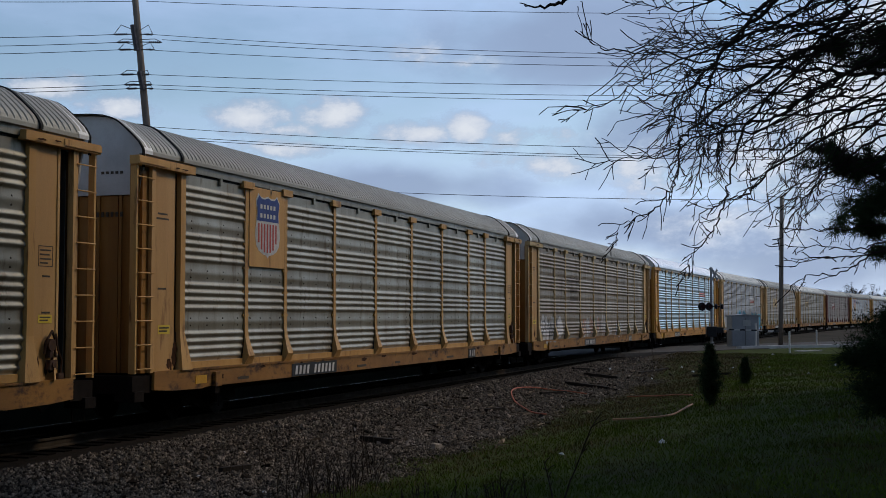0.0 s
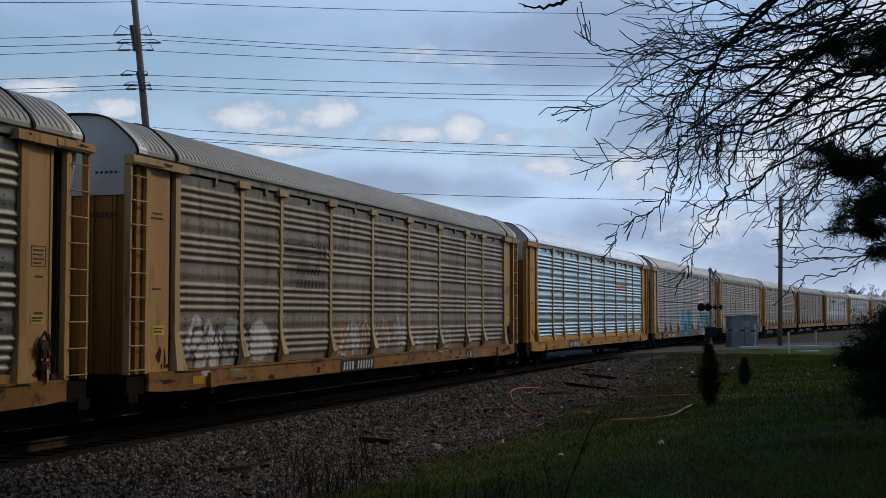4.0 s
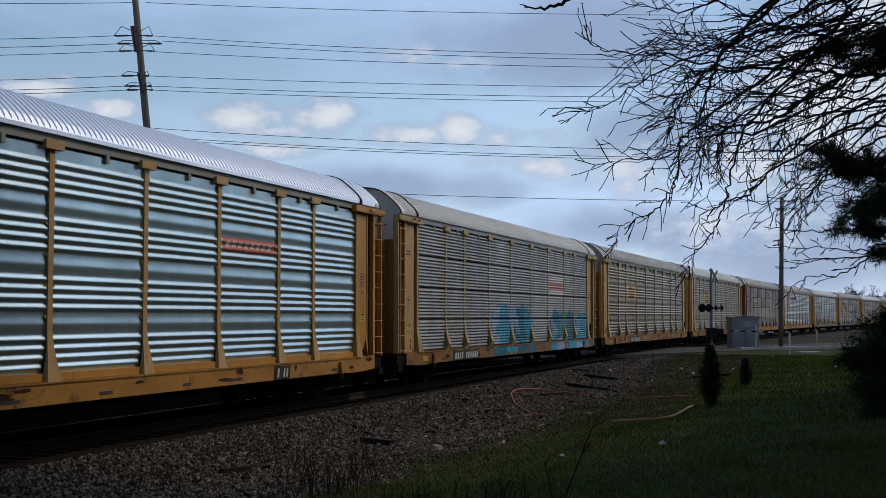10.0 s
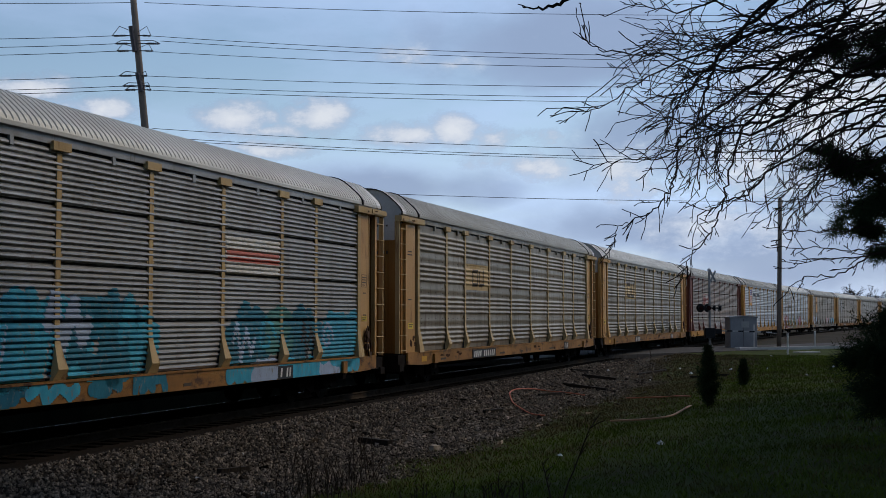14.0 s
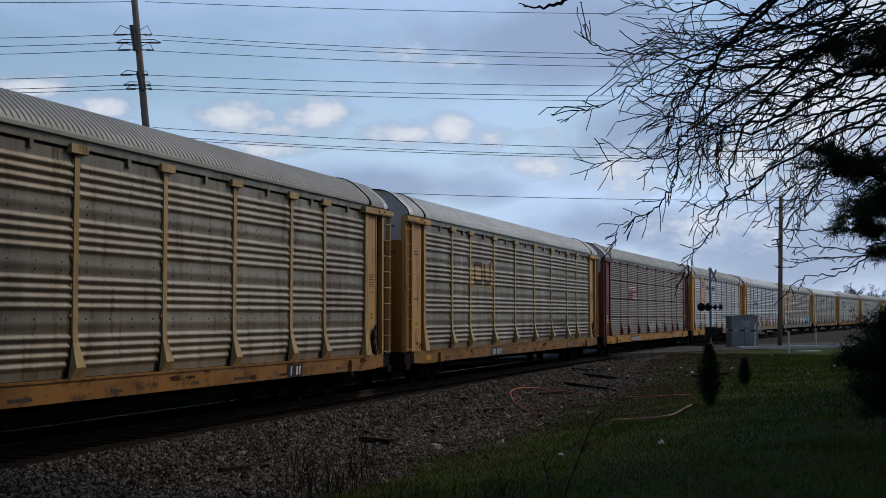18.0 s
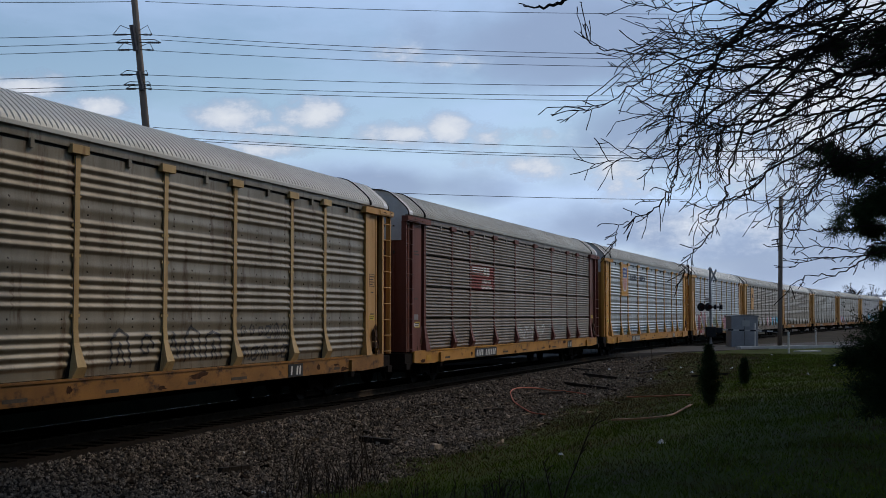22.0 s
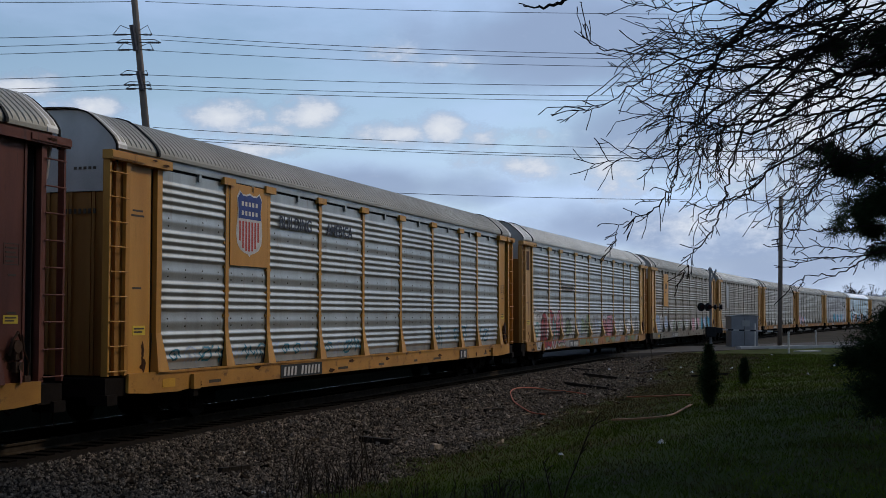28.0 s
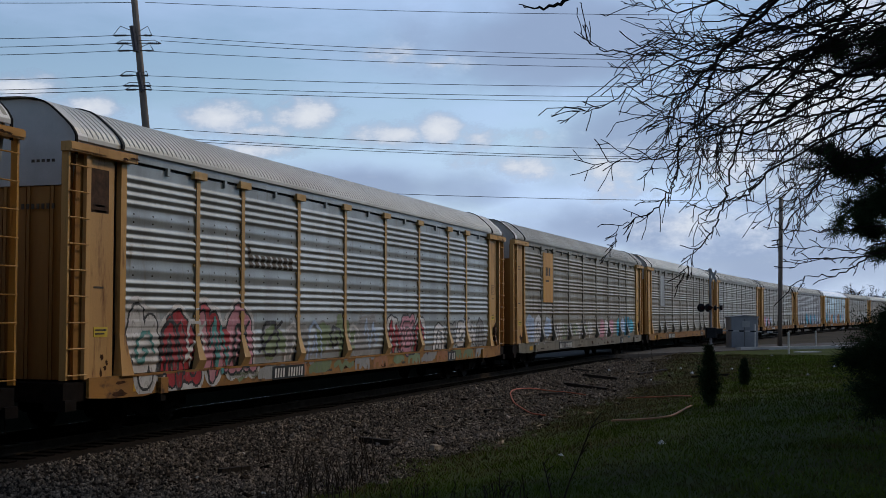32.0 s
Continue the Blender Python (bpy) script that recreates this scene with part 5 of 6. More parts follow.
P_D = 52
p_top = px(234, -40, P_D)
p_bot = px(258, 222, P_D)
p_dir = (p_bot - p_top) / (p_bot.z - p_top.z)
p_foot = p_bot + p_dir * (-0.4 - p_bot.z)
pole = power_pole(p_foot, p_top, 0.19, 0.125, "tall leaning wooden power pole behind the train")
for y0, y1, n in ((45, 90, 3), (128, 160, 3)):
    a, e = px(233 + (y0 - 45) * 0.14, y0, P_D - 0.3) - p_foot, px(240 + (y0 - 45) * 0.14, y1, P_D - 0.3) - p_foot
    hang("bracket", Shape().tube([a, e], 0.10, 8).mesh("bracket", M_INS), pole, label="dark steel bracket")


def wire(pts, r=0.013):
    """Sagging conductor through three given places."""
    a, m, e = pts
    out = []
    for q in range(25):
        t = q / 24
        out.append(a * (2 * (t - 0.5) * (t - 1)) + m * (4 * t * (1 - t)) + e * (2 * t * (t - 0.5)))
    return tagged(new("power_line", Shape().tube(out, r, 5).mesh("power_line", M_SIGBLACK)), "thin dark overhead power line", "power line", "overhead lines")


for (x0, y0), (x1, y1), (x2, y2) in (((257, 3), (900, 22), (1560, 25)), ((269, 62), (900, 92), (1560, 97)), ((285, 71), (900, 100), (1560, 106)), ((272, 90), (900, 114.4), (1560, 120)),
                                     ((262, 133), (900, 150.2), (1560, 152)), ((267, 151), (900, 168), (1560, 170)), ((269, 158), (900, 176.4), (1560, 179)), ((271, 225.7), (900, 257), (1560, 268)),
                                     ((245, 238.8), (900, 271), (1560, 279)), ((245, 243.2), (900, 275.3), (1560, 283)), ((240, 318), (900, 348.4), (1560, 354))):
    wire((px(x0, y0, P_D), px(x1, y1, P_D + 1), px(x2, y2, P_D + 3)), 0.0115)
for (x0, y0), (x1, y1) in (((236, 3), (-40, 4)), ((200, 62), (-40, 68)), ((205, 76), (-40, 83)), ((208, 89), (-40, 97)), ((212, 133), (-40, 141)), ((218, 151), (-40, 159)), ((222, 158), (-40, 166))):
    a, e = px(x0, y0, P_D), px(x1, y1, P_D)
    wire((a, (a + e) / 2 + Vector((0, 0, -0.02)), e))
for y, xa, xb, lift in ((62, 200, 269, 17), (76, 205, 285, 6), (89, 208, 272, 13), (133, 212, 262, 8), (151, 218, 267, 6), (158, 222, 269, 6)):
    c_x = 240 + (y - 45) * 0.136
    sh = Shape()
    for xe, s in ((xa, -1), (xb, 1)):
        a, e = px(c_x, y - 1, P_D - 0.1) - p_foot, px(xe, y, P_D) - p_foot
        n = 6
        for q in range(n):
            sh.tube([a + (e - a) * (0.45 + 0.5 * q / n), a + (e - a) * (0.45 + 0.5 * (q + 0.6) / n)], 0.045, 6)
        sh.tube([a, e], 0.022, 5)
        mid = (a + e) / 2 + Vector((0, 0, lift * P_D / FOCAL * 1.0))
        sh.tube([a + Vector((0, 0, 0.1)), mid + (e - a) * 0.2, e], 0.016, 5)
    hang("insulator", sh.mesh("insulator", M_INS), pole)

p2f = Vector((*px(1380, 612, 83)[0:2], 0.0))
p2t = px(1382, 347, 83)
pole2 = power_pole(p2f - Vector((0, 0, 0.2)), p2t, 0.155, 0.13, "wooden power pole beside the level crossing")
for y in (420, 428):
    a, e = px(1366, y, 82.7) - p2f, px(1382, y - 3, 83) - p2f
    hang("insulator_arm", Shape().tube([a, e], 0.04, 6).mesh("insulator_arm", M_INS), pole2)


# ---- trees ----
M_BARK = mat("dark_bark", (0.026, 0.021, 0.017), (0.015, 0.012, 0.010), 0.95, 0, 8, fine=60, bump=0.4, spec_level=0.03)
M_NEEDLE = mat("dark_pine_needles", (0.020, 0.034, 0.012), (0.011, 0.019, 0.008), 0.9, 0, 3, rand=0.3, island=True, spec_level=0.04)
M_DRYTWIG = mat("dry_weed_stems", (0.055, 0.038, 0.024), (0.032, 0.023, 0.015), 0.9, 0, 6)


def grow(sh, rng, p0, d, length, r, depth, droop, sides):
    """A limb that wanders, droops and forks into twigs."""
    n = max(4, int(length / 0.085))
    pts, rad, p, dd = [p0], [r], p0.copy(), d.normalized()
    kids = []
    for q in range(n):
        dd = (dd + Vector((rng.uniform(-1, 1), rng.uniform(-1, 1), rng.uniform(-1, 1))) * 0.19 + Vector((0, 0, -droop * 0.012))).normalized()
        p = p + dd * (length / n)
        pts.append(p.copy())
        rad.append(max(0.0046, r * (1 - 0.8 * (q + 1) / n)))
        if depth > 0 and q > 0 and rng.random() < (0.40 if depth > 1 else 0.26):
            kids.append((p.copy(), dd.copy(), q / n))
    sh.tube(pts, rad, sides if depth > 0 else 4, cap=False)
    for kp, kd, kq in kids:
        side = kd.cross(Vector((rng.uniform(-1, 1), rng.uniform(-1, 1), rng.uniform(-1, 1)))).normalized()
        nd = kd * 0.75 + side * rng.uniform(0.5, 0.95) + Vector((0, 0, -0.12 * droop))
        grow(sh, rng, kp, nd, length * rng.uniform(0.28, 0.55) * (1.1 - 0.5 * kq), max(0.003, r * (1 - 0.8 * kq) * 0.5), depth - 1, droop, 4)


def bough(sh, pts, r, rng, depth=2, side_len=1.0, sides=6, density=0.8):
    """A main limb through given places with side branches grown off it."""
    dense = []
    for a, e in zip(pts, pts[1:]):
        for q in range(6):
            dense.append(a.lerp(e, q / 6) + Vector((rng.uniform(-1, 1), rng.uniform(-1, 1), rng.uniform(-1, 1))) * 0.02)
    dense.append(pts[-1])
    n = len(dense)
    sh.tube(dense, [max(0.004, r * (1 - 0.85 * q / n)) for q in range(n)], sides, cap=False)
    for q in range(2, n):
        if rng.random() < density:
            d = (dense[min(q + 1, n - 1)] - dense[q - 1]).normalized()
            side = d.cross(Vector((rng.uniform(-1, 1), rng.uniform(-1, 1), rng.uniform(-1, 1)))).normalized()
            grow(sh, rng, dense[q], d * 0.7 + side * rng.uniform(0.5, 1.0) + Vector((0, 0, -0.15)), side_len * rng.uniform(0.4, 1.0), max(0.004, r * (1 - 0.85 * q / n) * 0.55), depth - 1, 1.0, 4)


rng_t = random.Random(11)
T_D = 12.0
trunk_foot = px(1900, 882, T_D)
trunk_foot.z = ground_z(trunk_foot.x, trunk_foot.y) - 0.1
tree = tagged(new("bare_tree"), "leafless tree with dark drooping twiggy branches", "tree")
tree.matrix_basis = Matrix.Translation(trunk_foot)
rel = lambda x, y, d: px(x, y, d) - trunk_foot
hang("trunk", Shape().tube([(0, 0, 0), rel(1890, 500, T_D), rel(1870, 150, T_D), rel(1850, -250, T_D), rel(1830, -600, T_D)], [0.22, 0.18, 0.15, 0.12, 0.07], 12).mesh("trunk", M_BARK, True), tree)
crown = Shape()
# main limbs: depth, thickness, side length, places by bearing; those cut back end bluntly
TREE_LIMBS = (
    (11.3, 0.027, 0.50, [(1870, 190), (1700, 150), (1567, 132), (1493, 129), (1420, 124), (1312, 122), (1229, 122), (1151, 105)]),
    (11.8, 0.026, 0.50, [(1870, 60), (1680, 60), (1567, 95), (1468, 146), (1420, 176), (1371, 208), (1312, 222), (1244, 220), (1185, 208), (1129, 176)]),
    (12.2, 0.024, 0.50, [(1860, -120), (1600, -60), (1439, 0), (1405, 24), (1341, 58), (1273, 83), (1234, 86), (1193, 73)]),
    (11.2, 0.026, 0.45, [(1850, -260), (1520, -120), (1371, 0), (1317, 54), (1273, 95), (1258, 136), (1244, 180), (1234, 254), (1240, 330)]),
    (12.0, 0.022, 0.45, [(1850, -180), (1450, -90), (1330, 30), (1278, 93), (1215, 161), (1185, 212), (1172, 280)]),
    (12.4, 0.021, 0.45, [(1870, 250), (1640, 150), (1540, 175), (1439, 229), (1390, 273), (1351, 312), (1310, 350)]),
    (11.5, 0.015, 0.24, [(1500, 60), (1400, 100), (1320, 160), (1240, 215), (1200, 250), (1197, 300), (1189, 332), (1161, 368), (1121, 390), (1094, 404), (1085, 436)]),
    (11.9, 0.015, 0.24, [(1600, 180), (1480, 230), (1365, 300), (1324, 341), (1275, 359), (1238, 379), (1241, 418)]),
    (12.1, 0.014, 0.20, [(1480, 60), (1380, 150), (1310, 230), (1293, 300), (1279, 368), (1261, 409), (1234, 440), (1216, 467), (1210, 490)]),
    (12.3, 0.014, 0.22, [(1640, 200), (1540, 250), (1456, 314), (1424, 350), (1392, 400), (1374, 428)]),
    (11.6, 0.012, 0.20, [(1880, 420), (1640, 420), (1541, 449), (1487, 485), (1424, 490), (1397, 513)]),
    (11.4, 0.011, 0.20, [(1880, 420), (1640, 420), (1538, 452), (1460, 456), (1397, 474)]),
    (11.8, 0.011, 0.20, [(1880, 410), (1640, 410), (1532, 440), (1451, 438), (1388, 434)]),
    (12.0, 0.011, 0.22, [(1880, 380), (1640, 390), (1496, 406), (1424, 409), (1351, 400)]),
    (11.2, 0.012, 0.40, [(1500, 30), (1330, 60), (1200, 108), (1120, 150), (1060, 190), (1012, 196)]),
    (11.5, 0.012, 0.40, [(1480, 90), (1300, 120), (1180, 96), (1090, 92), (1050, 82), (1024, 60)]),
    (11.7, 0.012, 0.40, [(1500, 160), (1330, 235), (1230, 240), (1172, 280), (1110, 278), (1045, 297)]),
    (12.2, 0.012, 0.40, [(1480, -60), (1300, -10), (1200, 20), (1140, 10), (1106, -8)]),
)
for d, r, sl, pts in TREE_LIMBS:
    bough(crown, [rel(x, y, d) for x, y in pts], r, rng_t, 2, sl, density=0.62)
OUTLINE = ((1106, -20), (1062, 28), (1068, 62), (1030, 64), (1022, 112), (1060, 150), (1018, 148), (1080, 205), (1072, 230), (1100, 262), (1050, 292), (1120, 320), (1150, 345), (1195, 370))
for q in range(48):
    # thinner boughs that fan out to the left from the stem's side of the crown
    d = rng_t.uniform(11, 13.5)
    ex, ey = OUTLINE[q % len(OUTLINE)]
    inner = rng_t.random() ** 1.3
    xa, ya = rng_t.uniform(1480, 1760), rng_t.uniform(-170, 120) + 0.45 * ey
    xe, ye = ex + 22 + 300 * inner + rng_t.uniform(0, 30), ey + rng_t.uniform(-24, 24) + 40 * inner
    sag = rng_t.uniform(-26, 44)
    mids = [(xa + (xe - xa) * f, ya + (ye - ya) * f + sag * math.sin(f * math.pi) + rng_t.uniform(-12, 12), d) for f in (0, 0.2, 0.4, 0.6, 0.8, 1)]
    bough(crown, [rel(*g) for g in mids], rng_t.uniform(0.009, 0.015), rng_t, 2, rng_t.uniform(0.26, 0.46), sides=5, density=0.5)
for _ in range(26):
    # pendent twigs under the limbs
    d, xa, ya = rng_t.uniform(11, 13), rng_t.uniform(1180, 1560), rng_t.uniform(120, 260)
    ln = rng_t.uniform(70, 170)
    lean = rng_t.uniform(-70, 20)
    bough(crown, [rel(xa + lean * f * f + rng_t.uniform(-6, 6), ya + ln * f, d) for f in (0, 0.33, 0.66, 1)], rng_t.uniform(0.006, 0.010), rng_t, 1, 0.2, sides=4, density=0.5)
hang("crown", crown.mesh("crown", M_BARK), tree)
tip = Shape()
bough(tip, [rel(1150, -140, 11), rel(1060, -30, 11), rel(998, 2, 11), rel(962, 14, 11), rel(926, 9, 11)], 0.03, rng_t, 1, 0.12, density=0.15)
hang("branch", tip.mesh("branch", M_BARK), tree)


def needles(rng, runs, count, length, spread, half=0.008):
    """Needle tufts along boughs: slim crossed triangles."""
    v, f = [], []
    for _ in range(count):
        a, e, w = rng.choice(runs)
        t = rng.random()
        p = a.lerp(e, t) + Vector((rng.gauss(0, 1), rng.gauss(0, 1), rng.gauss(0, 1))) * spread * w
        d = Vector((rng.gauss(0, 1), rng.gauss(0, 1), rng.gauss(0, 0.8))).normalized() + (e - a).normalized() * 0.7
        d = d.normalized() * length * rng.uniform(0.6, 1.3)
        o = d.orthogonal().normalized() * half
        k = len(v)
        v += [p - o, p + o, p + d]
        f.append((k, k + 1, k + 2))
    return v, f


rng_p = random.Random(5)
P_T = 19.0
pine_foot = px(1800, 882, P_T)
pine_foot.z = ground_z(pine_foot.x, pine_foot.y) - 0.1
pine = tagged(new("pine_tree"), "dark green pine with drooping needle boughs on the lawn", "tree")
pine.matrix_basis = Matrix.Translation(pine_foot)
relp = lambda x, y, d: px(x, y, d) - pine_foot
hang("trunk", Shape().tube([(0, 0, 0), relp(1790, 400, P_T), relp(1780, -100, P_T), relp(1775, -500, P_T)], [0.24, 0.19, 0.13, 0.05], 12).mesh("trunk", M_BARK, True), pine)
BOUGHS = (
    ([(1790, 300), (1640, 330), (1560, 350), (1490, 380)], 1.0), ([(1790, 380), (1650, 400), (1590, 412), (1535, 405)], 0.9), ([(1785, 200), (1640, 250), (1540, 290), (1445, 262)], 0.6),
    ([(1785, 0), (1640, 30), (1560, 60), (1470, 80)], 0.9), ([(1785, 60), (1650, 90), (1570, 110), (1500, 90)], 1.0), ([(1790, 420), (1680, 430), (1620, 432), (1570, 440)], 0.7),
    ([(1795, 540), (1680, 600), (1600, 640), (1530, 630)], 1.2),
    ([(1795, 560), (1680, 650), (1600, 690), (1540, 690)], 1.2), ([(1790, 400), (1680, 380), (1620, 375), (1555, 362)], 1.2), ([(1790, 360), (1640, 330), (1560, 318), (1470, 280)], 0.8),
)
for pts, w in BOUGHS:
    q = [relp(x, y, P_T + rng_p.uniform(-0.6, 0.6)) for x, y in pts]
    sh = Shape()
    sh.tube(q, [0.05, 0.035, 0.022, 0.008], 6)
    bo = hang("bough", sh.mesh("bough", M_BARK), pine)
    runs = [(a, e, w) for a, e in zip(q, q[1:])]
    for a, e in zip(q, q[1:]):
        for _ in range(4):
            s0 = a.lerp(e, rng_p.random())
            s1 = s0 + (e - a).normalized() * 0.35 + Vector((rng_p.uniform(-0.4, 0.4), rng_p.uniform(-0.4, 0.4), rng_p.uniform(-0.25, 0.15)))
            runs.append((s0, s1, w * 0.6))
    v, f = needles(rng_p, runs, 5200, 0.15, 0.09)
    hang("needles", mesh_of("needles", v, f, M_NEEDLE), bo)


v, f = [], []
for q in range(860):
    # slim low down; the wide upper crown is unseen, added to shade the lawn
    low = q < 110
    ang, zz = rng_p.uniform(0, 2 * math.pi), rng_p.uniform(0.8, 7.5) if low else rng_p.uniform(11.0, 17)
    out = Vector((math.cos(ang), math.sin(ang), rng_p.uniform(-0.3, 0.1) if low else rng_p.uniform(-0.05, 0.1)))
    reach = rng_p.uniform(0.7, 1.6) if low else 8.4 * math.sqrt(rng_p.random()) * (1 - ((zz - 11.0) / 9) ** 2)
    a = Vector((0, 0, zz)) + (Vector() if low else out * max(0, reach - 2.2))
    e = Vector((0, 0, zz)) + out * reach
    vv, ff = needles(rng_p, [(a, e, 1.6 if low else 3.0)], 420, 0.2 if low else 0.42, 0.13, 0.008 if low else 0.016)
    k = len(v)
    v += vv
    f += [tuple(g + k for g in fc) for fc in ff]
tagged(hang("inner_needles", mesh_of("inner_needles", v, f, M_NEEDLE), pine), kind="stuff")


def small_conifer(x, y, h, wide, seed, label, name="small_conifer", group="young conifers on the lawn", sprays=150):
    rng = random.Random(seed)
    z = ground_z(x, y)
    ob = tagged(new(name), label, "shrub", group)
    ob.matrix_basis = pose(x, y, z - 0.03)
    hang("trunk", Shape().tube([(0, 0, 0), (0.01, 0, h * 0.5), (0, 0.01, h * 0.95)], [0.03, 0.02, 0.008], 7).mesh("trunk", M_BARK), ob)
    v, f = [], []
    for _ in range(int(sprays * h)):
        t = rng.random() ** 0.85
        ang = rng.uniform(0, 2 * math.pi)
        reach = wide * (0.25 + 0.85 * math.sin(min(1, 0.22 + t * 0.85) * math.pi)) * rng.uniform(0.45, 1.15)
        a = Vector((0, 0, h * (0.05 + 0.85 * t)))
        e = a + Vector((math.cos(ang) * reach, math.sin(ang) * reach, reach * rng.uniform(0.2, 1.1)))
        vv, ff = needles(rng, [(a, e, 1.0)], 46, 0.075, 0.028)
        k = len(v)
        v += vv
        f += [tuple(q + k for q in fc) for fc in ff]
    hang("crown", mesh_of("crown", v, f, M_NEEDLE), ob)


q = px(1255, 715, 28.6)
small_conifer(q.x, q.y, 1.5, 0.25, 3, "young dark conifer shrub on the lawn")
q = px(1318, 676, 37.8)
small_conifer(q.x, q.y, 0.85, 0.15, 9, "small young conifer shrub on the lawn")
q = px(1590, 690, 20.0)
small_conifer(q.x, q.y, 2.1, 0.8, 21, "broad dark evergreen shrub at the lawn's edge", "evergreen_shrub", "", 420)


def far_tree(x, y, h, seed, label):
    rng = random.Random(seed)
    ob = tagged(new("distant_tree"), label, "tree", "bare trees on the skyline")
    ob.matrix_basis = pose(x, y, -0.3)
    hang("trunk", Shape().tube([(0, 0, 0), (0, 0, h * 0.4)], [0.3, 0.22], 8).mesh("trunk", M_BARK), ob)
    sh = Shape()

    def fork(p, d, ln, r, depth):
        e = p + d * ln
        sh.tube([p, (p + e) / 2 + Vector((rng.uniform(-1, 1), rng.uniform(-1, 1), rng.uniform(-1, 1))) * ln * 0.08, e], [r, r * 0.8, r * 0.6], 4, cap=False)
        if depth:
            for _ in range(3 if depth > 1 else 5):
                nd = (d + Vector((rng.uniform(-1, 1), rng.uniform(-1, 1), rng.uniform(-0.5, 0.9))) * 0.85).normalized()
                fork(p.lerp(e, rng.uniform(0.5, 1.0)), nd, ln * rng.uniform(0.55, 0.8), max(0.024, r * 0.55), depth - 1)

    for _ in range(7):
        a = rng.uniform(0, 2 * math.pi)
        fork(Vector((0, 0, h * rng.uniform(0.22, 0.4))), Vector((math.cos(a) * 0.8, math.sin(a) * 0.8, rng.uniform(0.4, 1.3))).normalized(), h * 0.31, 0.15, 4)
    hang("crown", sh.mesh("crown", M_BARK), ob)


for x, y, h, d, seed in ((1398, 560, 88, 260, 4), (1530, 560, 84, 260, 8), (1550, 560, 66, 300, 12)):
    q = px(x, y, d)
    far_tree(q.x, q.y, h * d / FOCAL, seed, "distant bare tree on the skyline")


# ---- unseen dark belt behind the camera, added to shade the lawn; closes the place ----
M_SHADE_BELT = mat("shade_belt_dark", (0.013, 0.015, 0.009), (0.008, 0.009, 0.006), 0.95, 0, 0.8, fine=4, bump=1.0, spec_level=0.02)
bv, bf = [], []
for q in range(301):
    x = -190 + q * 2.6
    far = smooth01(x, 40, 56)
    h = 13.5 - 2.5 * far + 1.6 * noise.noise(Vector((x * 0.16, 0, 5))) + 1.0 * noise.noise(Vector((x * 0.6, 0, 7)))
    back = -19.5 - 14.5 * far
    for y, z in ((0.0, -0.6), (0.8, h * 0.45), (-0.4, h * 0.85), (-1.5, h), (-4.0, h * 0.8), (-5.0, -0.6)):
        bv.append((x, back + y - 0.11 * max(0, x - 120) + 0.8 * noise.noise(Vector((x * 0.3, z, 2))), z))
for q in range(300):
    for r in range(5):
        bf.append((q * 6 + r, q * 6 + r + 1, (q + 1) * 6 + r + 1, (q + 1) * 6 + r))
tagged(new("backdrop", mesh_of("backdrop", bv, bf, M_SHADE_BELT, None, True)), "added unseen dark belt that shades the lawn", "hedge", kind="structure")


# low belt past the track, added to keep sky light from under the cars
bv, bf = [], []
for q in range(120):
    x = -90 + q * 2.2
    h = 2.6 + 0.7 * noise.noise(Vector((x * 0.2, 0, 15)))
    dy = CURVE * max(0, x - CURVE_FROM) ** 2 / 2
    for y, z in ((4.6, -1.6), (5.0, h * 0.5), (5.9, h), (8.4, h * 0.8), (10.4, -1.6)):
        bv.append((x, y - dy + 0.4 * noise.noise(Vector((x * 0.4, z, 4))), z))
for q in range(119):
    for r in range(4):
        bf.append((q * 5 + r, (q + 1) * 5 + r, (q + 1) * 5 + r + 1, q * 5 + r + 1))
tagged(new("backdrop", mesh_of("backdrop", bv, bf, M_SHADE_BELT, None, True)), "added dark belt behind the train that blocks low sky light", "hedge", kind="structure")


# ---- ground cover and litter ----
def on_ground(x, y):
    """Where the line of sight at a bearing meets the ground."""
    d, step = 4.0, 0.4
    while d < 200 and px(x, y, d).z > ground_z(*px(x, y, d)[0:2]):
        d += step
    lo, hi = d - step, d
    for _ in range(14):
        m = (lo + hi) / 2
        q = px(x, y, m)
        lo, hi = (m, hi) if q.z > ground_z(q.x, q.y) else (lo, m)
    q = px(x, y, hi)
    return Vector((q.x, q.y, ground_z(q.x, q.y)))


def gravel_edge(x, y):
    return -6.2 + 0.9 * noise.noise(Vector((x * 0.35, y * 0.35, 3))) + 1.6 * smooth01(x, 45, 70)


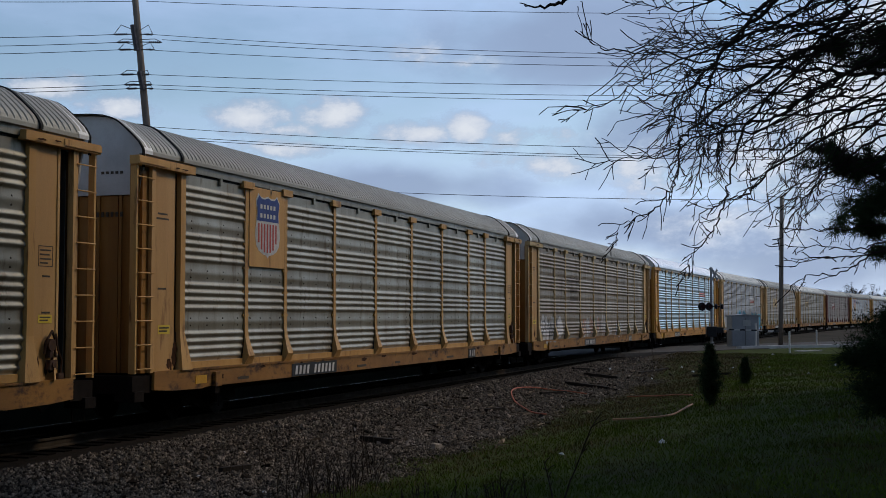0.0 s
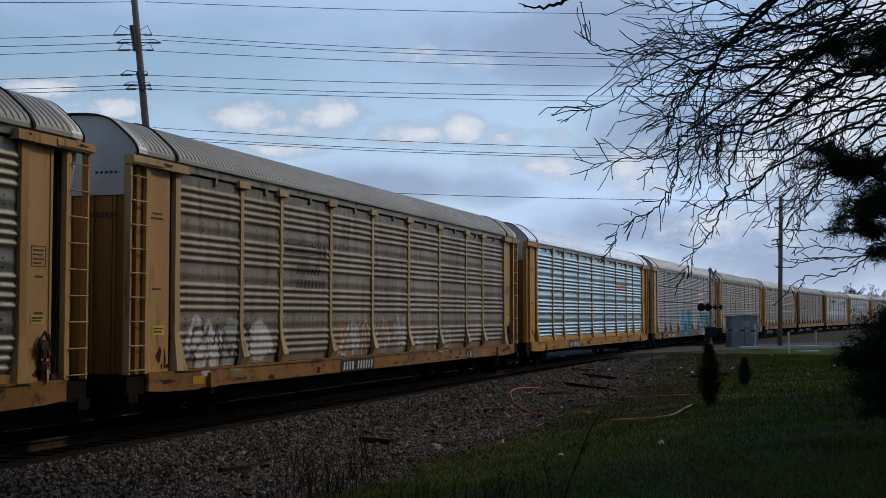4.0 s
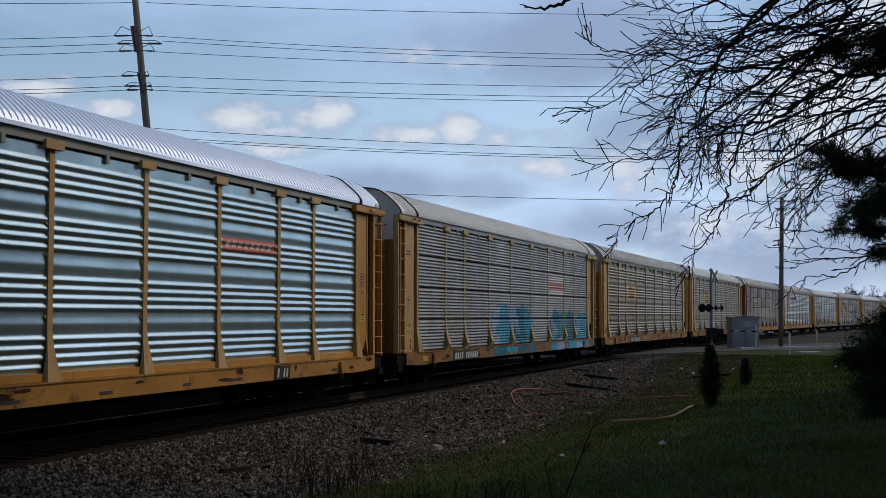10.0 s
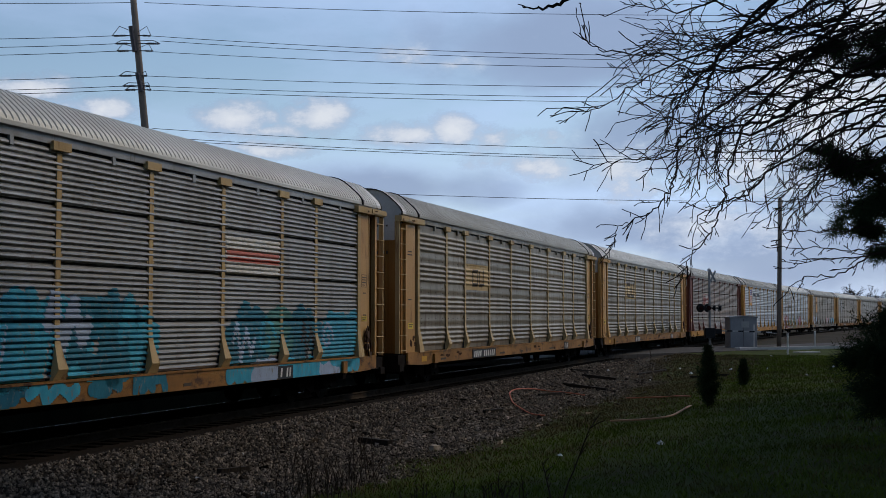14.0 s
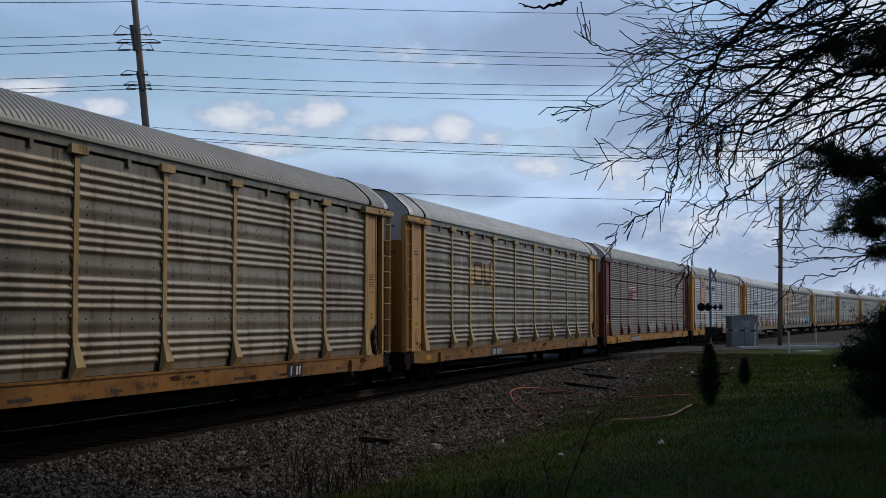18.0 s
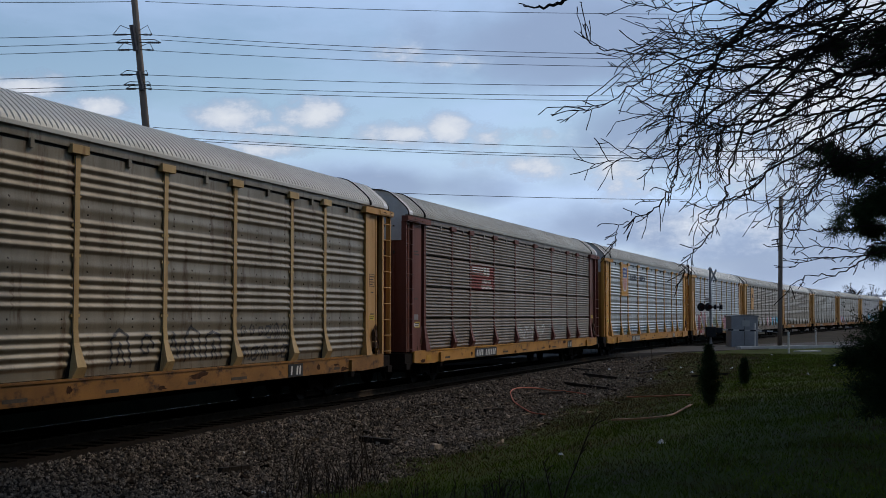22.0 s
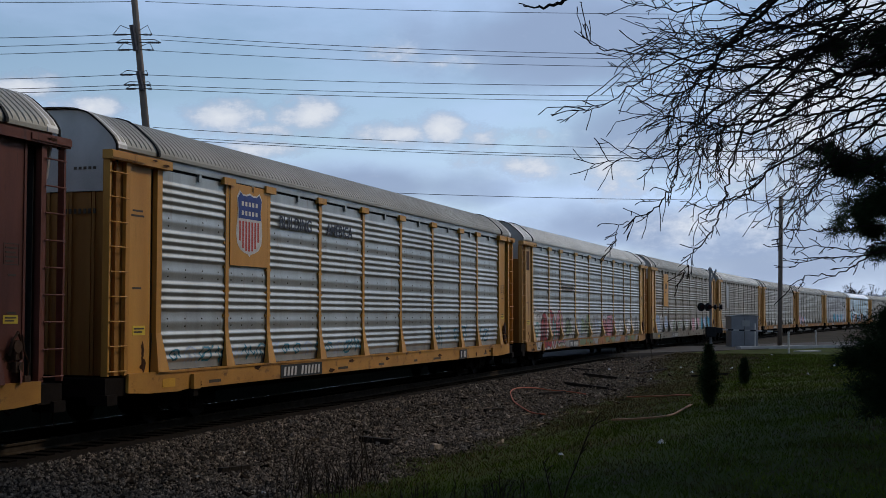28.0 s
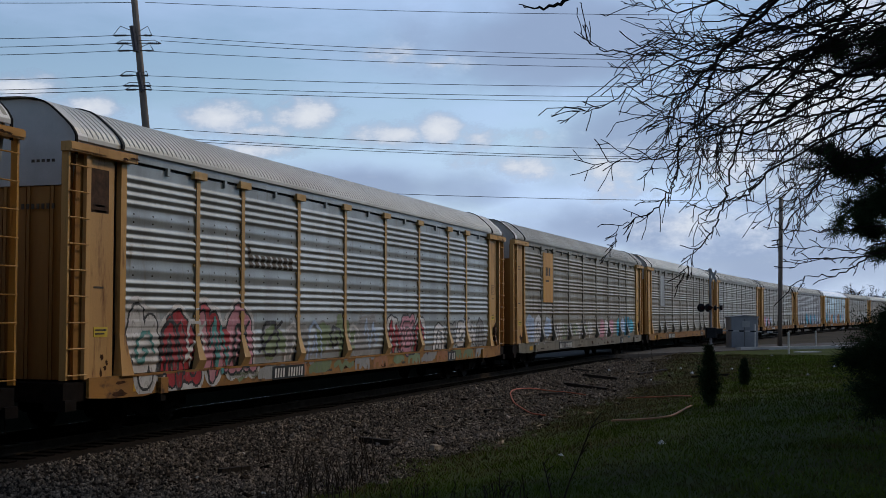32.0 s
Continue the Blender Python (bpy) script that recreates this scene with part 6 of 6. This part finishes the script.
def scatter_stones(count, x0, x1, y0, y1, lo, hi, seed):
    rng = random.Random(seed)
    v, f = [], []
    base = [(1, 0, 0), (-1, 0, 0), (0, 1, 0), (0, -1, 0), (0, 0, 1), (0, 0, -1)]
    tri = [(0, 2, 4), (2, 1, 4), (1, 3, 4), (3, 0, 4), (2, 0, 5), (1, 2, 5), (3, 1, 5), (0, 3, 5)]
    while len(f) < count * 8:
        x = x0 + (x1 - x0) * rng.random() ** 1.6
        y = rng.uniform(y0, y1)
        if y < gravel_edge(x, y) + rng.uniform(-0.5, 0.4):
            continue
        if hi < 0.05 and rng.random() < 0.7 * smooth01(x, 27, 36) * smooth01(-y, 2.8, 4.2):
            continue
        r = rng.uniform(lo, hi)
        m = Euler((rng.uniform(0, 6), rng.uniform(0, 6), rng.uniform(0, 6))).to_matrix()
        k, z = len(v), ground_z(x, y) + r * 0.25
        for bx, by, bz in base:
            q = m @ Vector((bx * r * rng.uniform(0.7, 1.2), by * r * rng.uniform(0.7, 1.2), bz * r * rng.uniform(0.5, 0.9)))
            v.append((x + q.x, y + q.y, z + q.z))
        f += [(a + k, b3 + k, c3 + k) for a, b3, c3 in tri]
    return mesh_of("ballast_stones", v, f, M_STONE)


tagged(new("ballast_stones", scatter_stones(60000, 10.5, 62, -7.0, -1.85, 0.014, 0.042, 2)), "loose grey crushed ballast stones beside the track", "gravel", kind="stuff")
M_RUBBLE = mat("broken_dirty_rubble", (0.28, 0.23, 0.18), (0.09, 0.07, 0.052), 0.95, 0, 5, fine=20, bump=0.6, rand=0.85, island=True, spec_level=0.1)
M_CLOD = mat("dark_damp_earth", (0.030, 0.021, 0.014), (0.014, 0.010, 0.007), 0.95, 0, 5, fine=20, bump=0.6, rand=0.4, island=True, spec_level=0.03)
rubble_me = scatter_stones(900, 24, 66, -6.6, -2.2, 0.03, 0.085, 12)
rubble_me.materials[0] = M_RUBBLE
tagged(new("rubble", rubble_me), "dirty broken chunks strewn over the trackside", "rubble", kind="stuff")
clod_me = scatter_stones(130, 12, 56, -6.4, -2.6, 0.05, 0.13, 31)
for q in clod_me.vertices:
    q.co.z -= 0.45 * (q.co.z - ground_z(q.co.x, q.co.y))
clod_me.materials[0] = M_CLOD
tagged(new("dark_clods", clod_me), "flat dark clods of earth and bark on the gravel", "clods", kind="stuff")
M_BLADE = mat("grass_blades", (0.105, 0.145, 0.015), (0.068, 0.095, 0.011), 0.85, 0, 0.4, rand=0.22, island=True, grime=(0.085, 0.066, 0.024), grime_at=0.52, bump=0, spec_level=0.05)


M_DRYBLADE = mat("dry_grass_blades", (0.13, 0.095, 0.045), (0.07, 0.055, 0.024), 0.9, 0, 0.5, rand=0.6, island=True, bump=0, spec_level=0.1)


def scatter_grass(count, seed):
    rng = random.Random(seed)
    v, f, fi = [], [], []
    while len(f) < count:
        x = 9.5 + 62 * rng.random() ** 1.9
        y = rng.uniform(-15.2, -4.4)
        if y > gravel_edge(x, y) + rng.uniform(-0.6, 0.7) ** 3 * 3:
            continue
        h = rng.uniform(0.022, 0.06) * (1 + 1.3 * max(0, noise.noise(Vector((x * 0.7, y * 0.7, 9))))) * (1 + x * 0.008)
        a = rng.uniform(0, 6.28)
        w = 0.005 + x * 0.0002
        z = ground_z(x, y) - 0.01
        k = len(v)
        lx, ly = rng.gauss(0, 0.5) * h, rng.gauss(0, 0.5) * h
        v += [(x - w * math.cos(a), y - w * math.sin(a), z), (x + w * math.cos(a), y + w * math.sin(a), z), (x + lx, y + ly, z + h)]
        f.append((k, k + 1, k + 2))
        dry = 0.75 * (1 - smooth01(gravel_edge(x, y) - y, 0.0, 2.4 + 1.6 * smooth01(x, 20, 35))) + 0.8 * max(0, noise.noise(Vector((x * 0.4, y * 0.4, 21))))
        dry += 0.65 * smooth01(x, 22, 32) * (1 - smooth01(-y, 8.6, 10.6))
        fi.append(1 if rng.random() < dry else 0)
    return mesh_of("grass", v, f, [M_BLADE, M_DRYBLADE], fi)


tagged(new("grass", scatter_grass(150000, 4)), "short uneven spring grass on the bank", "grass", kind="stuff")

def scatter_chips(count, seed):
    """Splinters and slabs of broken wood lying every way over the trackside."""
    rng = random.Random(seed)
    sh = Shape()
    for _ in range(count):
        x, y = rng.uniform(24, 62), rng.uniform(-7.4, -2.6)
        ln, w, h = rng.uniform(0.04, 0.20), rng.uniform(0.010, 0.032), rng.uniform(0.010, 0.035)
        m = Matrix.Translation((x, y, ground_z(x, y) + h * 0.6)) @ Euler((rng.gauss(0, 0.2), rng.gauss(0, 0.18), rng.uniform(0, 3.1))).to_matrix().to_4x4()
        c8 = [m @ Vector((a * ln * rng.uniform(0.8, 1), b3 * w * rng.uniform(0.6, 1.2), d * h)) for d in (-1, 1) for b3 in (-1, 1) for a in (-1, 1)]
        sh.add([tuple(q) for q in c8], [(0, 1, 5, 4), (2, 6, 7, 3), (0, 4, 6, 2), (1, 3, 7, 5), (4, 5, 7, 6)])
    return sh.mesh("wood_debris", M_CHIP)


M_CHIP = mat("splintered_grey_wood", (0.26, 0.20, 0.14), (0.05, 0.036, 0.024), 0.95, 0, 5, fine=20, bump=0.4, rand=0.9, island=True, spec_level=0.03)
tagged(new("wood_debris", scatter_chips(420, 17)), "splintered wood debris strewn beside the track", "debris", kind="stuff")

M_OLDTIE = mat("old_dark_timber", (0.030, 0.022, 0.016), (0.018, 0.014, 0.011), 0.9, 0, 5, (6, 1, 1), fine=30, bump=0.5, spec_level=0.2)
M_DRYWOOD = mat("bleached_dry_wood", (0.34, 0.29, 0.22), (0.25, 0.20, 0.15), 0.9, 0, 6, (6, 1, 1))
M_LITTER = mat("white_plastic_litter", (0.62, 0.62, 0.60), (0.5, 0.5, 0.48), 0.6, 0, 6)
M_HOSE = mat("orange_plastic_duct", (0.48, 0.13, 0.06), (0.36, 0.09, 0.045), 0.55, 0, 3)
M_HOSE_PALE = mat("faded_orange_duct", (0.50, 0.30, 0.18), (0.42, 0.20, 0.10), 0.6, 0, 2)


def lay(name, a, e, r, m, label, category, group="", sides=7):
    p0, p1 = on_ground(*a), on_ground(*e)
    mid = (p0 + p1) / 2
    rise = Vector((0, 0, r * 0.8))
    ob = tagged(new(name, Shape().tube([p0 - mid, (p0 - mid) * 0.4 + Vector((0.01, 0.02, 0.01)), p1 - mid], [r, r * 0.95, r * 0.8], sides).mesh(name, m)), label, category, group)
    ob.matrix_basis = Matrix.Translation(mid + rise)
    return ob


def beam(a, e, w, h, label):
    p0, p1 = on_ground(*a), on_ground(*e)
    d = p1 - p0
    ob = tagged(new("old_timber", Shape().box(-d.length / 2, d.length / 2, -w / 2, w / 2, -0.02, h, bevel=0.015).mesh("old_timber", M_OLDTIE)), label, "timber", "discarded timbers")
    ob.matrix_basis = pose(*((p0 + p1) / 2), 0, -math.degrees(math.atan2(d.z, d.xy.length)), math.degrees(math.atan2(d.y, d.x)))


beam((640, 783), (692, 789), 0.16, 0.13, "short black piece of old tie on the gravel")
for a, e in (((388, 838), (440, 832)), ((858, 730), (890, 727)), ((1032, 664), (1092, 671)), ((1000, 680), (1075, 690)), ((1012, 655), (1050, 657)), ((1130, 663), (1180, 655)), ((1225, 668), (1290, 664)), ((955, 700), (1000, 697))):
    beam(a, e, 0.12, 0.09, "broken dark timber lying on the trackside gravel")
for a, e in (((743, 766), (757, 792)), ((762, 741), (790, 737)), ((840, 735), (866, 741)), ((420, 804), (438, 800)), ((820, 752), (850, 747)), ((980, 672), (1012, 676)), ((700, 745), (716, 752)), ((1098, 735), (1140, 730)), ((575, 792), (598, 795))):
    lay("dry_stick", a, e, 0.013, M_DRYWOOD, "pale dry stick on the gravel", "stick", "dry sticks")
rng_l = random.Random(8)
for x, y, r in ((1171, 785, 0.09), (993, 806, 0.06), (1366, 629, 0.10), (1360, 652, 0.08), (1296, 653, 0.10), (1478, 649, 0.14), (1430, 663, 0.08), (1078, 655, 0.12), (1205, 652, 0.10), (1152, 672, 0.09), (430, 803, 0.05), (466, 874, 0.05), (350, 845, 0.04), (1225, 660, 0.12)):
    g = on_ground(x, y)
    sh = Shape()
    ring = [(r * rng_l.uniform(0.6, 1.1) * math.cos(q), r * rng_l.uniform(0.6, 1.1) * math.sin(q)) for q in (0, 1.0, 2.1, 3.1, 4.2, 5.2)]
    sh.add([(x3, y3, rng_l.uniform(0, 0.02)) for x3, y3 in ring] + [(0, 0, r * 0.8), (r * 0.3, 0, r * 0.55)], [(q, (q + 1) % 6, 6) for q in range(6)] + [(0, 1, 7), (5, 0, 7)])
    tagged(new("litter", sh.mesh("litter", M_LITTER)), "crumpled white plastic litter on the ground", "litter", "scraps of litter").matrix_basis = Matrix.Translation(g)
sh = Shape()
rock = [(math.cos(q) * 0.2 * rng_l.uniform(0.8, 1.2), math.sin(q) * 0.14 * rng_l.uniform(0.8, 1.2)) for q in (0, 0.8, 1.7, 2.5, 3.4, 4.2, 5.2)]
sh.add([(a, e, -0.02) for a, e in rock] + [(a * 0.7, e * 0.7, 0.09 + rng_l.uniform(-0.02, 0.03)) for a, e in rock] + [(0, 0, 0.13)], [(q, (q + 1) % 7, 7 + (q + 1) % 7, 7 + q) for q in range(7)] + [(7 + q, 7 + (q + 1) % 7, 14) for q in range(7)])
tagged(new("pale_rock", sh.mesh("pale_rock", M_DRYWOOD)), "pale flat rock at the edge of the gravel", "rock").matrix_basis = Matrix.Translation(on_ground(770, 796))


def duct(pts, r, m, label):
    g = [on_ground(*q) for q in pts]
    o = g[0].copy()
    out = []
    for k in range(len(g) - 1):
        p0, p1, p2, p3 = g[max(k - 1, 0)], g[k], g[k + 1], g[min(k + 2, len(g) - 1)]
        for q in range(6):
            t = q / 6
            w = 0.5 * ((2 * p1) + (p2 - p0) * t + (2 * p0 - 5 * p1 + 4 * p2 - p3) * t * t + (3 * p1 - p0 - 3 * p2 + p3) * t ** 3)
            w.z = ground_z(w.x, w.y) + r + 0.022
            out.append(w - o)
    ob = tagged(new("plastic_duct", Shape().tube(out, r, 8).mesh("plastic_duct", m)), label, "cable duct", "orange cable ducts")
    ob.matrix_basis = Matrix.Translation(o)


duct([(1036, 700), (1000, 695), (955, 690), (920, 689), (905, 694), (905, 704), (915, 718), (940, 733), (968, 737)], 0.022, M_HOSE, "loop of faded orange plastic duct on the gravel")
duct([(1083, 747), (1130, 745), (1180, 740), (1205, 730), (1226, 719)], 0.022, M_HOSE_PALE, "bent faded orange plastic duct on the grass")
duct([(1110, 705), (1160, 704), (1232, 703)], 0.02, M_HOSE, "straight orange plastic duct on the grass")


def weeds(cx, cy, spread, count, h, seed, label, fat=1.0):
    """A stand of dead branching stems."""
    rng = random.Random(seed)
    o = on_ground(cx, cy)
    sh = Shape()
    for _ in range(count):
        a = Vector((rng.gauss(0, spread), rng.gauss(0, spread), 0))
        a.z = ground_z(o.x + a.x, o.y + a.y) - o.z - 0.02
        d = Vector((rng.gauss(0, 0.16), rng.gauss(0, 0.16), 1)).normalized()
        hh = h * rng.uniform(0.45, 1.15)
        p, pts = a.copy(), [a.copy()]
        for q in range(6):
            d = (d + Vector((rng.gauss(0, 0.09), rng.gauss(0, 0.09), 0))).normalized()
            p = p + d * hh / 6
            pts.append(p.copy())
            if q > 1:
                for _ in range(2):
                    e = p + (d * 0.8 + Vector((rng.gauss(0, 0.6), rng.gauss(0, 0.6), 0.2))).normalized() * hh * rng.uniform(0.08, 0.22)
                    sh.tube([p, (p + e) / 2 + Vector((0, 0, 0.01)), e], [0.005 * fat, 0.0045 * fat, 0.0035 * fat], 3, cap=False)
        sh.tube(pts, [(0.0085 - 0.0007 * q) * fat for q in range(7)], 4, cap=False)
    tagged(new("dead_weeds", sh.mesh("dead_weeds", M_DRYTWIG)), label, "weeds", "dead weeds").matrix_basis = Matrix.Translation(o)


weeds(640, 850, 0.22, 16, 0.85, 1, "tall dead weed stems on the gravel edge")
weeds(560, 895, 0.30, 26, 0.62, 2, "clump of dead brown weeds by the gravel")
weeds(600, 870, 0.30, 18, 0.55, 3, "clump of dead brown weeds by the gravel")
weeds(985, 900, 0.03, 2, 1.0, 5, "thin leafless sapling on the bank", 1.5)
weeds(880, 900, 0.16, 20, 0.35, 6, "low dead weeds on the bank")
weeds(760, 895, 0.3, 14, 0.3, 7, "low dead weeds on the bank")
weeds(520, 830, 0.5, 14, 0.35, 9, "sparse dead weeds on the gravel")
weeds(1120, 655, 0.8, 16, 0.8, 10, "tall thin dead weeds before the crossing")

# ---- clouds: a far sheet with drifting cumulus ----
CUMULUS = ((440, 208, 105, 48, 1.0), (592, 203, 98, 52, 1.0), (515, 230, 150, 24, 0.7), (735, 238, 140, 40, 0.8), (825, 226, 64, 52, 1.0), (893, 240, 80, 36, 0.65), (90, 152, 120, 36, 0.85), (205, 190, 100, 34, 0.9),
           (490, 262, 140, 30, 0.7), (735, 85, 100, 50, 0.6), (960, 290, 190, 50, 0.65), (1000, 235, 90, 40, 0.5), (1130, 300, 170, 90, 0.62), (820, 110, 110, 30, 0.55), (1300, 400, 280, 80, 0.6), (1480, 170, 300, 240, 0.85), (1370, 280, 200, 130, 0.7), (1560, 60, 200, 160, 0.8))

VEILS = ((1500, 190, 420, 330), (1000, 70, 420, 130), (1240, 250, 330, 120), (700, 330, 300, 60), (1180, 400, 320, 70), (1450, 450, 330, 120))


def cloud_material():
    """Emissive cloud film: soft noise shaped by the cumulus heaps that the sky shows."""
    m = bpy.data.materials.new("drifting_clouds")
    m.use_nodes = True
    n, l = m.node_tree.nodes, m.node_tree.links
    n.clear()

    def math_node(op, a, b4):
        k = n.new("ShaderNodeMath")
        k.operation = op
        for i, q in enumerate((a, b4)):
            if isinstance(q, (int, float)):
                k.inputs[i].default_value = q
            else:
                l.new(q, k.inputs[i])
        return k.outputs[0]

    out, em, tr, mx = n.new("ShaderNodeOutputMaterial"), n.new("ShaderNodeEmission"), n.new("ShaderNodeBsdfTransparent"), n.new("ShaderNodeMixShader")
    uv = n.new("ShaderNodeTexCoord").outputs["UV"]
    n1 = n.new("ShaderNodeTexNoise")
    n1.inputs["Scale"].default_value, n1.inputs["Detail"].default_value, n1.inputs["Roughness"].default_value = 34.0, 10, 0.62
    mp = n.new("ShaderNodeMapping")
    mp.inputs["Scale"].default_value = (1.0, 1.7, 1.0)
    l.new(uv, mp.inputs["Vector"])
    l.new(mp.outputs["Vector"], n1.inputs["Vector"])

    def heap(x, y, rx, ry):
        d = (px(x, y, 100) - Vector((0, CAM_Y, CAM_Z))).normalized()
        u0, v0 = math.atan2(d.y, d.x), math.asin(d.z)
        g, gm = n.new("ShaderNodeTexGradient"), n.new("ShaderNodeMapping")
        g.gradient_type = "SPHERICAL"
        sx, sy = FOCAL / rx, FOCAL / ry
        gm.inputs["Scale"].default_value, gm.inputs["Location"].default_value = (sx, sy, 1), (-u0 * sx, -v0 * sy, 0)
        l.new(uv, gm.inputs["Vector"])
        l.new(gm.outputs["Vector"], g.inputs["Vector"])
        return g.outputs["Fac"]

    total, veil = None, None
    for x, y, rx, ry, w in CUMULUS:
        q = math_node("MULTIPLY", heap(x, y, rx, ry), w)
        total = q if total is None else math_node("MAXIMUM", total, q)
    for q in VEILS:
        veil = heap(*q) if veil is None else math_node("MAXIMUM", veil, heap(*q))
    n4 = n.new("ShaderNodeTexNoise")
    n4.inputs["Scale"].default_value, n4.inputs["Detail"].default_value, n4.inputs["Roughness"].default_value = 9.0, 7, 0.5
    l.new(mp.outputs["Vector"], n4.inputs["Vector"])
    rv = n.new("ShaderNodeMapRange")
    rv.interpolation_type = "SMOOTHSTEP"
    rv.inputs["From Min"].default_value, rv.inputs["From Max"].default_value, rv.inputs["To Max"].default_value = 0.05, 0.85, 0.8
    l.new(math_node("ADD", math_node("MULTIPLY", veil, 1.2), math_node("MULTIPLY", math_node("SUBTRACT", n4.outputs["Fac"], 0.5), 1.4)), rv.inputs["Value"])
    puff = math_node("ADD", math_node("MULTIPLY", total, 1.5), math_node("MULTIPLY", math_node("SUBTRACT", n1.outputs["Fac"], 0.5), 1.7))
    r = n.new("ShaderNodeMapRange")
    r.interpolation_type = "SMOOTHSTEP"
    r.inputs["From Min"].default_value, r.inputs["From Max"].default_value, r.inputs["To Max"].default_value = 0.20, 1.0, 0.88
    l.new(puff, r.inputs["Value"])
    shade = n.new("ShaderNodeMix")
    shade.data_type = "RGBA"
    shade.inputs["A"].default_value, shade.inputs["B"].default_value = (0.35, 0.44, 0.62, 1), (0.82, 0.84, 0.88, 1)
    lit = math_node("ADD", math_node("MULTIPLY", total, 1.1), math_node("MULTIPLY", math_node("SUBTRACT", n1.outputs["Fac"], 0.5), 1.6))
    shade.clamp_factor = True
    l.new(lit, shade.inputs["Factor"])
    over = n.new("ShaderNodeMix")
    over.data_type = "RGBA"
    over.inputs["A"].default_value = (0.27, 0.35, 0.53, 1)
    l.new(r.outputs["Result"], over.inputs["Factor"])
    l.new(shade.outputs["Result"], over.inputs["B"])
    l.new(over.outputs["Result"], em.inputs["Color"])
    l.new(math_node("MAXIMUM", r.outputs["Result"], rv.outputs["Result"]), mx.inputs["Fac"])
    l.new(tr.outputs[0], mx.inputs[1])
    l.new(em.outputs[0], mx.inputs[2])
    l.new(mx.outputs[0], out.inputs["Surface"])
    return m


R_SKY = 3000.0
cv, cf = [], []
az, el = axis(-32, 52, 42), axis(0.5, 20, 14)
for e in el:
    for a in az:
        cv.append((R_SKY * math.cos(radians(e)) * math.cos(radians(a)), R_SKY * math.cos(radians(e)) * math.sin(radians(a)), R_SKY * math.sin(radians(e))))
for r in range(len(el) - 1):
    for q in range(len(az) - 1):
        k = r * len(az) + q
        cf.append((k, k + 1, k + 1 + len(az), k + len(az)))
cloud_me = mesh_of("cloud_backdrop", cv, cf, cloud_material())
cloud_uv = cloud_me.uv_layers.new(name="bearing")
for lp in cloud_me.loops:
    x, y, z = cv[lp.vertex_index]
    cloud_uv.data[lp.index].uv = (math.atan2(y, x), math.asin(z / R_SKY))
clouds = tagged(new("cloud_backdrop", cloud_me), "soft white clouds drifting over a pale blue sky", "sky", kind="structure")
clouds.matrix_basis = pose(0, CAM_Y, 0)


# ---- motion ----
def motions():
    """The train rolls towards the camera's side and past it; wheels turn; clouds drift."""
    times = list(range(0, 33))
    for k, car in enumerate(TRAIN):
        rows = []
        for t in times:
            s = FIRST + PITCH_CAR * k + HALF - SPEED * t + float(np.interp(t, LAG_T, LAG_M))
            xa, ya, _ = along(s - 10.05)
            xb, yb, _ = along(s + 10.05)
            rows.append((t, pose((xa + xb) / 2, (ya + yb) / 2, 0, 0, 0, math.degrees(math.atan2(yb - ya, xb - xa)))))
        walk(car, rows)
    step = 80 / math.degrees(SPEED / 0.42)
    n = math.ceil(32 / step)
    for ob, k, wx in WHEELS:
        if k > 11:
            continue
        walk(ob, [(32 * q / n, pose(wx, 0, 0.42, 0, -math.degrees(SPEED / 0.42) * 32 * q / n, 0)) for q in range(n + 1)])
    walk(clouds, [(0, pose(0, CAM_Y, 0, 0, 0, 0)), (16, pose(0, CAM_Y, 0, 0, 0, 0.6)), (32, pose(0, CAM_Y, 0, 0, 0, 1.2))])


motions()
